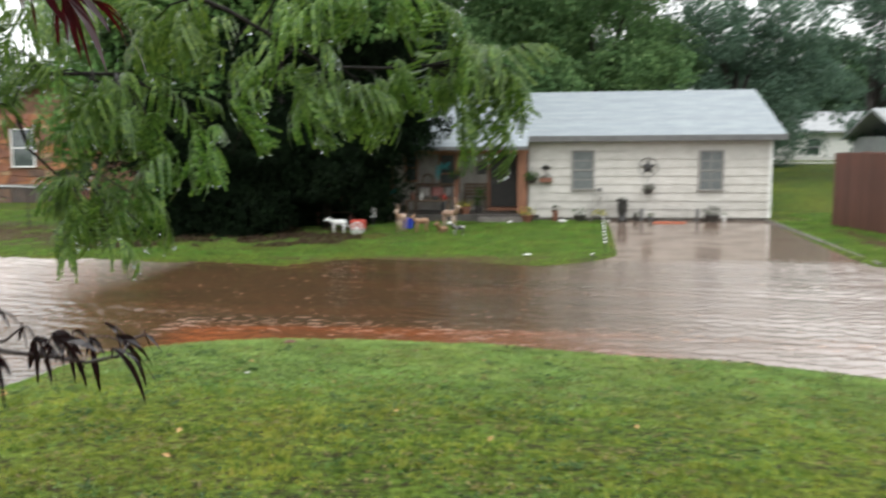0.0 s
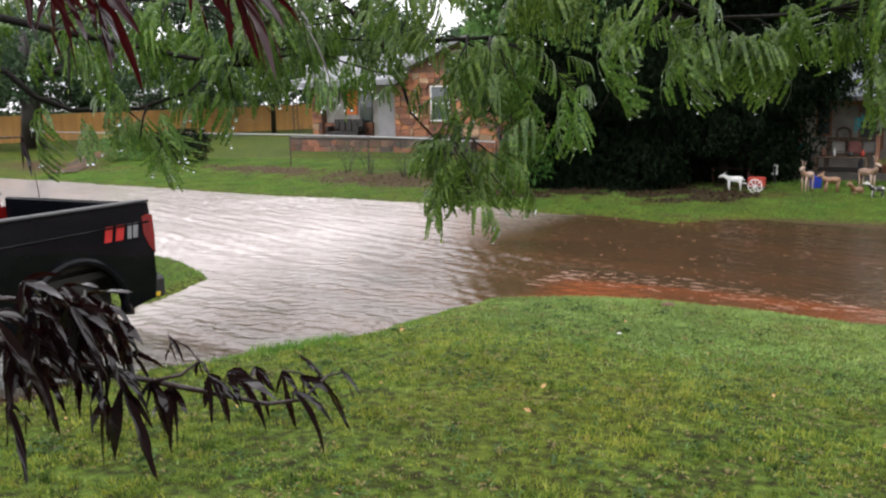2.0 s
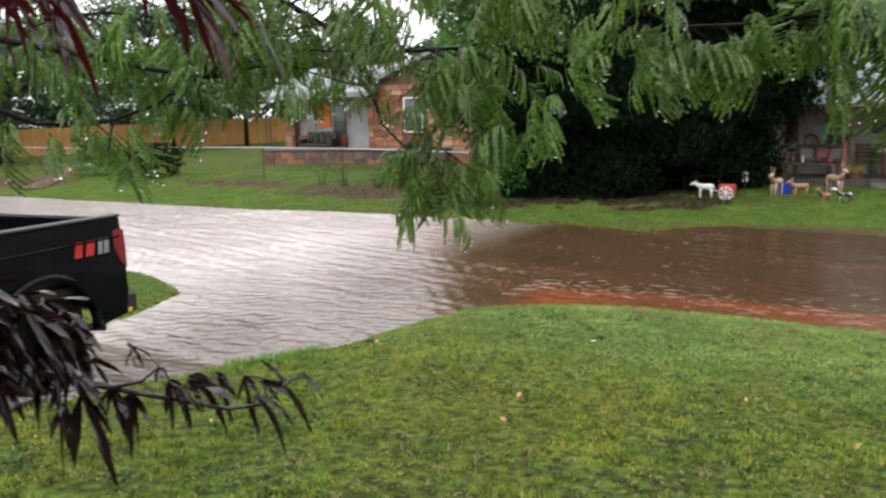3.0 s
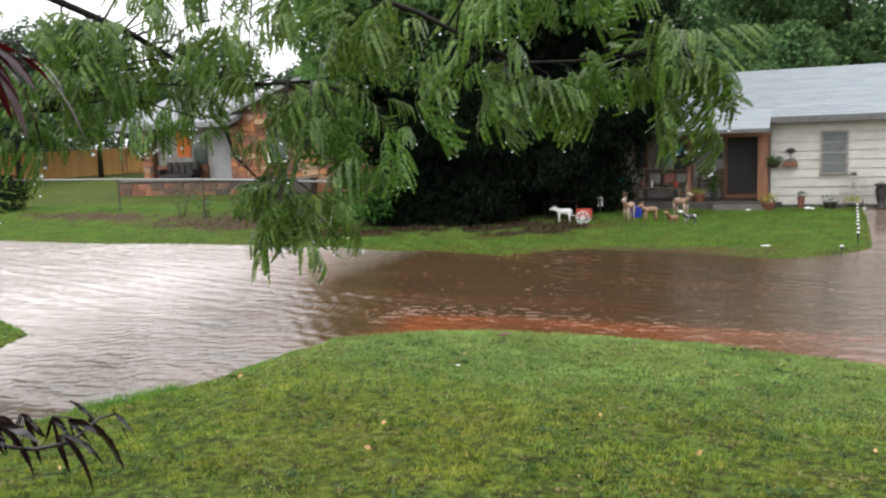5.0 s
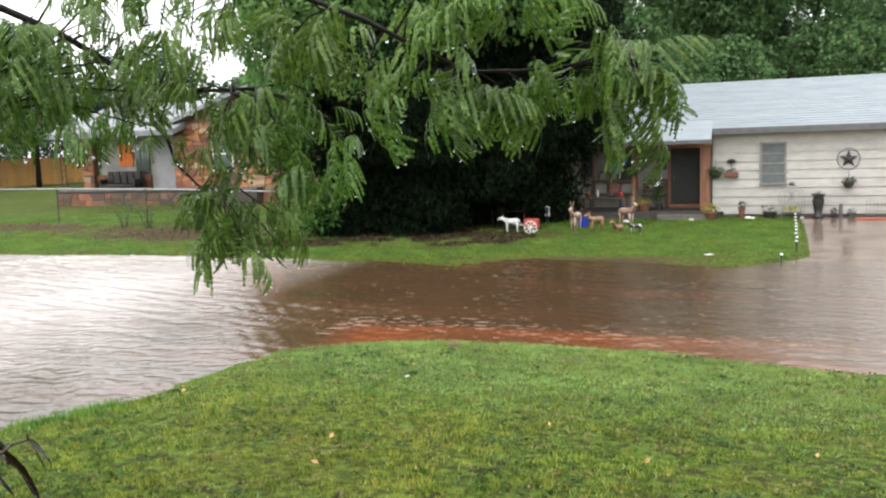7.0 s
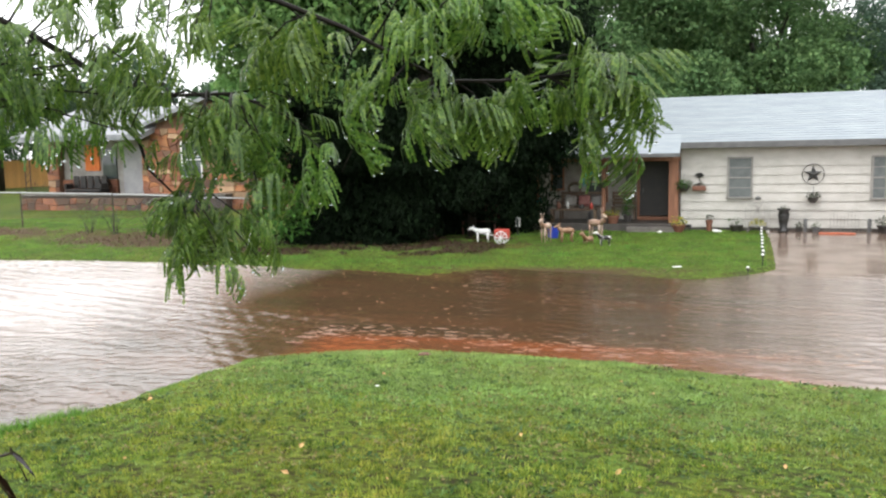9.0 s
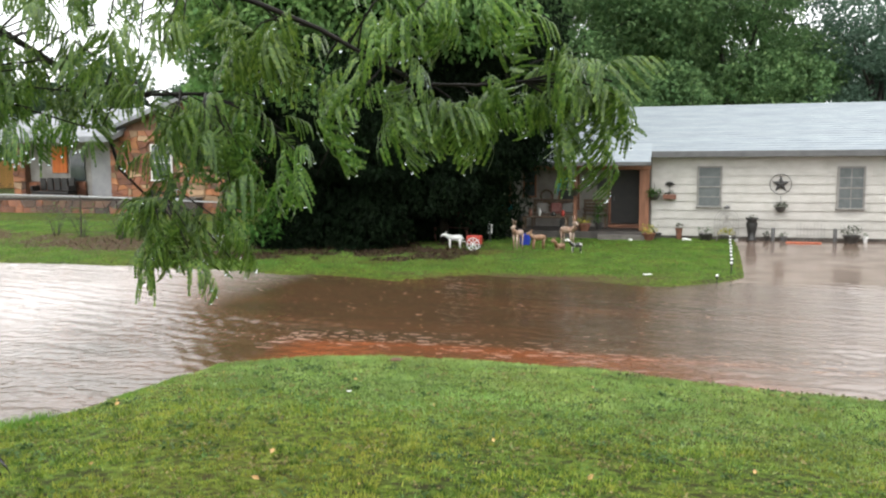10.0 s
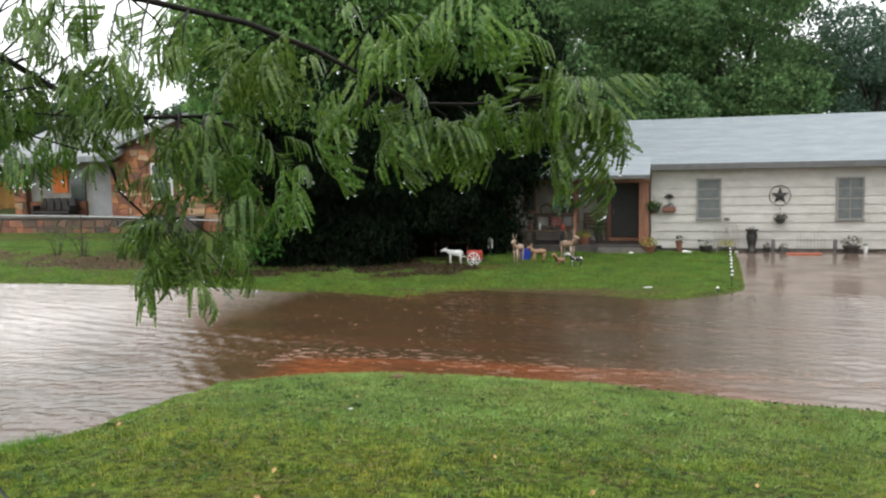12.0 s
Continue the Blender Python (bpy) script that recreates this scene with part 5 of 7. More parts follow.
def pickup():
    """Origin on the drive below the rear bumper; the nose points to -y, the side that is seen to +x."""
    z0 = 0.23
    t = thing("pickup_truck", "black pickup truck with an open bed on a wet driveway", "truck", pose(-7.34, 5.79, z0))
    t.scale = (1.08, 1.08, 1.08)
    B = lambda: bmesh.new()
    hw, rail, low = 1.045, 1.385, 0.46
    ax, az, ar = -0.85, 0.50, 0.47
    arch = [(ax + ar * math.cos(a), az + ar * math.sin(a)) for a in np.linspace(-0.10, math.pi + 0.10, 15)]
    side = [(-1.76, rail), (-1.76, low), arch[-1]] + arch[::-1][1:-1] + [arch[0], (-0.30, low + 0.02), (-0.02, low + 0.06), (0.0, 0.7), (-0.01, 1.15), (-0.03, rail)]
    for sx in (1, -1):
        bm = B()
        extrude_outline(bm, side, sx * (hw - 0.05), sx * hw)
        bmesh.ops.bevel(bm, geom=[e for e in bm.edges if all(abs(abs(v.co.x) - hw) < 1e-4 for v in e.verts)], offset=0.012, segments=2, affect="EDGES")
        bs = part("bed_side", bm, M_TRUCK, t)
        bm = B()
        pts = [(sx * (hw + 0.012), ax + (ar + 0.02) * math.cos(a), az + (ar + 0.02) * math.sin(a)) for a in np.linspace(-0.05, math.pi + 0.05, 17)]
        tube(bm, pts, 0.035, 7)
        part("wheel_arch_flare", bm, M_TRUCK, bs, smooth=True)
        part("wheel_well", box(B(), (sx * 0.62, ax - 0.52, 0.44), (sx * 0.66, ax + 0.52, 1.02)), M_LINER, bs)
        part("wheel_well", box(B(), (sx * 0.661, ax - 0.5, 0.985), (sx * (hw - 0.052), ax + 0.5, 1.02)), M_LINER, bs)
        # crease along the panel and the rail cap
        part("crease", tube(B(), [(sx * (hw + 0.001), -1.75, 1.20), (sx * (hw + 0.001), -0.05, 1.215)], 0.011, 6), M_TRUCK, bs, smooth=True)
        part("rail_cap", box(B(), (sx * (hw - 0.10), -1.76, rail + 0.001), (sx * (hw + 0.008), -0.02, rail + 0.025), 0.01), M_BLACKTRIM, bs)
        # tail light wrapping the rear corner
        bm = B()
        extrude_outline(bm, [(-0.125, 1.27), (-0.115, 1.12), (-0.06, 1.0), (0.004, 0.93), (0.008, 1.1), (-0.004, 1.27), (-0.06, 1.285)], sx * (hw - 0.16), sx * (hw + 0.006))
        part("tail_light", bm, M_TAIL, t, "red tail light")
        part("reversing_lens", box(B(), (sx * (hw - 0.15), 0.021, 1.03), (sx * (hw - 0.02), 0.026, 1.12), 0.003), M_WHITE, t)
    # badge: slanted coloured bars
    for k, (y, w, m) in enumerate(((-0.49, 0.05, M_REDBADGE), (-0.37, 0.055, M_REDBADGE), (-0.265, 0.028, M_GREYBADGE), (-0.2, 0.034, M_GREYBADGE))):
        bm = B()
        h = 0.065
        extrude_outline(bm, [(y - w, 1.16 - h), (y + w * 0.5, 1.16 - h), (y + w, 1.16 + h), (y - w * 0.5, 1.16 + h)], hw + 0.001, hw + 0.005)
        part("badge_bar", bm, m, t)
    part("tailgate", box(B(), (-hw + 0.17, -0.06, 0.72), (hw - 0.17, 0.005, rail - 0.01), 0.015), M_TRUCK, t)
    part("tailgate_handle", box(B(), (-0.12, 0.006, 1.16), (0.12, 0.025, 1.24), 0.008), M_BLACKTRIM, t)
    bed = part("bed_floor", box(box(B(), (-hw + 0.06, -1.75, 0.80), (hw - 0.06, -0.07, 0.86)), (-hw + 0.06, -1.76, 0.862), (hw - 0.06, -1.70, rail - 0.005)), M_LINER, t)
    for sx in (1, -1):
        part("wheel_tub", box(B(), (sx * 0.55, -1.3, 0.862), (sx * (hw - 0.055), -0.42, 1.06), 0.05), M_LINER, bed)
    part("tie_down", tube(B(), [(-0.93, -1.2, 1.25), (-0.90, -1.2, 1.30), (-0.93, -1.2, 1.35)], 0.012, 6), M_ALLOY, bed)
    # bumper with its end cap
    bm = B()
    box(bm, (-hw + 0.03, -0.02, 0.50), (hw - 0.03, 0.14, 0.70), 0.03)
    box(bm, (-0.35, 0.141, 0.52), (0.35, 0.16, 0.60), 0.008)
    part("rear_bumper", bm, M_BLACKTRIM, t)
    part("bumper_step", box(B(), (-hw + 0.10, -0.01, 0.702), (hw - 0.10, 0.13, 0.716), 0.004), M_RUBBER, t)
    part("reflector", box(B(), (hw - 0.031, 0.0, 0.52), (hw - 0.022, 0.05, 0.56), 0.003), M_YELLOW, t)
    part("chassis", box(box(B(), (-0.55, -5.2, 0.40), (-0.4, -0.1, 0.55)), (0.4, -5.2, 0.40), (0.55, -0.1, 0.55)), M_BLACKTRIM, t)
    part("axle", tube(B(), [(-0.8, ax, 0.40), (0.8, ax, 0.40)], 0.06, 8), M_BLACKTRIM, t)
    part("exhaust", tube(B(), [(0.62, -1.6, 0.42), (0.70, -0.3, 0.42), (0.86, -0.12, 0.40)], 0.035, 8), M_ALLOY, t)
    # cab and nose, out of sight most of the time
    bm = B()
    cab = [(-1.80, 0.44), (-4.05, 0.44), (-4.05, 1.28), (-3.55, 1.90), (-2.1, 1.93), (-1.84, 1.36)]
    extrude_outline(bm, cab, -hw + 0.03, hw - 0.03)
    bmesh.ops.bevel(bm, geom=list(bm.edges), offset=0.03, segments=2, affect="EDGES")
    part("cab", bm, M_TRUCK, t)
    nose = [(-4.06, 0.42), (-4.30, 0.42), (-4.35, 0.85), (-4.62, 0.98), (-4.9, 0.85), (-4.98, 0.42), (-5.55, 0.45), (-5.6, 1.0), (-5.45, 1.2), (-4.06, 1.29)]
    bm = B()
    extrude_outline(bm, nose, -hw + 0.02, hw - 0.02)
    part("hood", bm, M_TRUCK, t)
    for sx in (1, -1):
        for q in ([(-2.0, 1.34), (-2.9, 1.32), (-2.9, 1.82), (-2.15, 1.84)], [(-2.98, 1.32), (-3.95, 1.30), (-3.5, 1.80), (-2.98, 1.82)]):
            bm = B()
            extrude_outline(bm, q, sx * (hw - 0.032), sx * (hw - 0.024))
            part("side_window", bm, M_AUTOGLASS, t)
    part("rear_window", box(B(), (-0.7, -1.93, 1.42), (0.7, -1.90, 1.82), 0.01, None), M_AUTOGLASS, t)
    part("front_bumper", box(B(), (-hw + 0.02, -5.72, 0.5), (hw - 0.02, -5.56, 0.75), 0.03), M_BLACKTRIM, t)
    for sx in (1, -1):
        part("headlight", box(B(), (sx * 0.6, -5.62, 0.9), (sx * 0.95, -5.57, 1.08), 0.01), M_ALLOY, t)
        for y in (ax, -4.62):
            w = new("wheel")
            w.parent = t
            w.location = (sx * 0.83, y, 0.405)
            w.rotation_euler = (0, radians(90), 0)
            bm = B()
            lathe(bm, [(0.24, -0.12), (0.36, -0.13), (0.395, -0.09), (0.405, 0.0), (0.395, 0.09), (0.36, 0.13), (0.24, 0.12), (0.24, -0.12)], 28, caps=False)
            tyre = part("tyre", bm, M_RUBBER, w, smooth=True)
            bm = B()
            lathe(bm, [(0.235, -0.10), (0.24, sx * 0.10), (0.2, sx * 0.085), (0.07, sx * 0.05), (0.06, sx * 0.10), (0.02, sx * 0.11)] if sx > 0 else [(0.235, 0.10), (0.24, -0.10), (0.2, -0.085), (0.07, -0.05), (0.06, -0.10), (0.02, -0.11)], 20)
            rim = part("rim", bm, M_ALLOY, w)
            for k in range(6):
                a = k * math.pi / 3
                part("spoke", tube(B(), [(0.05 * math.cos(a), 0.05 * math.sin(a), sx * 0.10), (0.22 * math.cos(a), 0.22 * math.sin(a), sx * 0.105)], [0.03, 0.022], 6), M_ALLOY, rim)
    return t


pickup()
ball = part("ball", blob(bmesh.new(), (0, 0, 0), (0.035, 0.035, 0.035)), M_YELLOW, None, smooth=True, at=pose(-7.9, 4.2, 1.20))
tagged(ball, "small yellow plastic ball lying in the truck bed", "ball")

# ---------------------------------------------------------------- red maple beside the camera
# one leaf in two colours: shaded near-black, and red as if backlit
M_MAPLE = leafy("shaded_maple_leaf", [(0.005, 0.004, 0.005), (0.008, 0.005, 0.006), (0.012, 0.005, 0.006)], 0.1, 0.05, 0.5, (0.12, 0.008, 0.012))
M_MAPLEBACKLIT = leafy("backlit_maple_leaf", [(0.008, 0.004, 0.006), (0.013, 0.005, 0.007), (0.03, 0.006, 0.008)], 0.1, 0.2, 0.45, (0.16, 0.008, 0.011))
M_MAPLETWIG = mat("maple_twig", (0.018, 0.010, 0.010), (0.03, 0.014, 0.012), 20, 0.3, bump=0.4, fine=150)


# where the leaves hang: stalk end, lean from level towards straight down, length, spread, lobes
MAPLE_A = [
    ((-0.580, 0.370, 2.480), 40, 0.053, 65, 5),
    ((-0.580, 0.400, 2.470), 55, 0.055, 70, 5),
    ((-0.580, 0.420, 2.460), 45, 0.059, 60, 5),
    ((-0.580, 0.370, 2.460), 50, 0.056, 60, 5),
    ((-0.600, 0.400, 2.440), 65, 0.057, 80, 5),
    ((-0.560, 0.410, 2.440), 40, 0.041, 60, 5),
    ((-0.590, 0.370, 2.440), 60, 0.055, 70, 5),
    ((-0.580, 0.400, 2.430), 70, 0.054, 60, 5),
    ((-0.580, 0.410, 2.410), 75, 0.047, 60, 5),
    ((-0.590, 0.370, 2.430), 60, 0.055, 70, 5),
    ((-0.560, 0.390, 2.460), 60, 0.051, 60, 5)]
MAPLE_AA = [
    ((-0.580, 0.380, 2.460), 60, 0.056, 60, 5),
    ((-0.590, 0.350, 2.460), 45, 0.062, 60, 5),
    ((-0.600, 0.420, 2.410), 85, 0.041, 60, 5),
    ((-0.610, 0.370, 2.430), 65, 0.057, 70, 5),
    ((-0.600, 0.390, 2.410), 90, 0.038, 80, 5),
    ((-0.550, 0.410, 2.410), 65, 0.046, 60, 5),
    ((-0.550, 0.420, 2.390), 80, 0.063, 40, 5),
    ((-0.570, 0.420, 2.380), 100, 0.055, 30, 3),
    ((-0.560, 0.400, 2.450), 75, 0.052, 50, 5),
    ((-0.570, 0.380, 2.470), 30, 0.045, 50, 5),
    ((-0.570, 0.430, 2.450), 50, 0.051, 40, 3),
    ((-0.560, 0.430, 2.440), 70, 0.047, 40, 5)]
MAPLE_B = [
    ((-0.540, 0.440, 2.390), 85, 0.042, 50, 5),
    ((-0.540, 0.460, 2.380), 95, 0.043, 40, 5),
    ((-0.560, 0.440, 2.410), 15, 0.038, 25, 3),
    ((-0.510, 0.470, 2.390), 60, 0.038, 50, 5),
    ((-0.500, 0.480, 2.390), 22, 0.050, 35, 4),
    ((-0.510, 0.480, 2.380), 70, 0.033, 40, 3),
    ((-0.490, 0.500, 2.390), 8, 0.040, 12, 2),
    ((-0.460, 0.520, 2.380), 22, 0.047, 20, 3),
    ((-0.460, 0.510, 2.370), 28, 0.076, 9, 2),
    ((-0.460, 0.520, 2.380), 10, 0.019, 10, 2),
    ((-0.540, 0.460, 2.420), 55, 0.033, 20, 2),
    ((-0.540, 0.460, 2.410), 150, 0.014, 30, 2)]
MAPLE_BB = [
    ((-0.520, 0.470, 2.400), 80, 0.019, 40, 3),
    ((-0.600, 0.360, 2.390), 55, 0.042, 40, 3),
    ((-0.570, 0.390, 2.690), 42, 0.056, 45, 5),
    ((-0.580, 0.420, 2.690), 85, 0.057, 40, 5),
    ((-0.560, 0.430, 2.690), 50, 0.068, 30, 5),
    ((-0.550, 0.430, 2.670), 60, 0.047, 25, 4),
    ((-0.570, 0.450, 2.700), 50, 0.038, 50, 3),
    ((-0.500, 0.470, 2.700), 50, 0.051, 45, 5),
    ((-0.480, 0.490, 2.690), 44, 0.069, 45, 5),
    ((-0.480, 0.500, 2.690), 60, 0.063, 30, 4),
    ((-0.460, 0.510, 2.680), 20, 0.073, 15, 3),
    ((-0.580, 0.380, 2.580), 70, 0.036, 15, 3)]


MAPLE_C = [
    ((-0.468, 0.554, 2.368), 52, 0.078, 8, 2),
    ((-0.451, 0.567, 2.371), 58, 0.050, 12, 2),
    ((-0.492, 0.538, 2.375), 78, 0.046, 30, 3),
    ((-0.483, 0.550, 2.386), 24, 0.052, 10, 2),
    ((-0.510, 0.524, 2.379), 85, 0.040, 40, 4)]


def maple_leaf(rng, lean, size, spread, lobes, slim=1.0):
    """A limp palmate leaf: pointed lobes, folded along their midribs, that hang from the stalk. x runs out, z up."""
    v, f = [], []
    for k in range(lobes):
        off = spread * (2 * k / (lobes - 1) - 1)
        a = radians(lean + off + rng.uniform(-6, 6))
        ln = size * (1 - 0.4 * (abs(off) / max(spread, 1)) ** 1.5) * rng.uniform(0.88, 1.08)
        wide = slim * rng.uniform(0.125, 0.18) * size * (1 if spread > 15 else 0.6)
        out = np.array((math.cos(a), rng.uniform(-0.35, 0.35), -math.sin(a)))
        across = np.array((math.sin(a), rng.uniform(-0.9, 0.9), math.cos(a)))
        across /= np.linalg.norm(across)
        fold = np.cross(out, across)
        fall, n, first = rng.uniform(0.25, 0.75), 10, len(v)
        bend = rng.uniform(-0.25, 0.25)
        twist = rng.uniform(-2.6, 2.6)
        for i in range(n + 1):
            t = i / n
            c = out * ln * (t - 0.45 * fall * t * t) + np.array((0, bend * ln * t * t, -fall * ln * t * t))
            w = wide * (0.22 + 1.5 * t) * (1 - t) ** 0.8 * (1 + rng.uniform(-0.2, 0.2))
            side = across * math.cos(twist * t) + fold * math.sin(twist * t)
            lift = fold * 0.4 * w
            v += [c - side * w + lift, c, c + side * w + lift]
        for i in range(n):
            p = first + 3 * i
            f += [(p, p + 1, p + 4, p + 3), (p + 1, p + 2, p + 5, p + 4)]
    return np.array(v), np.array(f)


def red_maple():
    rr = random.Random(14)
    t = thing("maple_tree", "small red maple with dark wet drooping leaves", "tree", pose(0, 0, 0))
    part("trunk", tube(bmesh.new(), [(-1.25, -0.05, 0.9), (-1.22, 0.0, 1.6), (-1.1, 0.1, 2.2), (-0.98, 0.16, 2.8), (-0.9, 0.2, 3.3)], [0.045, 0.038, 0.03, 0.022, 0.012], 10), M_MAPLETWIG, t, smooth=True)
    stem = [Vector((-1.22, 0.0, 1.9)), Vector((-1.1, 0.1, 2.2)), Vector((-1.04, 0.13, 2.5)), Vector((-0.98, 0.16, 2.8)), Vector((-0.94, 0.18, 3.0))]
    twigs = [
        ([(-0.660, 0.300, 2.440), (-0.630, 0.360, 2.440), (-0.600, 0.390, 2.420), (-0.560, 0.420, 2.400), (-0.530, 0.460, 2.380), (-0.500, 0.480, 2.370), (-0.480, 0.500, 2.360), (-0.455, 0.515, 2.362), (-0.461, 0.559, 2.368), (-0.450, 0.568, 2.370)], 0.0030),
        ([(-0.540, 0.440, 2.390), (-0.530, 0.460, 2.390), (-0.520, 0.470, 2.400), (-0.530, 0.470, 2.410), (-0.540, 0.460, 2.420), (-0.540, 0.460, 2.420)], 0.0014),
        ([(-0.640, 0.300, 2.470), (-0.610, 0.350, 2.470), (-0.590, 0.390, 2.460), (-0.570, 0.410, 2.460), (-0.550, 0.420, 2.440)], 0.0030),
        ([(-0.620, 0.310, 2.700), (-0.580, 0.370, 2.700), (-0.560, 0.400, 2.690), (-0.540, 0.430, 2.690), (-0.490, 0.470, 2.700), (-0.460, 0.510, 2.690)], 0.0030),
        ([(-0.630, 0.300, 2.610), (-0.610, 0.350, 2.600), (-0.590, 0.370, 2.580), (-0.580, 0.380, 2.580)], 0.0015),
    ]
    for i, (pts, r) in enumerate(twigs):
        if i != 1:
            pts = [min(stem, key=lambda p: (p - Vector(pts[0])).length)] + pts
        m = len(pts)
        part("twig", tube(bmesh.new(), pts, [r * (1.2 - 0.85 * k / (m - 1)) for k in range(m)], 7), M_MAPLETWIG, t, smooth=True)
    spots = [Vector(p).lerp(Vector(q), k / 8) for pts, r in twigs for p, q in zip(pts, pts[1:]) for k in range(9)]
    # the boughs reach out along this line, about square to it the leaves spread
    reach = np.array((math.cos(radians(24)), math.sin(radians(24)), 0.0))
    cross = np.array((-reach[1], reach[0], 0.0))
    turn = np.stack([reach, cross, np.array((0, 0, 1.0))], 1)
    for at, lean, size, spread, lobes in MAPLE_A + MAPLE_AA + MAPLE_B + MAPLE_BB + MAPLE_C:
        at = np.array(at)
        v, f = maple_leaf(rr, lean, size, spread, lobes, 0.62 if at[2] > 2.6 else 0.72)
        # leaves against the sky take the backlit red, lower ones the shaded black
        ob = new("leaf", mesh_of("leaf", v @ turn.T + at, f, M_MAPLEBACKLIT if at[2] > 2.6 else M_MAPLE, True))
        ob.parent = t
        foot = min(spots, key=lambda p: (p - Vector(at)).length)
        part("leaf_stalk", tube(bmesh.new(), [foot, foot.lerp(Vector(at), 0.5) + Vector((0, 0, 0.004)), Vector(at)], 0.0009, 5), M_MAPLETWIG, ob)
    return t


red_maple()

# ---------------------------------------------------------------- fences
M_GALV = mat("galvanised_steel", (0.20, 0.205, 0.205), (0.13, 0.125, 0.12), 12, 0.45, metal=0.6, bump=0.1)
M_RAIL = mat("bright_galvanised_rail", (0.42, 0.43, 0.43), (0.33, 0.33, 0.33), 12, 0.4, metal=0.4, bump=0.1)
M_YFENCE = mat("new_yellow_pine", (0.62, 0.33, 0.10), (0.50, 0.25, 0.075), 1.2, 0.65, bump=0.3, rand=0.1, stretch=(3, 3, 0.4))
M_BFENCE = mat("red_brown_stain", (0.12, 0.05, 0.036), (0.08, 0.034, 0.026), 2, 0.5, bump=0.4, rand=0.15, stretch=(4, 4, 0.4))


def chain_fence():
    f = thing("chain_link_fence", "grey chain-link fence with a top rail along the far yard", "fence")
    line = [(-40.0, 30.2), (-34.0, 28.5), (-28.6, 27.6), (-25.3, 27.0), (-19.9, 25.75), (-15.6, 24.5), (-12.4, 23.7), (-10.3, 23.3)]
    P = [Vector((x, y, float(ground_z(x, y)))) for x, y in line]
    for p in P:
        part("post", lathe(bmesh.new(), [(0.024, -0.1), (0.024, 1.2), (0.03, 1.205), (0.016, 1.25)], 8, p), M_IRON, f)
    for a, b in zip(P, P[1:]):
        up = Vector((0, 0, 1.19))
        part("top_rail", tube(bmesh.new(), [a + up, b + up], 0.022, 8), M_RAIL, f)
        n = int((b - a).length / 0.11)
        v, q = [], []
        for k in range(-10, n + 1):
            for way in (1, -1):
                s0, s1 = (k, k + 10) if way > 0 else (k + 10, k)
                lo, hi = 0.05, 1.17
                t0, t1 = max(0, min(n, s0)), max(0, min(n, s1))
                if t0 == t1:
                    continue
                h0, h1 = lo + (hi - lo) * (t0 - s0) / (s1 - s0), lo + (hi - lo) * (t1 - s0) / (s1 - s0)
                p, r = a.lerp(b, t0 / n) + Vector((0, 0, h0)), a.lerp(b, t1 / n) + Vector((0, 0, h1))
                o = Vector((0.0, 0.0, 0.0018))
                i = len(v)
                v += [tuple(p - o), tuple(r - o), tuple(r + o), tuple(p + o)]
                q.append((i, i + 1, i + 2, i + 3))
        ob = tagged(new("wire_mesh", mesh_of("wire_mesh", v, q, M_GALV)), kind="stuff")
        ob.parent = f
    return f


chain_fence()


def board_fence(name, label, start, end, height, width, material, gap=0.006, rails=True):
    f = thing(name, label, "fence")
    a, b = Vector(start), Vector(end)
    n = int((b - a).length / width)
    d = (b - a).normalized()
    turn = math.atan2(d.y, d.x)
    rng = random.Random(3)
    variants = []
    for k in range(4):
        bm = box(bmesh.new(), (gap / 2, -0.011, 0.03), (width - gap / 2, 0.011, height), 0.004)
        me = bpy.data.meshes.new("board")
        bm.to_mesh(me)
        bm.free()
        me.materials.append(material)
        variants.append(me)
    for k in range(n):
        p = a + d * (k * width)
        ob = new("board", variants[k % 4])
        ob.matrix_basis = Matrix.Translation((p.x, p.y, float(ground_z(p.x, p.y)) + rng.uniform(-0.02, 0.02))) @ Matrix.Rotation(turn, 4, "Z") @ Matrix.Translation((0, rng.uniform(-0.006, 0.006), 0))
        ob.parent = f
    for h in (0.3, height - 0.35):
        pts = [a + d * (width * k * n / 6) + d.cross(Vector((0, 0, 1))) * -0.03 for k in range(7)]
        part("rail", tube(bmesh.new(), [(p.x, p.y, float(ground_z(p.x, p.y)) + h) for p in pts], 0.03, 4), material, f)
    return f


board_fence("yellow_board_fence", "new yellow pine privacy fence at the back of the yard", (-60.0, 31.5, 0), (-28.0, 60.5, 0), 1.85, 0.15, M_YFENCE)
board_fence("brown_board_fence", "red-brown stained board fence beside the parking pad", (11.05, 24.6, 0), (12.2, 14.5, 0), 2.15, 0.14, M_BFENCE)
board_fence("brown_board_fence", "red-brown stained board fence running back from the street", (11.1, 24.62, 0), (14.4, 24.2, 0), 2.15, 0.14, M_BFENCE)


def pipe_fence():
    f = thing("white_rail_fence", "low white two-rail fence across the yard behind", "fence")
    a, b = Vector((10, 57.5, 0)), Vector((34, 54, 0))
    for k in range(9):
        p = a.lerp(b, k / 8)
        p.z = float(ground_z(p.x, p.y))
        part("post", box(bmesh.new(), (p.x - 0.06, p.y - 0.06, p.z - 0.1), (p.x + 0.06, p.y + 0.06, p.z + 0.75), 0.01), M_WHITE, f)
    for h in (0.25, 0.65):
        pts = [a.lerp(b, k / 8) for k in range(9)]
        part("rail", tube(bmesh.new(), [(p.x, p.y - 0.07, float(ground_z(p.x, p.y)) + h) for p in pts], 0.07, 6), M_WHITE, f)


pipe_fence()

# ---------------------------------------------------------------- houses further off
M_PINK = mat("pale_pink_siding", (0.62, 0.47, 0.42), (0.54, 0.4, 0.36), 3, 0.6, bump=0.2)
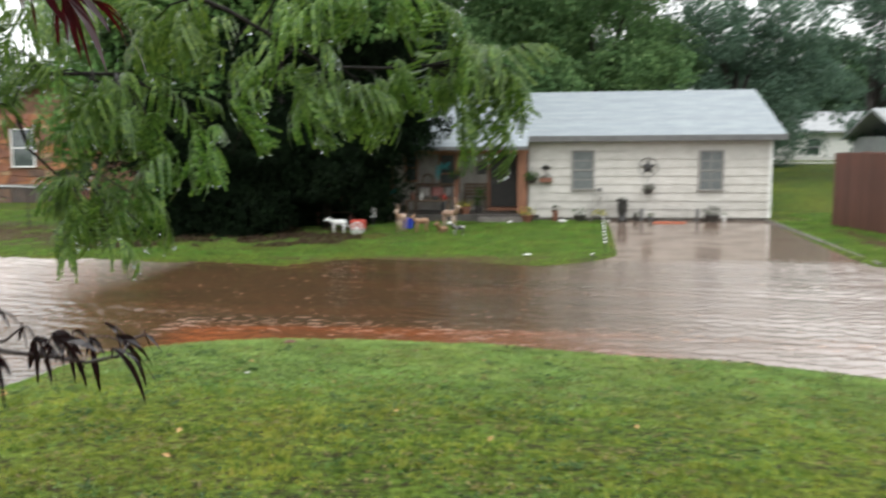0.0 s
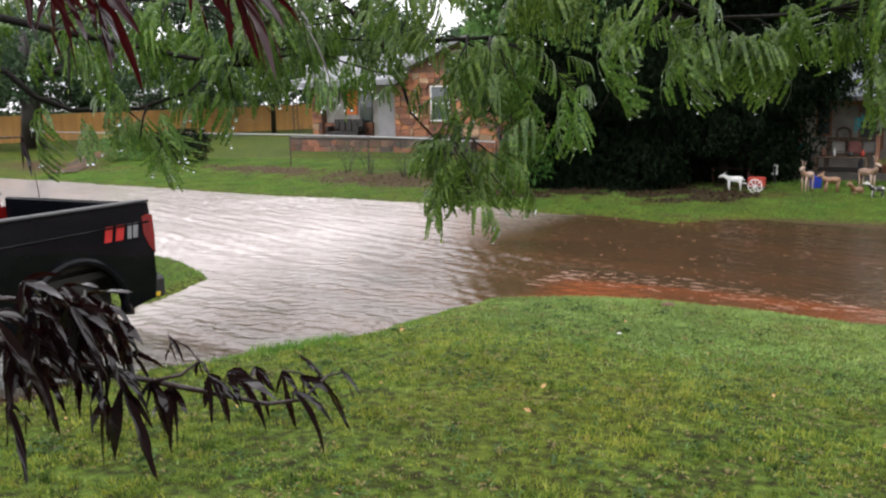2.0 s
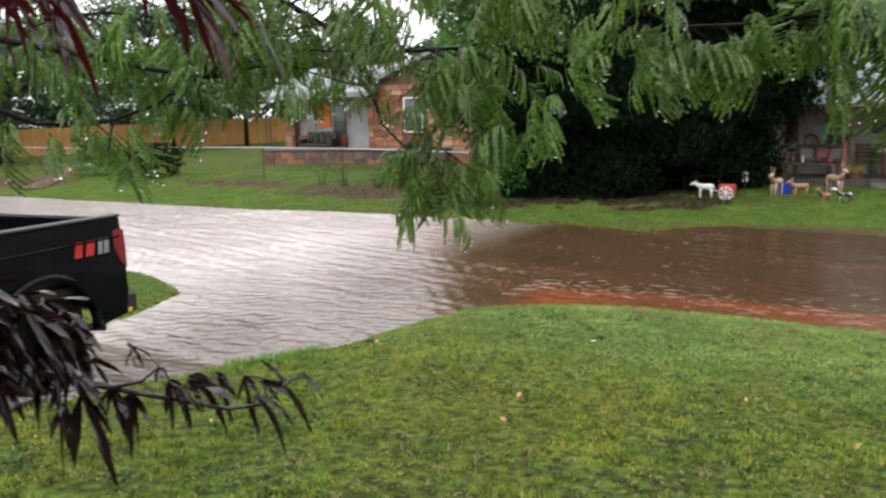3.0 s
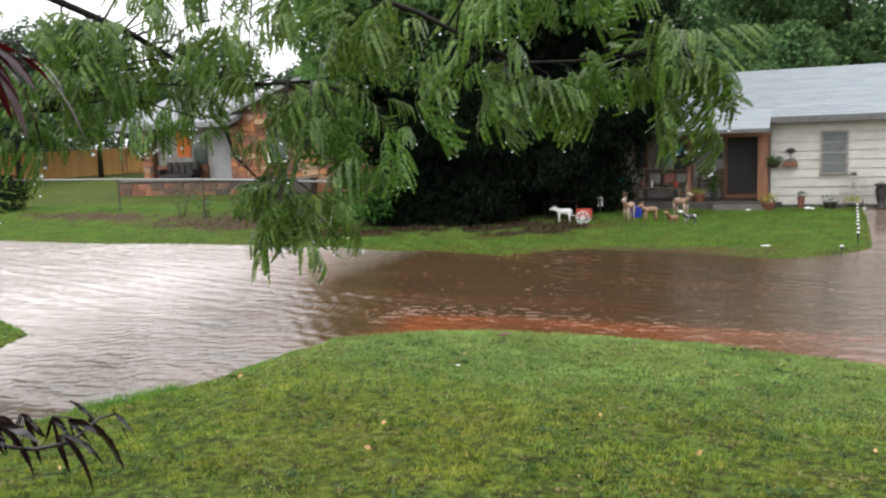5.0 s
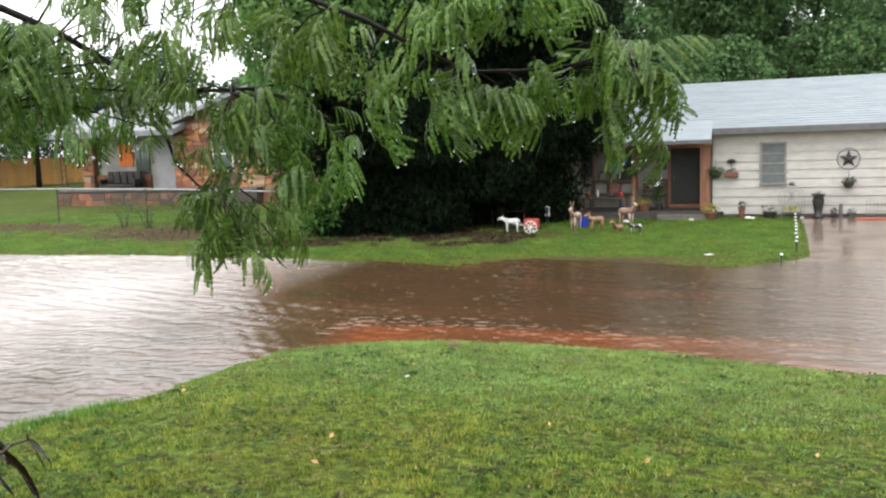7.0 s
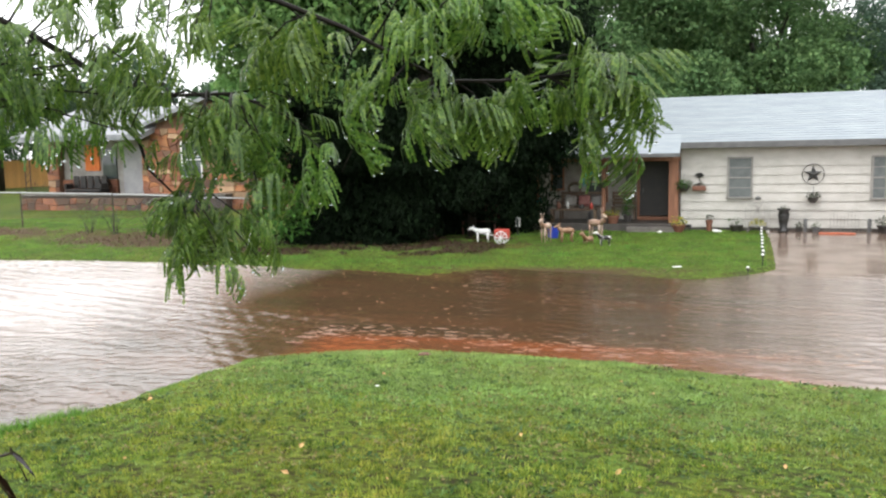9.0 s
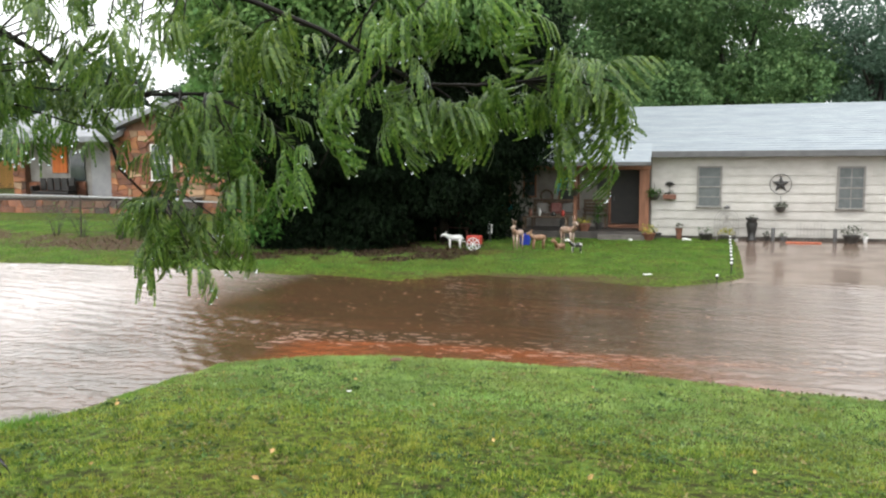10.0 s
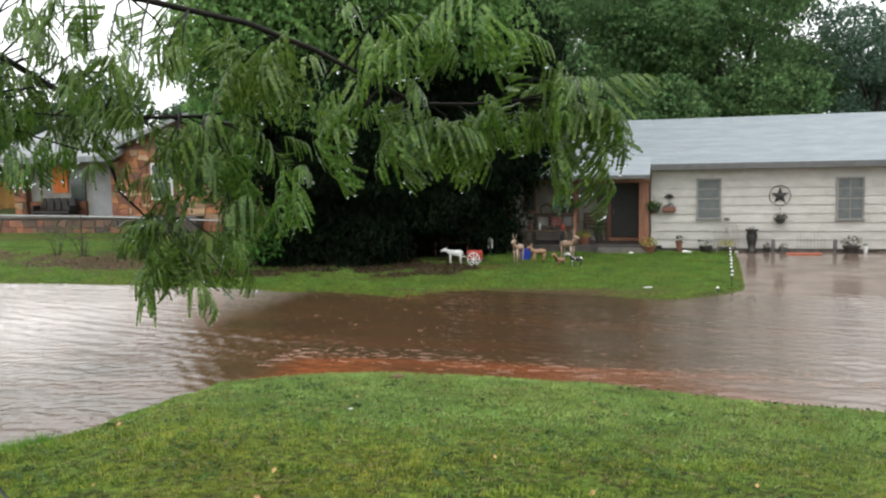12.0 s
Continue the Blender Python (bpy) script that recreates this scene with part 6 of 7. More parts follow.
M_FARROOF = mat("grey_far_roof", (0.36, 0.37, 0.38), (0.28, 0.29, 0.3), 3, 0.6, bump=0.3)


def far_house(u, s, w, d, eave, ridge, wall_m, label, z=0.0):
    h = thing("distant_house", label, "house", square(u, s, z))
    B = lambda: bmesh.new()
    part("wall", box(B(), (-w / 2, 0, -0.5), (w / 2, d, eave)), wall_m, h)
    gable_roof("roof", h, M_FARROOF, -w / 2 - 0.4, w / 2 + 0.4, -0.5, d + 0.5, eave, ridge, d / 2, 0.15)
    for k in range(3):
        x = -w / 2 + w * (k + 0.5) / 3
        window(h, x - 0.45, x + 0.45, 1.0, 2.2, -0.03, M_WHITE, M_GLASS, rows=1)
    return h


far_house(-46.0, 56.0, 12, 7, 3.6, 5.4, M_PINK, "pale pink house behind the yellow fence", 0.9)
far_house(-66.0, 50.0, 12, 8, 3.2, 4.8, M_WHITE, "pale house among far trees", 0.8)
far_house(19.5, 40.5, 7, 7, 2.5, 3.9, M_FARROOF, "grey outbuilding behind the brown fence", 0.3)
far_house(20, 68, 16, 8, 2.8, 4.4, M_WHITE, "pale house across the far yard", 0.6)

# ---------------------------------------------------------------- things along the white house's front
M_TERRA = mat("terracotta", (0.19, 0.078, 0.046), (0.14, 0.058, 0.037), 10, 0.6, bump=0.3)
M_BLACK = mat("black_metal", (0.012, 0.012, 0.012), (0.03, 0.028, 0.026), 15, 0.4, bump=0.2)
M_POT = mat("dark_pot", (0.05, 0.045, 0.04), (0.03, 0.028, 0.026), 8, 0.4, bump=0.2)
M_FLOWERY = leafy("yellow_flowers", [(0.05, 0.14, 0.02), (0.5, 0.42, 0.03), (0.1, 0.2, 0.03), (0.65, 0.5, 0.04)], 0.5, 0.2)
M_FLOWERW = leafy("white_flowers", [(0.03, 0.08, 0.02), (0.6, 0.58, 0.55), (0.04, 0.1, 0.02), (0.05, 0.12, 0.03)], 0.5, 0.2)
M_FLOWERP = leafy("pink_flowers", [(0.03, 0.09, 0.02), (0.5, 0.18, 0.2), (0.04, 0.1, 0.02), (0.06, 0.14, 0.03)], 0.5, 0.2)
M_DARKPLANT = leafy("dark_plant", [(0.015, 0.03, 0.012), (0.03, 0.05, 0.02), (0.06, 0.05, 0.03)], 0.5, 0.2)
M_TEAL = mat("teal_enamel", (0.03, 0.36, 0.38), (0.02, 0.27, 0.3), 8, 0.35, bump=0.1)
M_BLUE = mat("blue_plastic", (0.02, 0.05, 0.4), (0.02, 0.04, 0.3), 8, 0.35, bump=0.1)
M_TAN = mat("tan_painted_resin", (0.20, 0.10, 0.05), (0.30, 0.19, 0.12), 6, 0.5, bump=0.2)
M_PALEDEER = mat("pale_painted_resin", (0.46, 0.36, 0.29), (0.30, 0.17, 0.11), 5, 0.5, bump=0.2)
M_REDWOOD = mat("dark_red_paint", (0.10, 0.025, 0.02), (0.07, 0.02, 0.016), 5, 0.5, bump=0.2)
M_CARTRED = mat("red_paint", (0.42, 0.05, 0.03), (0.34, 0.04, 0.03), 6, 0.5, bump=0.1)
M_HOSE = mat("orange_plastic", (0.50, 0.13, 0.06), (0.40, 0.10, 0.05), 8, 0.5, bump=0.1)
M_PLANK = mat("grey_brown_wood", (0.17, 0.115, 0.075), (0.11, 0.075, 0.05), 6, 0.6, bump=0.4, stretch=(4, 1, 1))


def front(u, v, z=None, turn=0.0):
    p = RIGHT * (HU + u) + AHEAD * (HS + v)
    if z is None:
        s = HS + v
        on_pad = pad_left(p.y) < p.x < 8.6 + 0.11 * (p.y - 16.6)
        z = float(pad_z(s)) if on_pad else float(ground_z(p.x, p.y))
    return pose(p.x, p.y, z, 0, 0, STREET + turn)


def foliage(name, parent, centre, size, n, leaf, material, seed, label="", droop=0.2):
    rng = np.random.default_rng(seed)
    d = rng.normal(size=(n, 3))
    d /= np.linalg.norm(d, axis=1, keepdims=True)
    p = np.array(centre) + d * (rng.random(n) ** 0.4)[:, None] * np.array(size)
    v, f = scatter(LEAF_V, LEAF_F, p, rotations(rng, n, droop), leaf * rng.uniform(0.6, 1.3, n))
    ob = new(name, mesh_of(name, v, f, material))
    ob.parent = parent
    return tagged(ob, label, kind="stuff")


def potted(label, m, r, h, pot_m, plant_m, spread, rise, n, seed, leaf=0.06, name="potted_plant"):
    t = thing(name, label, "plant pot", m)
    part("pot", lathe(bmesh.new(), [(r * 0.7, 0), (r * 0.95, h * 0.8), (r * 1.08, h * 0.82), (r * 1.08, h), (r * 0.9, h), (r * 0.85, h * 0.9)], 14), pot_m, t, smooth=False)
    foliage("plant", t, (0, 0, h + rise * 0.45), (spread, spread, rise * 0.6), n, leaf, plant_m, seed)
    return t


potted("wide terracotta pot of yellow flowers by the porch step", front(-1.75, -0.75), 0.2, 0.22, M_TERRA, M_FLOWERY, 0.3, 0.3, 160, 1)
potted("slim terracotta vase with a dry reddish plant", front(-0.86, -0.35), 0.1, 0.34, M_TERRA, M_DARKPLANT, 0.12, 0.2, 50, 2)
potted("dark pot of white flowers against the siding", front(-0.08, -0.42), 0.2, 0.2, M_POT, M_FLOWERW, 0.27, 0.25, 150, 3)
potted("small dark pot with a low plant", front(1.67, -0.32), 0.09, 0.14, M_POT, M_DARKPLANT, 0.13, 0.16, 60, 4)
potted("small grey pot with a white-flecked plant", front(2.14, -0.36), 0.12, 0.15, M_TRIM, M_FLOWERW, 0.15, 0.15, 60, 5)
potted("round dark planter with a bushy plant", front(3.98, -0.45), 0.24, 0.22, M_POT, M_DARKPLANT, 0.32, 0.3, 200, 6)
potted("terracotta pot with green leaves on the porch edge", front(-3.75, -0.40, 0.33), 0.2, 0.24, M_TERRA, M_FLOWERY, 0.28, 0.22, 130, 7)
potted("tall leafy green pot plant beside the door", front(-3.35, 0.2, 0.33), 0.13, 0.22, M_POT, M_SHRUB, 0.2, 0.62, 160, 8, 0.09)
potted("white ceramic pot with a few flowers", front(4.36, -0.42), 0.07, 0.2, M_WHITE, M_FLOWERW, 0.06, 0.1, 20, 9)


def urn():
    t = thing("garden_urn", "tall black garden urn with a flared rim", "urn", front(1.24, -0.42))
    part("body", lathe(bmesh.new(), [(0.15, 0), (0.16, 0.05), (0.10, 0.10), (0.13, 0.3), (0.17, 0.52), (0.13, 0.62), (0.20, 0.68), (0.18, 0.70), (0.10, 0.66)], 16), M_BLACK, t, smooth=True)
    foliage("plant", t, (0, 0, 0.72), (0.16, 0.16, 0.08), 60, 0.05, M_DARKPLANT, 14)


urn()


def wall_star():
    t = thing("wall_star", "black metal star in a ring on white siding", "wall decoration", front(2.05, -0.06, 1.80))
    bm = bmesh.new()
    n = 36
    tube(bm, [(0.30 * math.cos(2 * math.pi * k / n), -0.01, 0.30 * math.sin(2 * math.pi * k / n)) for k in range(n + 1)], 0.011, 6)
    part("ring", bm, M_BLACK, t, smooth=True)
    bm = bmesh.new()
    rim = []
    for k in range(10):
        a = math.pi / 2 + k * math.pi / 5
        r = 0.27 if k % 2 == 0 else 0.11
        rim.append(bm.verts.new((r * math.cos(a), 0.0, r * math.sin(a))))
    tip, back = bm.verts.new((0, -0.05, 0)), bm.verts.new((0, 0.005, 0))
    for k in range(10):
        bm.faces.new((rim[k], rim[(k + 1) % 10], tip))
        bm.faces.new((rim[(k + 1) % 10], rim[k], back))
    part("star", bm, M_BLACK, t)


wall_star()


def wall_basket(label, u, z, plant_m, seed, basket_m, hook=0.35, size=0.16, n=120):
    t = thing("wall_basket", label, "hanging planter", front(u, -0.20, z))
    part("basket", lathe(bmesh.new(), [(size * 0.45, -size), (size * 0.85, -size * 0.5), (size, 0), (size * 0.9, 0), (size * 0.75, -size * 0.4)], 14), basket_m, t)
    part("hanger", tube(bmesh.new(), [(0, 0.16, hook), (0, 0.0, hook + 0.03), (0, 0, 0.02)], 0.007, 5), M_BLACK, t)
    foliage("plant", t, (0, 0, 0.05), (size * 1.4, size * 1.2, size * 0.9), n, 0.06, plant_m, seed, droop=0.5)
    return t


wall_basket("hanging basket overflowing with green leaves on white siding", -1.62, 1.5, M_SHRUB, 21, M_POT, 0.3, 0.19, 240)
wall_basket("dark hanging planter below the metal star", 2.05, 1.12, M_DARKPLANT, 22, M_POT, 0.3, 0.16, 130)


def porch_basket():
    t = thing("hanging_basket", "hanging plant basket below the porch beam", "hanging planter", front(-4.07, -0.36, 1.6))
    part("basket", lathe(bmesh.new(), [(0.08, -0.16), (0.15, -0.06), (0.17, 0), (0.15, 0), (0.1, -0.05)], 14), M_POT, t)
    part("hanger", tube(bmesh.new(), [(0, 0.0, 0.0), (0, 0.0, 0.72), (0, 0.16, 0.74)], 0.006, 5), M_BLACK, t)
    foliage("plant", t, (0, 0, 0.02), (0.26, 0.24, 0.16), 170, 0.06, M_SHRUB, 23, droop=0.6)


porch_basket()


def wall_planter():
    t = thing("wall_planter", "terracotta wall box with a black metal silhouette", "wall planter", front(-1.17, -0.16, 1.40))
    part("box", box(bmesh.new(), (-0.20, -0.10, -0.07), (0.20, 0.11, 0.08), 0.02), M_TERRA, t)
    bm = bmesh.new()
    tube(bm, [(0, 0.09, 0.08), (0, 0.09, 0.35)], 0.012, 6)
    for k in range(5):
        a = radians(20 + 35 * k)
        tube(bm, [(0, 0.09, 0.36), (0.09 * math.cos(a), 0.08, 0.36 + 0.09 * math.sin(a)), (0.16 * math.cos(a), 0.07, 0.37 + 0.12 * math.sin(a))], [0.03, 0.04, 0.012], 6)
    part("silhouette", bm, M_BLACK, t, "black metal cut-out")
    foliage("plant", t, (0, 0.0, 0.13), (0.17, 0.08, 0.07), 60, 0.05, M_DARKPLANT, 25)


wall_planter()


def wire_stand():
    t = thing("wire_plant_stand", "pale grey wire plant stand with an arched back", "plant stand", front(0.52, -0.5))
    for r, z0 in ((0.34, 0.62), (0.27, 0.62), (0.2, 0.64)):
        part("arch", tube(bmesh.new(), [(-r, 0.1, 0.05)] + [(r * math.cos(a), 0.1, z0 + r * math.sin(a)) for a in np.linspace(math.pi, 0, 13)] + [(r, 0.1, 0.05)], 0.009, 5), M_FRAME, t)
    for k in range(7):
        x = -0.27 + 0.09 * k
        part("wire", tube(bmesh.new(), [(x, 0.1, 0.3), (-x * 0.4, 0.1, 0.8)], 0.006, 4), M_FRAME, t)
    part("finial", lathe(bmesh.new(), [(0.01, 0), (0.09, 0.03), (0.1, 0.07), (0.02, 0.12)], 12, (0, 0.1, 0.95)), M_TRIM, t)
    for x, y in ((-0.28, -0.16), (0.28, -0.16), (-0.28, 0.1), (0.28, 0.1)):
        part("leg", tube(bmesh.new(), [(x, y, 0.0), (x * 0.9, y, 0.3)], 0.010, 5), M_FRAME, t)
    part("tray", box(bmesh.new(), (-0.27, -0.18, 0.16), (0.27, 0.09, 0.18), 0.005), M_POT, t)
    foliage("plant", t, (0, -0.04, 0.30), (0.26, 0.15, 0.13), 170, 0.06, M_FLOWERY, 27)


wire_stand()


def trellis():
    t = thing("garden_trellis", "low rusty pale wire trellis leaning on the siding", "trellis", front(2.93, -0.12))
    for k in range(9):
        x = -0.38 + 0.095 * k
        part("wire", tube(bmesh.new(), [(x, 0, 0), (x, 0.03, 0.5 + 0.06 * math.sin(k * 1.3))], 0.006, 4), M_FRAME, t)
    for z in (0.15, 0.36):
        part("cross_wire", tube(bmesh.new(), [(-0.4, 0.01, z), (0.4, 0.01, z)], 0.006, 4), M_FRAME, t)


trellis()
for u in (1.85, 3.56):
    ob = part("bollard", lathe(bmesh.new(), [(0.055, -0.05), (0.055, 0.36), (0.045, 0.39), (0.02, 0.4)], 12), M_TRIM, None, at=front(u, -0.34))
    tagged(ob, "short grey pipe bollard in front of the siding", "bollard", "bollards by the house")
ob = part("plank", box(box(bmesh.new(), (-0.48, -0.07, 0), (0.48, 0.06, 0.04), 0.008), (-0.42, 0.07, 0.0), (0.3, 0.13, 0.035), 0.008), M_HOSE, None, at=front(2.64, -0.85))
tagged(ob, "bright orange plastic edging lying on the wet pad", "edging")
for k, (u, v, r) in enumerate(((-0.68, -0.62, 0.07), (-0.56, -0.66, 0.05), (-2.28, -1.05, 0.06), (0.8, -0.55, 0.05))):
    ob = part("rock", blob(bmesh.new(), (0, 0, r * 0.5), (r * 1.4, r, r * 0.7)), M_WHITE, None, at=front(u, v, turn=20 * k))
    tagged(ob, "small white garden rock at the bed's edge", "rock", "white rocks")


def statue(label, m, pts, name="animal_statue", material=None):
    """A plain one-mesh figure: body, neck, head and legs as one skin."""
    bm = bmesh.new()
    L, H = pts["length"], pts["height"]
    leg, r = H * pts.get("leg", 0.5), L * 0.23
    tube(bm, [(-L / 2, 0, leg + r * 1.1), (-L / 4, 0, leg + r * 1.1), (L / 4, 0, leg + r * 1.1), (L / 2, 0, leg + r * 1.4)], [r * 0.7, r, r * 0.85, r * 0.75], 10)
    hx = L / 2 + pts.get("reach", 0.12)
    tube(bm, [(L / 2 - r * 0.5, 0, leg + r), (L / 2 + 0.05, 0, (leg + H) / 2 + r * 0.4), (hx, 0, H - r * 0.6)], [r * 0.8, r * 0.6, r * 0.5], 8)
    tube(bm, [(hx - r * 0.4, 0, H - r * 0.5), (hx + r * 0.6, 0, H - r * 0.7), (hx + r * 1.4, 0, H - r * 1.1)], [r * 0.5, r * 0.45, r * 0.25], 8)
    for x in (-L / 2 + r * 0.5, L / 2 - r * 0.5):
        for y in (-r * 0.55, r * 0.55):
            tube(bm, [(x, y, leg + r * 0.7), (x + 0.01, y, leg * 0.5), (x, y, 0)], [r * 0.36, r * 0.2, r * 0.18], 6)
    for y in (-1, 1):
        tube(bm, [(hx - r * 0.3, y * r * 0.2, H - r * 0.3), (hx - r * 0.5, y * r * 0.6, H + r * pts.get("ears", 0.4))], [r * 0.16, r * 0.05], 5)
    tube(bm, [(-L / 2, 0, leg + r * 1.3), (-L / 2 - r * 0.6, 0, leg + r * 0.5)], [r * 0.2, r * 0.08], 5)
    ob = part(name, bm, material, None, smooth=True, at=m)
    return tagged(ob, label, "statue", "lawn ornaments")


def on_lawn(x, y, turn):
    return pose(x, y, float(ground_z(x, y)), 0, 0, turn)


statue("white painted horse ornament on the lawn", on_lawn(-3.40, 23.4, 176), dict(length=0.38, height=0.44, leg=0.48), material=M_WHITE)
statue("tall pale brown deer ornament looking sideways", on_lawn(-1.62, 23.4, 244), dict(length=0.40, height=0.70, leg=0.5, ears=1.5, reach=0.05), material=M_PALEDEER)
statue("small tan deer ornament beside the tall one", on_lawn(-1.05, 23.4, 205), dict(length=0.38, height=0.52, leg=0.45, ears=0.8, reach=0.06), material=M_TAN)
statue("brown deer ornament with pale antlers", on_lawn(-0.28, 24.6, 320), dict(length=0.46, height=0.72, leg=0.45, ears=1.7, reach=0.05), material=M_PALEDEER)
statue("crouching tan fawn ornament", on_lawn(-0.45, 23.0, 235), dict(length=0.34, height=0.36, leg=0.15, ears=0.8), material=M_TAN)
statue("small black and white animal ornament", on_lawn(0.0, 22.6, 200), dict(length=0.28, height=0.40, leg=0.35, ears=1.2), material=mat("black_white_resin", (0.02, 0.02, 0.02), (0.6, 0.58, 0.55), 7, 0.5, contrast=(0.45, 0.55)))
statue("small black animal ornament by the siding", front(-1.48, -0.5, turn=180), dict(length=0.2, height=0.42, leg=0.3, ears=1.0), material=M_BLACK)


M_PINKWOOD = mat("faded_pink_paint", (0.42, 0.20, 0.17), (0.30, 0.10, 0.09), 12, 0.6, bump=0.2)


def cart():
    t = thing("garden_cart", "small red and white garden cart with spoked wheels", "garden cart", on_lawn(-2.82, 23.1, -4))
    part("tub", box(bmesh.new(), (-0.20, -0.16, 0.14), (0.20, 0.16, 0.40), 0.03), M_CARTRED, t)
    for y in (-0.19, 0.19):
        w = part("wheel", tube(bmesh.new(), [(0.17 * math.cos(a), y, 0.18 + 0.17 * math.sin(a)) for a in np.linspace(0, 2 * math.pi, 25)], 0.013, 6), M_WHITE, t)
        for k in range(4):
            a = k * math.pi / 4
            part("spoke", tube(bmesh.new(), [(0.16 * math.cos(a), y, 0.18 + 0.16 * math.sin(a)), (-0.16 * math.cos(a), y, 0.18 - 0.16 * math.sin(a))], 0.012, 5), M_WHITE, w)
    part("shaft", tube(bmesh.new(), [(-0.24, 0, 0.22), (-0.5, 0, 0.26)], 0.013, 5), M_WHITE, t)


cart()


def lantern():
    t = thing("garden_lantern", "white garden lantern standing at the tree's edge", "lantern", on_lawn(-2.62, 25.4, 0))
    part("post", lathe(bmesh.new(), [(0.07, 0), (0.03, 0.04), (0.03, 0.25)], 10), M_BLACK, t)
    for x in (-0.055, 0.055):
        part("frame_bar", box(bmesh.new(), (x - 0.018, -0.05, 0.25), (x + 0.018, 0.05, 0.5), 0.004), M_WHITE, t)
    part("glass", box(bmesh.new(), (-0.034, -0.04, 0.252), (0.034, 0.04, 0.498)), M_GLASS, t)
    part("cap", lathe(bmesh.new(), [(0.1, 0.5), (0.06, 0.56), (0.01, 0.6)], 10), M_WHITE, t)


lantern()
tub = part("bucket", lathe(bmesh.new(), [(0.14, 0), (0.18, 0.3), (0.19, 0.31), (0.17, 0.31), (0.13, 0.03)], 16), M_BLUE, None, at=on_lawn(-1.5, 24.6, 0))
tagged(tub, "bright blue plastic bucket behind the deer ornaments", "bucket")


def stake_light():
    t = thing("stake_light", "small black stake light with a white cap", "garden light", on_lawn(4.35, 25.0, 0), "stake lights along the pad")
    part("stake", lathe(bmesh.new(), [(0.012, -0.05), (0.012, 0.18)], 8), M_BLACK, t)
    part("lamp", lathe(bmesh.new(), [(0.022, 0.18), (0.028, 0.22), (0.026, 0.23)], 10), M_BLACK, t)
    part("cap", lathe(bmesh.new(), [(0.032, 0.23), (0.03, 0.255), (0.008, 0.27)], 10), M_WHITE, t)
    return t


first = stake_light()
for x, y in ((4.20, 24.1), (4.06, 23.3), (3.94, 22.5), (3.82, 21.8), (3.70, 21.1), (3.58, 20.4), (3.46, 19.6), (3.33, 18.9), (2.85, 17.75)):
    copy_thing(first, on_lawn(x, y, 0))

# porch furniture


def bench(label, m, material, w=1.3, name="bench"):
    t = thing(name, label, "bench", m)
    for k in range(4):
        part("seat_slat", box(bmesh.new(), (-w / 2, -0.22 + 0.11 * k, 0.42), (w / 2, -0.13 + 0.11 * k, 0.445), 0.006), material, t)
    for k in range(4):
        part("back_slat", box(bmesh.new(), (-w / 2, 0.22 + 0.012 * k, 0.50 + 0.11 * k), (w / 2, 0.245 + 0.012 * k, 0.59 + 0.11 * k), 0.006), material, t)
    for x in (-w / 2 + 0.05, w / 2 - 0.05):
        part("front_leg", box(bmesh.new(), (x - 0.03, -0.22, 0), (x + 0.03, -0.16, 0.419), 0.006), material, t)
        part("back_leg", box(bmesh.new(), (x - 0.03, 0.262, 0), (x + 0.03, 0.32, 0.92), 0.006), material, t)
        part("armrest", box(bmesh.new(), (x - 0.04, -0.24, 0.62), (x + 0.04, 0.26, 0.65), 0.006), material, t)
    return t


bench("brown slatted bench against the porch wall", front(-4.9, 0.95, 0.33), M_PLANK, 1.5)
bench("brown slatted bench by the porch window", front(-3.55, 0.98, 0.33), M_PLANK, 0.8)
bench("dark red garden bench in the tree's shade", on_lawn(-3.75, 25.3, STREET), M_REDWOOD, 1.1)


def table():
    t = thing("porch_table", "low wooden table at the porch edge", "table", front(-5.0, -0.25, 0.33))
    part("top", box(bmesh.new(), (-0.75, -0.25, 0.40), (0.75, 0.25, 0.44), 0.01), M_PLANK, t)
    for x in (-0.68, 0.68):
        for y in (-0.2, 0.2):
            part("leg", box(bmesh.new(), (x - 0.03, y - 0.03, 0), (x + 0.03, y + 0.03, 0.398), 0.005), M_PLANK, t)


table()
for k, (u, v, z, r, h, m, lab) in enumerate(((-5.5, -0.25, 0.77, 0.07, 0.24, M_TERRA, "clay jar standing on the porch table"), (-5.2, -0.2, 0.77, 0.04, 0.24, M_WHITE, "white bottle standing on the porch table"), (-4.75, -0.25, 0.77, 0.09, 0.14, M_POT, "dark bowl on the porch table"),
                                              (-4.45, -0.2, 0.77, 0.06, 0.2, M_CARTRED, "red tin standing on the porch table"), (-5.9, 0.3, 0.33, 0.16, 0.55, M_POT, "dark barrel on the porch floor"), (-4.5, 0.3, 0.33, 0.13, 0.4, M_TRIM, "grey milk can on the porch floor"))):
    ob = part("jar", lathe(bmesh.new(), [(r * 0.8, 0), (r, h * 0.3), (r, h * 0.65), (r * 0.5, h * 0.85), (r * 0.6, h)], 12), m, None, at=front(u, v, z), smooth=True)
    tagged(ob, lab, "container", "porch clutter")


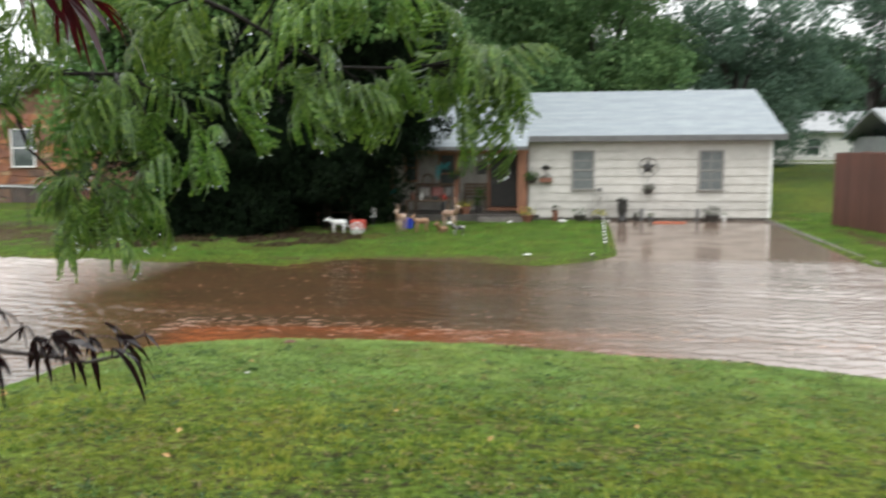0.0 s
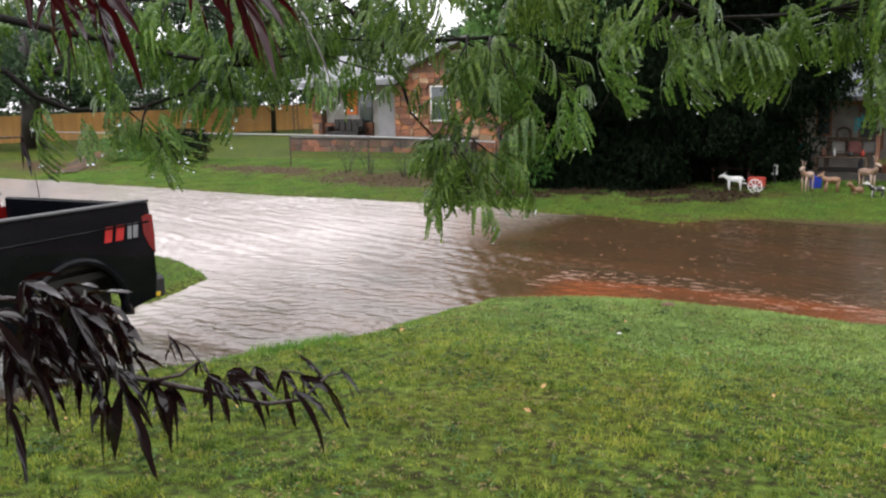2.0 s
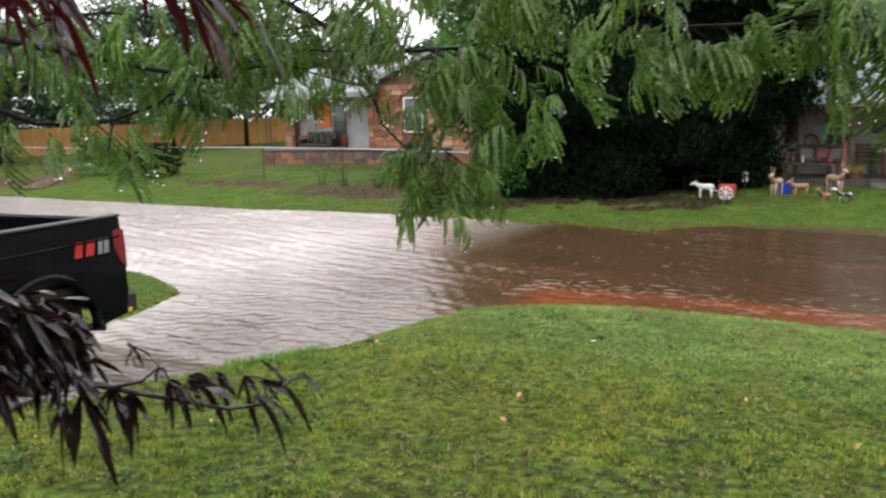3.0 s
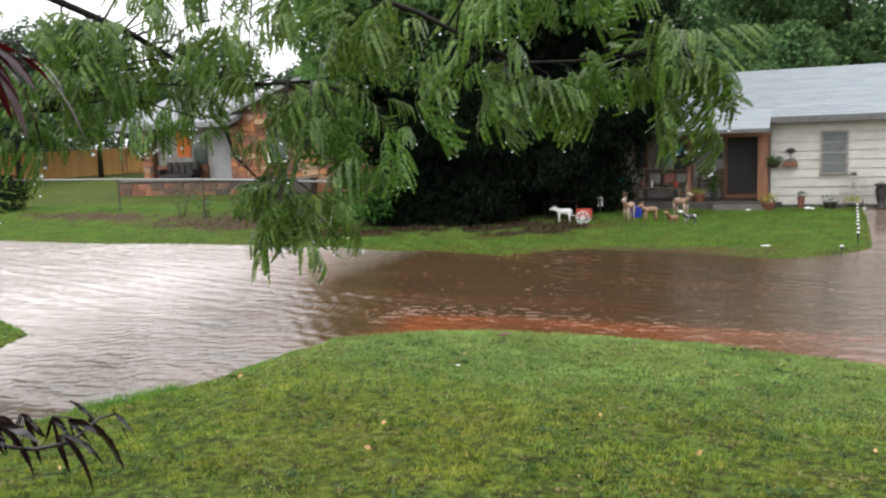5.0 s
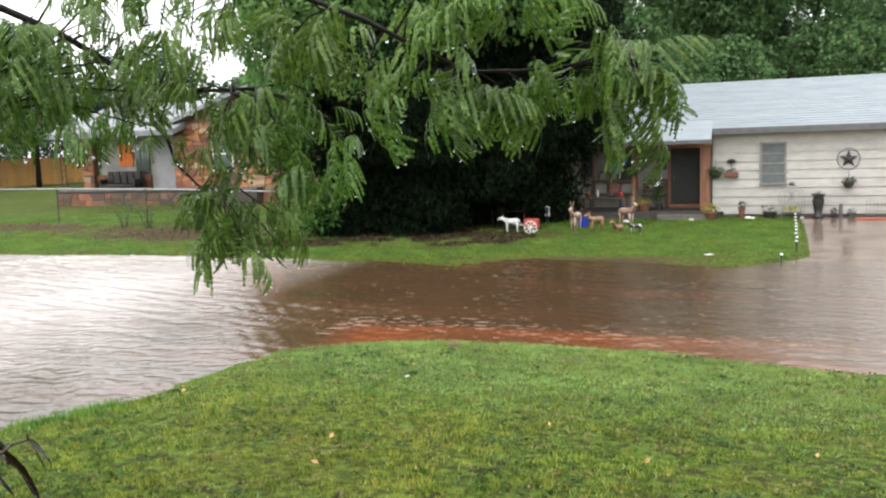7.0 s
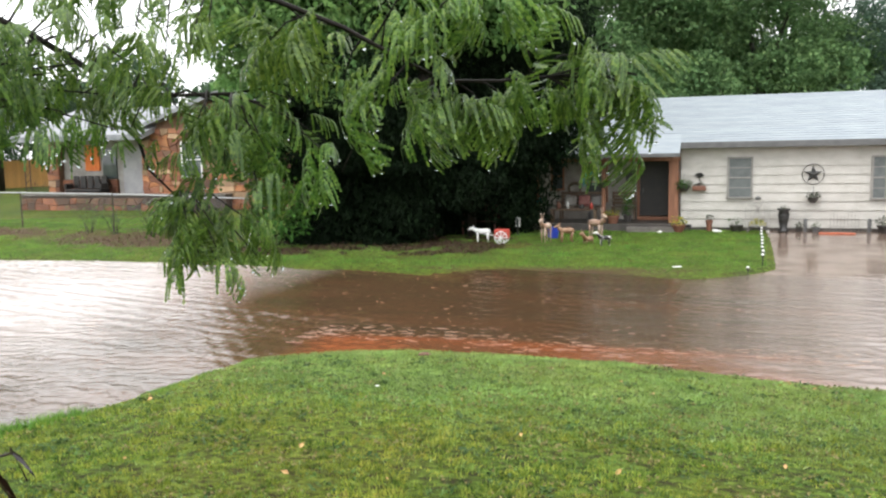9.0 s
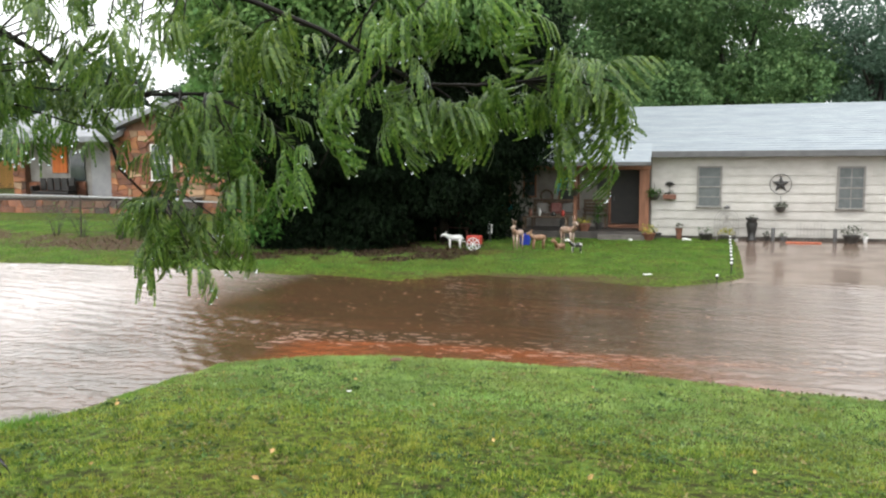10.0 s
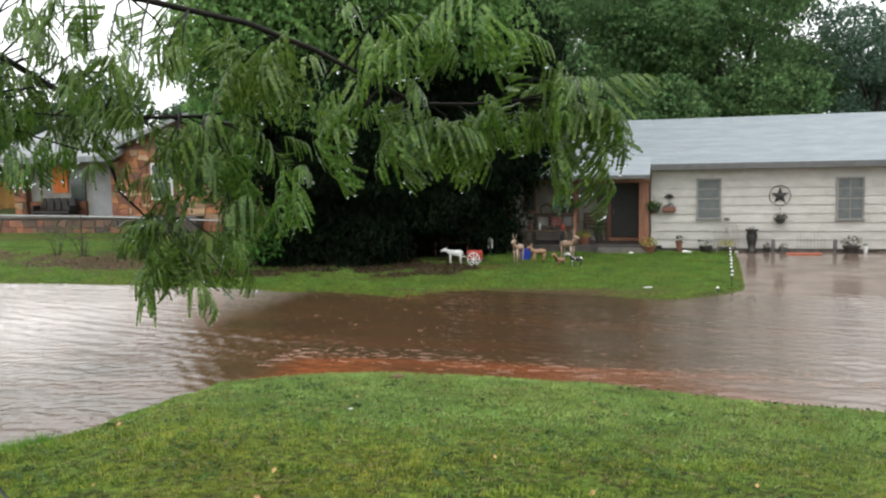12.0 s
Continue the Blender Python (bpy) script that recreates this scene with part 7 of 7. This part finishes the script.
def butterfly(u, v, z, m, label):
    t = thing("wall_butterfly", label, "wall decoration", front(u, v, z))
    for sx in (-1, 1):
        bm = bmesh.new()
        extr = [(0.01, 0.0), (0.12, 0.13), (0.19, 0.12), (0.17, 0.0), (0.10, -0.04), (0.13, -0.12), (0.06, -0.14), (0.01, -0.05)]
        a = [bm.verts.new((sx * x, 0, z_)) for x, z_ in extr]
        b = [bm.verts.new((sx * x, 0.012, z_)) for x, z_ in extr]
        bm.faces.new(a)
        bm.faces.new(b[::-1])
        for i in range(len(a)):
            bm.faces.new((a[i], b[i], b[(i + 1) % len(a)], a[(i + 1) % len(a)]))
        part("wing", bm, m, t)
    part("body", tube(bmesh.new(), [(0, 0, -0.1), (0, 0, 0.1)], [0.008, 0.012], 6), m, t)


butterfly(-4.62, 1.24, 1.85, M_TEAL, "teal metal butterfly on the porch wall")
butterfly(-6.24, -0.22, 1.0, M_TEAL, "teal metal butterfly on the porch post")
ob = part("picture_frame", box(box(bmesh.new(), (-0.16, -0.02, -0.2), (0.16, 0.0, 0.2), 0.006), (-0.12, -0.026, -0.16), (0.12, -0.021, 0.16)), M_BLACK, None, at=front(-3.35, 1.29, 1.75))
tagged(ob, "small dark framed plaque on the porch wall", "plaque")

def wreath():
    t = thing("wall_wreath", "round dried wreath hanging on the porch wall", "wreath", front(-5.2, 1.26, 1.35))
    part("ring", tube(bmesh.new(), [(0.2 * math.cos(a), 0, 0.2 * math.sin(a)) for a in np.linspace(0, 2 * math.pi, 22)], 0.035, 6), M_PLANK, t, smooth=True)
    rng = np.random.default_rng(71)
    a = rng.uniform(0, 2 * np.pi, 90)
    v, f = scatter(LEAF_V, LEAF_F, np.stack([0.2 * np.cos(a), -0.03 + rng.normal(0, 0.02, 90), 0.2 * np.sin(a)], 1), rotations(rng, 90), np.full(90, 0.07))
    tagged(new("leaves", mesh_of("leaves", v, f, M_FLOWERP)), kind="stuff").parent = t


wreath()
for u, m, lab in ((-5.3, M_PORCHWALL, "pale square cushion leaning on the porch bench"), (-4.85, M_PINKWOOD, "faded pink cushion leaning on the porch bench"), (-4.45, M_FRAME, "grey cushion leaning on the porch bench")):
    ob = part("cushion", box(bmesh.new(), (-0.19, -0.06, 0), (0.19, 0.06, 0.36), 0.05), m, None, at=front(u, 1.02, 0.78) @ Matrix.Rotation(radians(-14), 4, "X"))
    tagged(ob, lab, "cushion", "porch cushions")


def wind_chime():
    t = thing("wind_chime", "teal wind chime hanging from the porch beam", "wind chime", front(-4.62, -0.3, 2.2))
    part("hanger", tube(bmesh.new(), [(0, 0.16, 0.06), (0, 0, 0.05), (0, 0, -0.3)], 0.005, 4), M_BLACK, t)
    part("disc", lathe(bmesh.new(), [(0.02, -0.3), (0.09, -0.32), (0.1, -0.34), (0.03, -0.35)], 12), M_TEAL, t)
    for k in range(5):
        a = k * 2 * math.pi / 5
        part("chime_tube", tube(bmesh.new(), [(0.07 * math.cos(a), 0.07 * math.sin(a), -0.35), (0.07 * math.cos(a), 0.07 * math.sin(a), -0.6 - 0.04 * k)], 0.012, 6), M_TEAL, t)


wind_chime()


# the path to the far corner of the yard
def walkway():
    line = [Vector(p) for p in ((-29.6, 23.2, 0), (-31.2, 25.3, 0), (-33.6, 28.0, 0), (-36.4, 31.6, 0), (-39.0, 35.4, 0))]
    bm = bmesh.new()
    rows = []
    for i, p in enumerate(line):
        d = (line[min(i + 1, 4)] - line[max(i - 1, 0)]).normalized()
        side = Vector((d.y, -d.x, 0)) * 0.55
        row = []
        for q in (p - side, p + side):
            z = float(ground_z(q.x, q.y))
            row += [bm.verts.new((q.x, q.y, z + 0.05)), bm.verts.new((q.x, q.y, z - 0.1))]
        rows.append(row)
    for a, b in zip(rows, rows[1:]):
        for i, j in ((0, 2), (2, 3), (1, 0)):
            bm.faces.new((a[i], a[j], b[j], b[i]))
    tagged(part("walkway", bm, M_WETDRIVE), "wet concrete walkway through the far yard", "path", kind="structure")


walkway()

# the pad's kerb, the hedge and the bare shrubs along the far fence
bm = bmesh.new()
tube(bm, [(8.62 + 0.11 * (y - 16.6), y, float(pad_z(0.1147 * (8.6 + 0.11 * (y - 16.6)) + 0.9934 * y)) + 0.01) for y in np.linspace(17.0, 26.6, 16)], 0.065, 6)
tagged(part("kerb", bm, M_CONCRETE), "low concrete kerb along the parking pad", "kerb", kind="structure")


def hedge(label, x, y, size, n, leaf, m, seed):
    t = thing("hedge", label, "bush", on_lawn(x, y, 0))
    for k in range(5):
        a = k * 1.3
        part("stem", tube(bmesh.new(), [(0.1 * math.cos(a), 0.1 * math.sin(a), 0), (0.5 * size[0] * math.cos(a), 0.4 * size[1] * math.sin(a), size[2])], [0.03, 0.01], 5), M_BARK, t)
    rng = np.random.default_rng(seed)
    d = rng.normal(size=(n, 3))
    d /= (np.abs(d) ** 4).sum(1, keepdims=True) ** 0.25
    p = np.array((0, 0, size[2] * 0.95)) + d * (rng.random(n) ** 0.3)[:, None] * np.array(size) * (0.85 + 0.3 * vnoise(d[:, 0] * 2, d[:, 2] * 2, 0.5, seed))[:, None]
    v, f = scatter(LEAF_V, LEAF_F, p, rotations(rng, n, 0.2), leaf * rng.uniform(0.6, 1.3, n))
    ob = tagged(new("leaves", mesh_of("leaves", v, f, m)), kind="stuff")
    ob.parent = t


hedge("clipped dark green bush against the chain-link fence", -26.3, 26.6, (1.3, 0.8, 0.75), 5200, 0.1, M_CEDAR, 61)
hedge("loose green bush beside the fence corner", -30.2, 27.4, (1.5, 0.9, 0.7), 3000, 0.12, M_LEAF, 62)


def bare_shrub(x, y, seed):
    t = thing("bare_shrub", "leafless twiggy shrub against the chain-link fence", "shrub", on_lawn(x, y, 0), "bare shrubs by the fence")
    rr = random.Random(seed)
    for k in range(9):
        a, sp, h = rr.uniform(0, 6.28), rr.uniform(0.3, 0.95), rr.uniform(0.6, 1.2)
        pts = [(0.05 * math.cos(a), 0.05 * math.sin(a), -0.05), (sp * 0.35 * math.cos(a), sp * 0.35 * math.sin(a), h * 0.5), (sp * math.cos(a + 0.3), sp * math.sin(a + 0.3), h)]
        part("twig", tube(bmesh.new(), pts, [0.011, 0.007, 0.003], 5), M_BARK, t)
        b = rr.uniform(-0.4, 0.4)
        part("twig", tube(bmesh.new(), [pts[1], (pts[1][0] + b, pts[1][1] + 0.1, h * 0.85)], [0.006, 0.002], 4), M_BARK, t)
    foliage("leaves", t, (0, 0, 0.75), (0.7, 0.5, 0.4), 90, 0.06, M_LEAF, seed)


bare_shrub(-16.3, 24.2, 1)
bare_shrub(-15.2, 23.9, 2)
bare_shrub(-13.7, 23.6, 3)

# a dark clod and a scrap of paper on the lawns
ob = part("clod", blob(bmesh.new(), (0, 0, 0.012), (0.085, 0.05, 0.03)), M_SOIL, None, at=on_lawn(-2.17, 9.85, 10))
tagged(ob, "dark clod of earth at the lawn's edge", "clod")
ob = part("paper_scrap", box(bmesh.new(), (-0.09, -0.05, 0.04), (0.09, 0.05, 0.055), 0.004), M_WHITE, None, at=on_lawn(1.5, 18.3, 25))
tagged(ob, "white scrap of paper on the grass", "litter")
ob = part("paper_scrap", box(bmesh.new(), (-0.02, -0.012, 0.035), (0.02, 0.012, 0.042), 0.002), M_WHITE, None, at=on_lawn(-2.13, 7.55, 40))
tagged(ob, "tiny white scrap of paper on the lawn's crest", "litter")

# ---------------------------------------------------------------- unseen near house behind the camera, added with two trees to darken reflections
def near_house():
    h = thing("near_house", "unseen house front with a porch roof, added behind the lawn", "house")
    B = lambda: bmesh.new()
    wall_m = mat("tan_brick_wall", (0.36, 0.25, 0.18), (0.28, 0.19, 0.14), 5, 0.7, bump=0.4)
    part("wall", box(B(), (-4.4, -3.3, 0.4), (9.5, -3.0, 3.9)), wall_m, h)
    part("porch_floor", box(B(), (-2.2, -2.99, 0.4), (3.0, -0.75, 0.98), 0.02), M_CONCRETE, h)
    bm = B()
    top = [(-5.0, -0.9, 3.75), (10.1, -0.9, 3.75), (10.1, -6.5, 5.9), (-5.0, -6.5, 5.9)]
    a = [bm.verts.new(p) for p in top]
    b = [bm.verts.new((p[0], p[1], p[2] - 0.15)) for p in top]
    bm.faces.new(a)
    bm.faces.new(b[::-1])
    for i in range(4):
        bm.faces.new((a[i], b[i], b[(i + 1) % 4], a[(i + 1) % 4]))
    part("roof", bm, M_FARROOF, h)
    for x in (-2.0, 2.8):
        part("porch_post", box(B(), (x - 0.06, -1.1, 0.98), (x + 0.06, -0.98, 3.62), 0.01), M_WHITE, h)
    window(h, 3.6, 5.0, 1.6, 3.0, -2.93, M_WHITE, M_GLASS, rows=1)


near_house()
tree("unseen leafy yard tree added beside the near house", (17.0, 4.0), 0.22, 5.0, heap(random.Random(9), (14, 1, 3.0), (20, 8, 8.5), 18, 1.6), 160, 0.3, M_LEAF, 0.3, seed=91)
tree("unseen leafy yard tree added behind the near house", (-17.0, -3.0), 0.25, 6.0, heap(random.Random(10), (-21, -7, 3.5), (-13, 2, 9), 18, 1.7), 140, 0.3, M_LEAF, 0.3, seed=92)

# ---------------------------------------------------------------- grass


def in_soil(x, y):
    hit = np.zeros(len(x), bool)
    for cx, cy, rx, ry, turn in SOIL:
        a = radians(turn)
        dx, dy = x - cx, y - cy
        u, v = (dx * math.cos(a) + dy * math.sin(a)) / rx, (-dx * math.sin(a) + dy * math.cos(a)) / ry
        hit |= np.hypot(u, v) + 1.1 * (vnoise(x, y, 0.55, 9) - 0.5) < 0.72
    return hit


def blades(name, label, n, box_, keep, height, width, material, seed, thin=-9, tufts=0.5):
    rng = np.random.default_rng(seed)
    x, y = rng.uniform(box_[0], box_[1], n), rng.uniform(box_[2], box_[3], n)
    z = ground_z(x, y)
    clump = 7 * (0.6 * vnoise(x, y, 0.07, seed) + 0.4 * vnoise(x, y, 0.19, seed + 1) - 0.5)
    ok = keep(x, y, z) & ~(in_soil(x, y) & (rng.random(n) < 0.88)) & (clump + rng.normal(0, 0.8, n) > thin)
    x, y, z = x[ok], y[ok], z[ok]
    m = len(x)
    patch = 1 + tufts * (2.2 * vnoise(x, y, 0.12, seed + 2) + 1.4 * vnoise(x, y, 0.45, seed + 3) - 1.8)
    h = height * rng.uniform(0.5, 1.3, m) * np.clip(patch, 0.3, 2.2)
    a, lean = rng.uniform(0, 2 * np.pi, m), rng.uniform(0.1, 1.1, m)
    b = rng.uniform(0, 2 * np.pi, m)
    w = width * rng.uniform(0.6, 1.3, m)
    base = np.stack([x, y, z - 0.005], 1)
    side = np.stack([np.cos(b) * w / 2, np.sin(b) * w / 2, np.zeros(m)], 1)
    tip = base + np.stack([np.cos(a) * h * lean * 0.8, np.sin(a) * h * lean * 0.8, h * (1.1 - 0.4 * lean)], 1)
    v = np.stack([base - side, base + side, tip], 1).reshape(-1, 3)
    return tagged(new(name, mesh_of(name, v, np.arange(3 * m).reshape(-1, 3), material)), label, "grass", kind="stuff")


def near_keep(x, y, z):
    s = 0.1147 * x + 0.9934 * y
    left, right = drive_edges(y)
    d = np.hypot(x, y)
    rng = np.random.default_rng(77)
    return (z > 0.015) & (s < 10.6) & (x > right - 0.05) & (y > 1.6) & (rng.random(len(x)) < np.clip(1.25 - d / 14, 0.2, 1))


def crest(x, y):
    """0 on the trodden yellowish part of the lawn, 1 on its lush crest, ragged between."""
    rng = np.random.default_rng(78)
    return np.clip((y + 0.16 * x - 5.4) / 2.4, 0, 1) + 0.25 * rng.normal(0, 1, len(x)) + 0.15 * np.sin(2.1 * x) * np.sin(1.7 * y + 1)


def west_keep(x, y, z):
    left, right = drive_edges(y)
    return (z > 0.02) & (x < left + 0.05) & (0.1147 * x + 0.9934 * y < 10.6)


def far_keep(x, y, z):
    s = 0.1147 * x + 0.9934 * y
    pad = (x > pad_left(y) - 0.03) & (x < 8.62 + 0.11 * (y - 16.6)) & (s < 27)
    house = (s > 26.9) & (x > -6) & (x < 11)
    return (z > 0.02) & (s > 16.5) & ~pad & ~house


blades("lawn_grass", "short wet yellow-green lawn grass", 500000, (-5.5, 8.5, 1.6, 10.8), lambda x, y, z: near_keep(x, y, z) & (crest(x, y) < 0.55), 0.031, 0.013, M_BLADE, 1, -0.7, 0.8)
blades("crest_grass", "lush green grass on the crest of the lawn", 500000, (-5.5, 8.5, 1.6, 10.8), lambda x, y, z: near_keep(x, y, z) & (crest(x, y) > 0.45), 0.034, 0.012, M_GREENBLADE, 4, -1.8, 0.3)
blades("verge_grass", "short wet grass beside the driveway", 40000, (-20, -8.6, 3, 11.5), west_keep, 0.06, 0.012, M_FARBLADE, 2)
blades("far_lawn_grass", "bright green wet grass across the street", 300000, (-30, 13.5, 16.6, 28.5), far_keep, 0.055, 0.014, M_FARBLADE, 3)


def tall_grass():
    """Uncut grass along the driveway's edge."""
    rng = np.random.default_rng(12)
    n = 5200
    y = rng.uniform(4.6, 9.4, n)
    right = drive_edges(y)[1]
    x = right + np.abs(rng.normal(0, 0.09, n)) - 0.10
    clumpy = np.sin(2.7 * y) + np.sin(6.1 * y + 1) + rng.normal(0, 0.5, n)
    ok = (clumpy > 0.1) | (np.abs(y - 5.7) < 0.45)
    x, y = x[ok], y[ok]
    m = len(x)
    z = ground_z(x, y)
    a, h = rng.uniform(0, 2 * np.pi, m), rng.uniform(0.05, 0.14, m) * np.where(np.abs(y - 5.7) < 0.5, 0.85, 0.38)
    b = rng.uniform(0, 2 * np.pi, m)
    base = np.stack([x, y, z - 0.01], 1)
    side = np.stack([np.cos(b), np.sin(b), np.zeros(m)], 1) * 0.005
    tip = base + np.stack([np.cos(a) * h * 0.45, np.sin(a) * h * 0.45, h], 1)
    v = np.stack([base - side, base + side, tip], 1).reshape(-1, 3)
    tagged(new("tall_grass", mesh_of("tall_grass", v, np.arange(3 * m).reshape(-1, 3), M_FARBLADE)), "taller uncut grass along the driveway edge", "grass", kind="stuff")


tall_grass()


def lawn_litter():
    """Fallen yellow leaves, broad-leaved weeds in rosettes and dry tufts on the near lawn."""
    rng = np.random.default_rng(31)
    for name, label, groups, each, spread, size, m, lift in (
            ("fallen_leaves", "fallen yellow leaves scattered on the lawn", 60, 1, 0.0, 0.05, mat("dead_leaf", (0.50, 0.33, 0.12), (0.38, 0.21, 0.08), 20, 0.6, bump=0.1), 0.035),
            ("lawn_weeds", "dark green broad-leaved weeds in the lawn", 260, 18, 0.055, 0.036, mat("dark_weed", (0.032, 0.068, 0.016), (0.05, 0.095, 0.022), 20, 0.5, bump=0.1, spec=0.2), 0.03),
            ("lawn_clover", "low mid-green clover patches in the lawn", 260, 26, 0.08, 0.022, mat("clover", (0.06, 0.13, 0.03), (0.09, 0.17, 0.035), 20, 0.5, bump=0.1, spec=0.2), 0.03),
            ("dry_grass", "dry straw-coloured tufts in the lawn", 700, 14, 0.06, 0.026, mat("dry_straw", (0.20, 0.17, 0.05), (0.13, 0.11, 0.035), 20, 0.7, bump=0.1), 0.026)):
        cx, cy = rng.uniform(-4.6, 6.5, groups), 2.6 + 7.0 * rng.random(groups) ** 1.35
        big = rng.uniform(0.4, 1.5, groups)
        pick = np.repeat(np.arange(groups), each)
        n = len(pick)
        x, y = cx[pick] + rng.normal(0, 1, n) * spread * big[pick], cy[pick] + rng.normal(0, 1, n) * spread * big[pick]
        ok = (x > drive_edges(y)[1] + 0.1) & (0.1147 * x + 0.9934 * y < near_bank(x) - 0.15)
        x, y = x[ok], y[ok]
        n = len(x)
        v, f = scatter(LEAF_V, LEAF_F, np.stack([x, y, ground_z(x, y) + lift], 1), rotations(rng, n, -0.1), size * rng.uniform(0.6, 1.3, n))
        tagged(new(name, mesh_of(name, v, f, m)), label, "lawn litter", kind="stuff")


lawn_litter()


def ground_litter():
    """Sodden leaves under the cedar and along the fence, and coarse weeds on the near bank."""
    rng = np.random.default_rng(44)
    for name, label, n, box_, size, m, keep in (
            ("leaf_litter", "sodden brown leaf litter under the cedar", 9000, (-10.2, -2.6, 20.2, 24.6), 0.075, mat("sodden_leaf", (0.030, 0.019, 0.012), (0.055, 0.032, 0.018), 9, 0.5, bump=0.1, spec=0.2), in_soil),
            ("fence_litter", "dead leaves and straw along the fence line", 6000, (-26, -10.5, 21.4, 26.5), 0.075, mat("dead_straw", (0.13, 0.09, 0.05), (0.075, 0.05, 0.03), 9, 0.6, bump=0.1), in_soil),
            ("bank_weeds", "coarse brownish weeds along the lawn's wet edge", 2600, (0.4, 6.5, 8.2, 10.4), 0.045, mat("bank_weed", (0.06, 0.075, 0.025), (0.11, 0.095, 0.04), 9, 0.6, bump=0.1, spec=0.2),
             lambda x, y: (near_bank(x) - 0.1147 * x - 0.9934 * y > 0.02) & (near_bank(x) - 0.1147 * x - 0.9934 * y < 0.75) & (vnoise(x, y, 0.3, 4) > 0.5))):
        x, y = rng.uniform(box_[0], box_[1], n), rng.uniform(box_[2], box_[3], n)
        ok = keep(x, y)
        x, y = x[ok], y[ok]
        k = len(x)
        v, f = scatter(LEAF_V, LEAF_F, np.stack([x, y, ground_z(x, y) + 0.015], 1), rotations(rng, k, -0.2), size * rng.uniform(0.5, 1.4, k))
        tagged(new(name, mesh_of(name, v, f, m)), label, "ground litter", kind="stuff")


ground_litter()


def rain_splashes():
    """Foam flecks that the rain and the ripples leave on the flood water, thickest along the silted bank."""
    rng = np.random.default_rng(52)
    n = 1700
    along = rng.uniform(-17, 11, n)
    across = np.where(rng.random(n) < 0.3, 10.7 + np.abs(rng.normal(0, 0.5, n)), rng.uniform(10.6, 17.2, n))
    x, y = 0.9934 * along + 0.1147 * across, -0.1147 * along + 0.9934 * across
    ok = ground_z(x, y) < -0.01
    x, y = x[ok], y[ok]
    m = len(x)
    bead = bmesh.new()
    bmesh.ops.create_icosphere(bead, subdivisions=1, radius=1.0)
    bv = np.array([v.co for v in bead.verts]) * [2.2, 0.5, 0.10]
    bf = np.array([[v.index for v in f.verts] for f in bead.faces])
    bead.free()
    size = 0.005 + np.minimum(rng.exponential(0.005, m), 0.024)
    v, f = scatter(bv, bf, np.stack([x, y, ripple(x, y) + 0.002], 1), np.tile(np.eye(3), (m, 1, 1)), size)
    # broken foam lines along the edge of the silt
    k = 330
    u = -5.6 + 10 * rng.random(k) ** 1.7
    w = 11.05 - 0.03 * u + 0.16 * np.sin(1.3 * u) + 0.1 * np.sin(3.7 * u + 1) + rng.normal(0, 0.26, k) - 0.1 * np.clip(u, 0, 9)
    q = np.stack([0.9934 * u + 0.1147 * w, -0.1147 * u + 0.9934 * w, np.zeros(k)], 1)
    q[:, 2] = ripple(q[:, 0], q[:, 1]) + 0.002
    long_v, long_f = scatter(bv * [1.9, 0.75, 1.0], bf, q, np.tile(np.array([[0.9934, 0.1147, 0], [-0.1147, 0.9934, 0], [0, 0, 1.0]]), (k, 1, 1)), 0.008 + np.minimum(rng.exponential(0.009, k), 0.035))
    v, f = np.concatenate([v, long_v]), np.concatenate([f, long_f + len(v)])
    foam = mat("water_foam", (0.46, 0.33, 0.26), (0.30, 0.18, 0.125), 20, 0.3, bump=0.0)
    tagged(new("rain_foam", mesh_of("rain_foam", v, f, foam, True)), "pale foam flecks from rain on the flood water", "foam", kind="stuff")


rain_splashes()
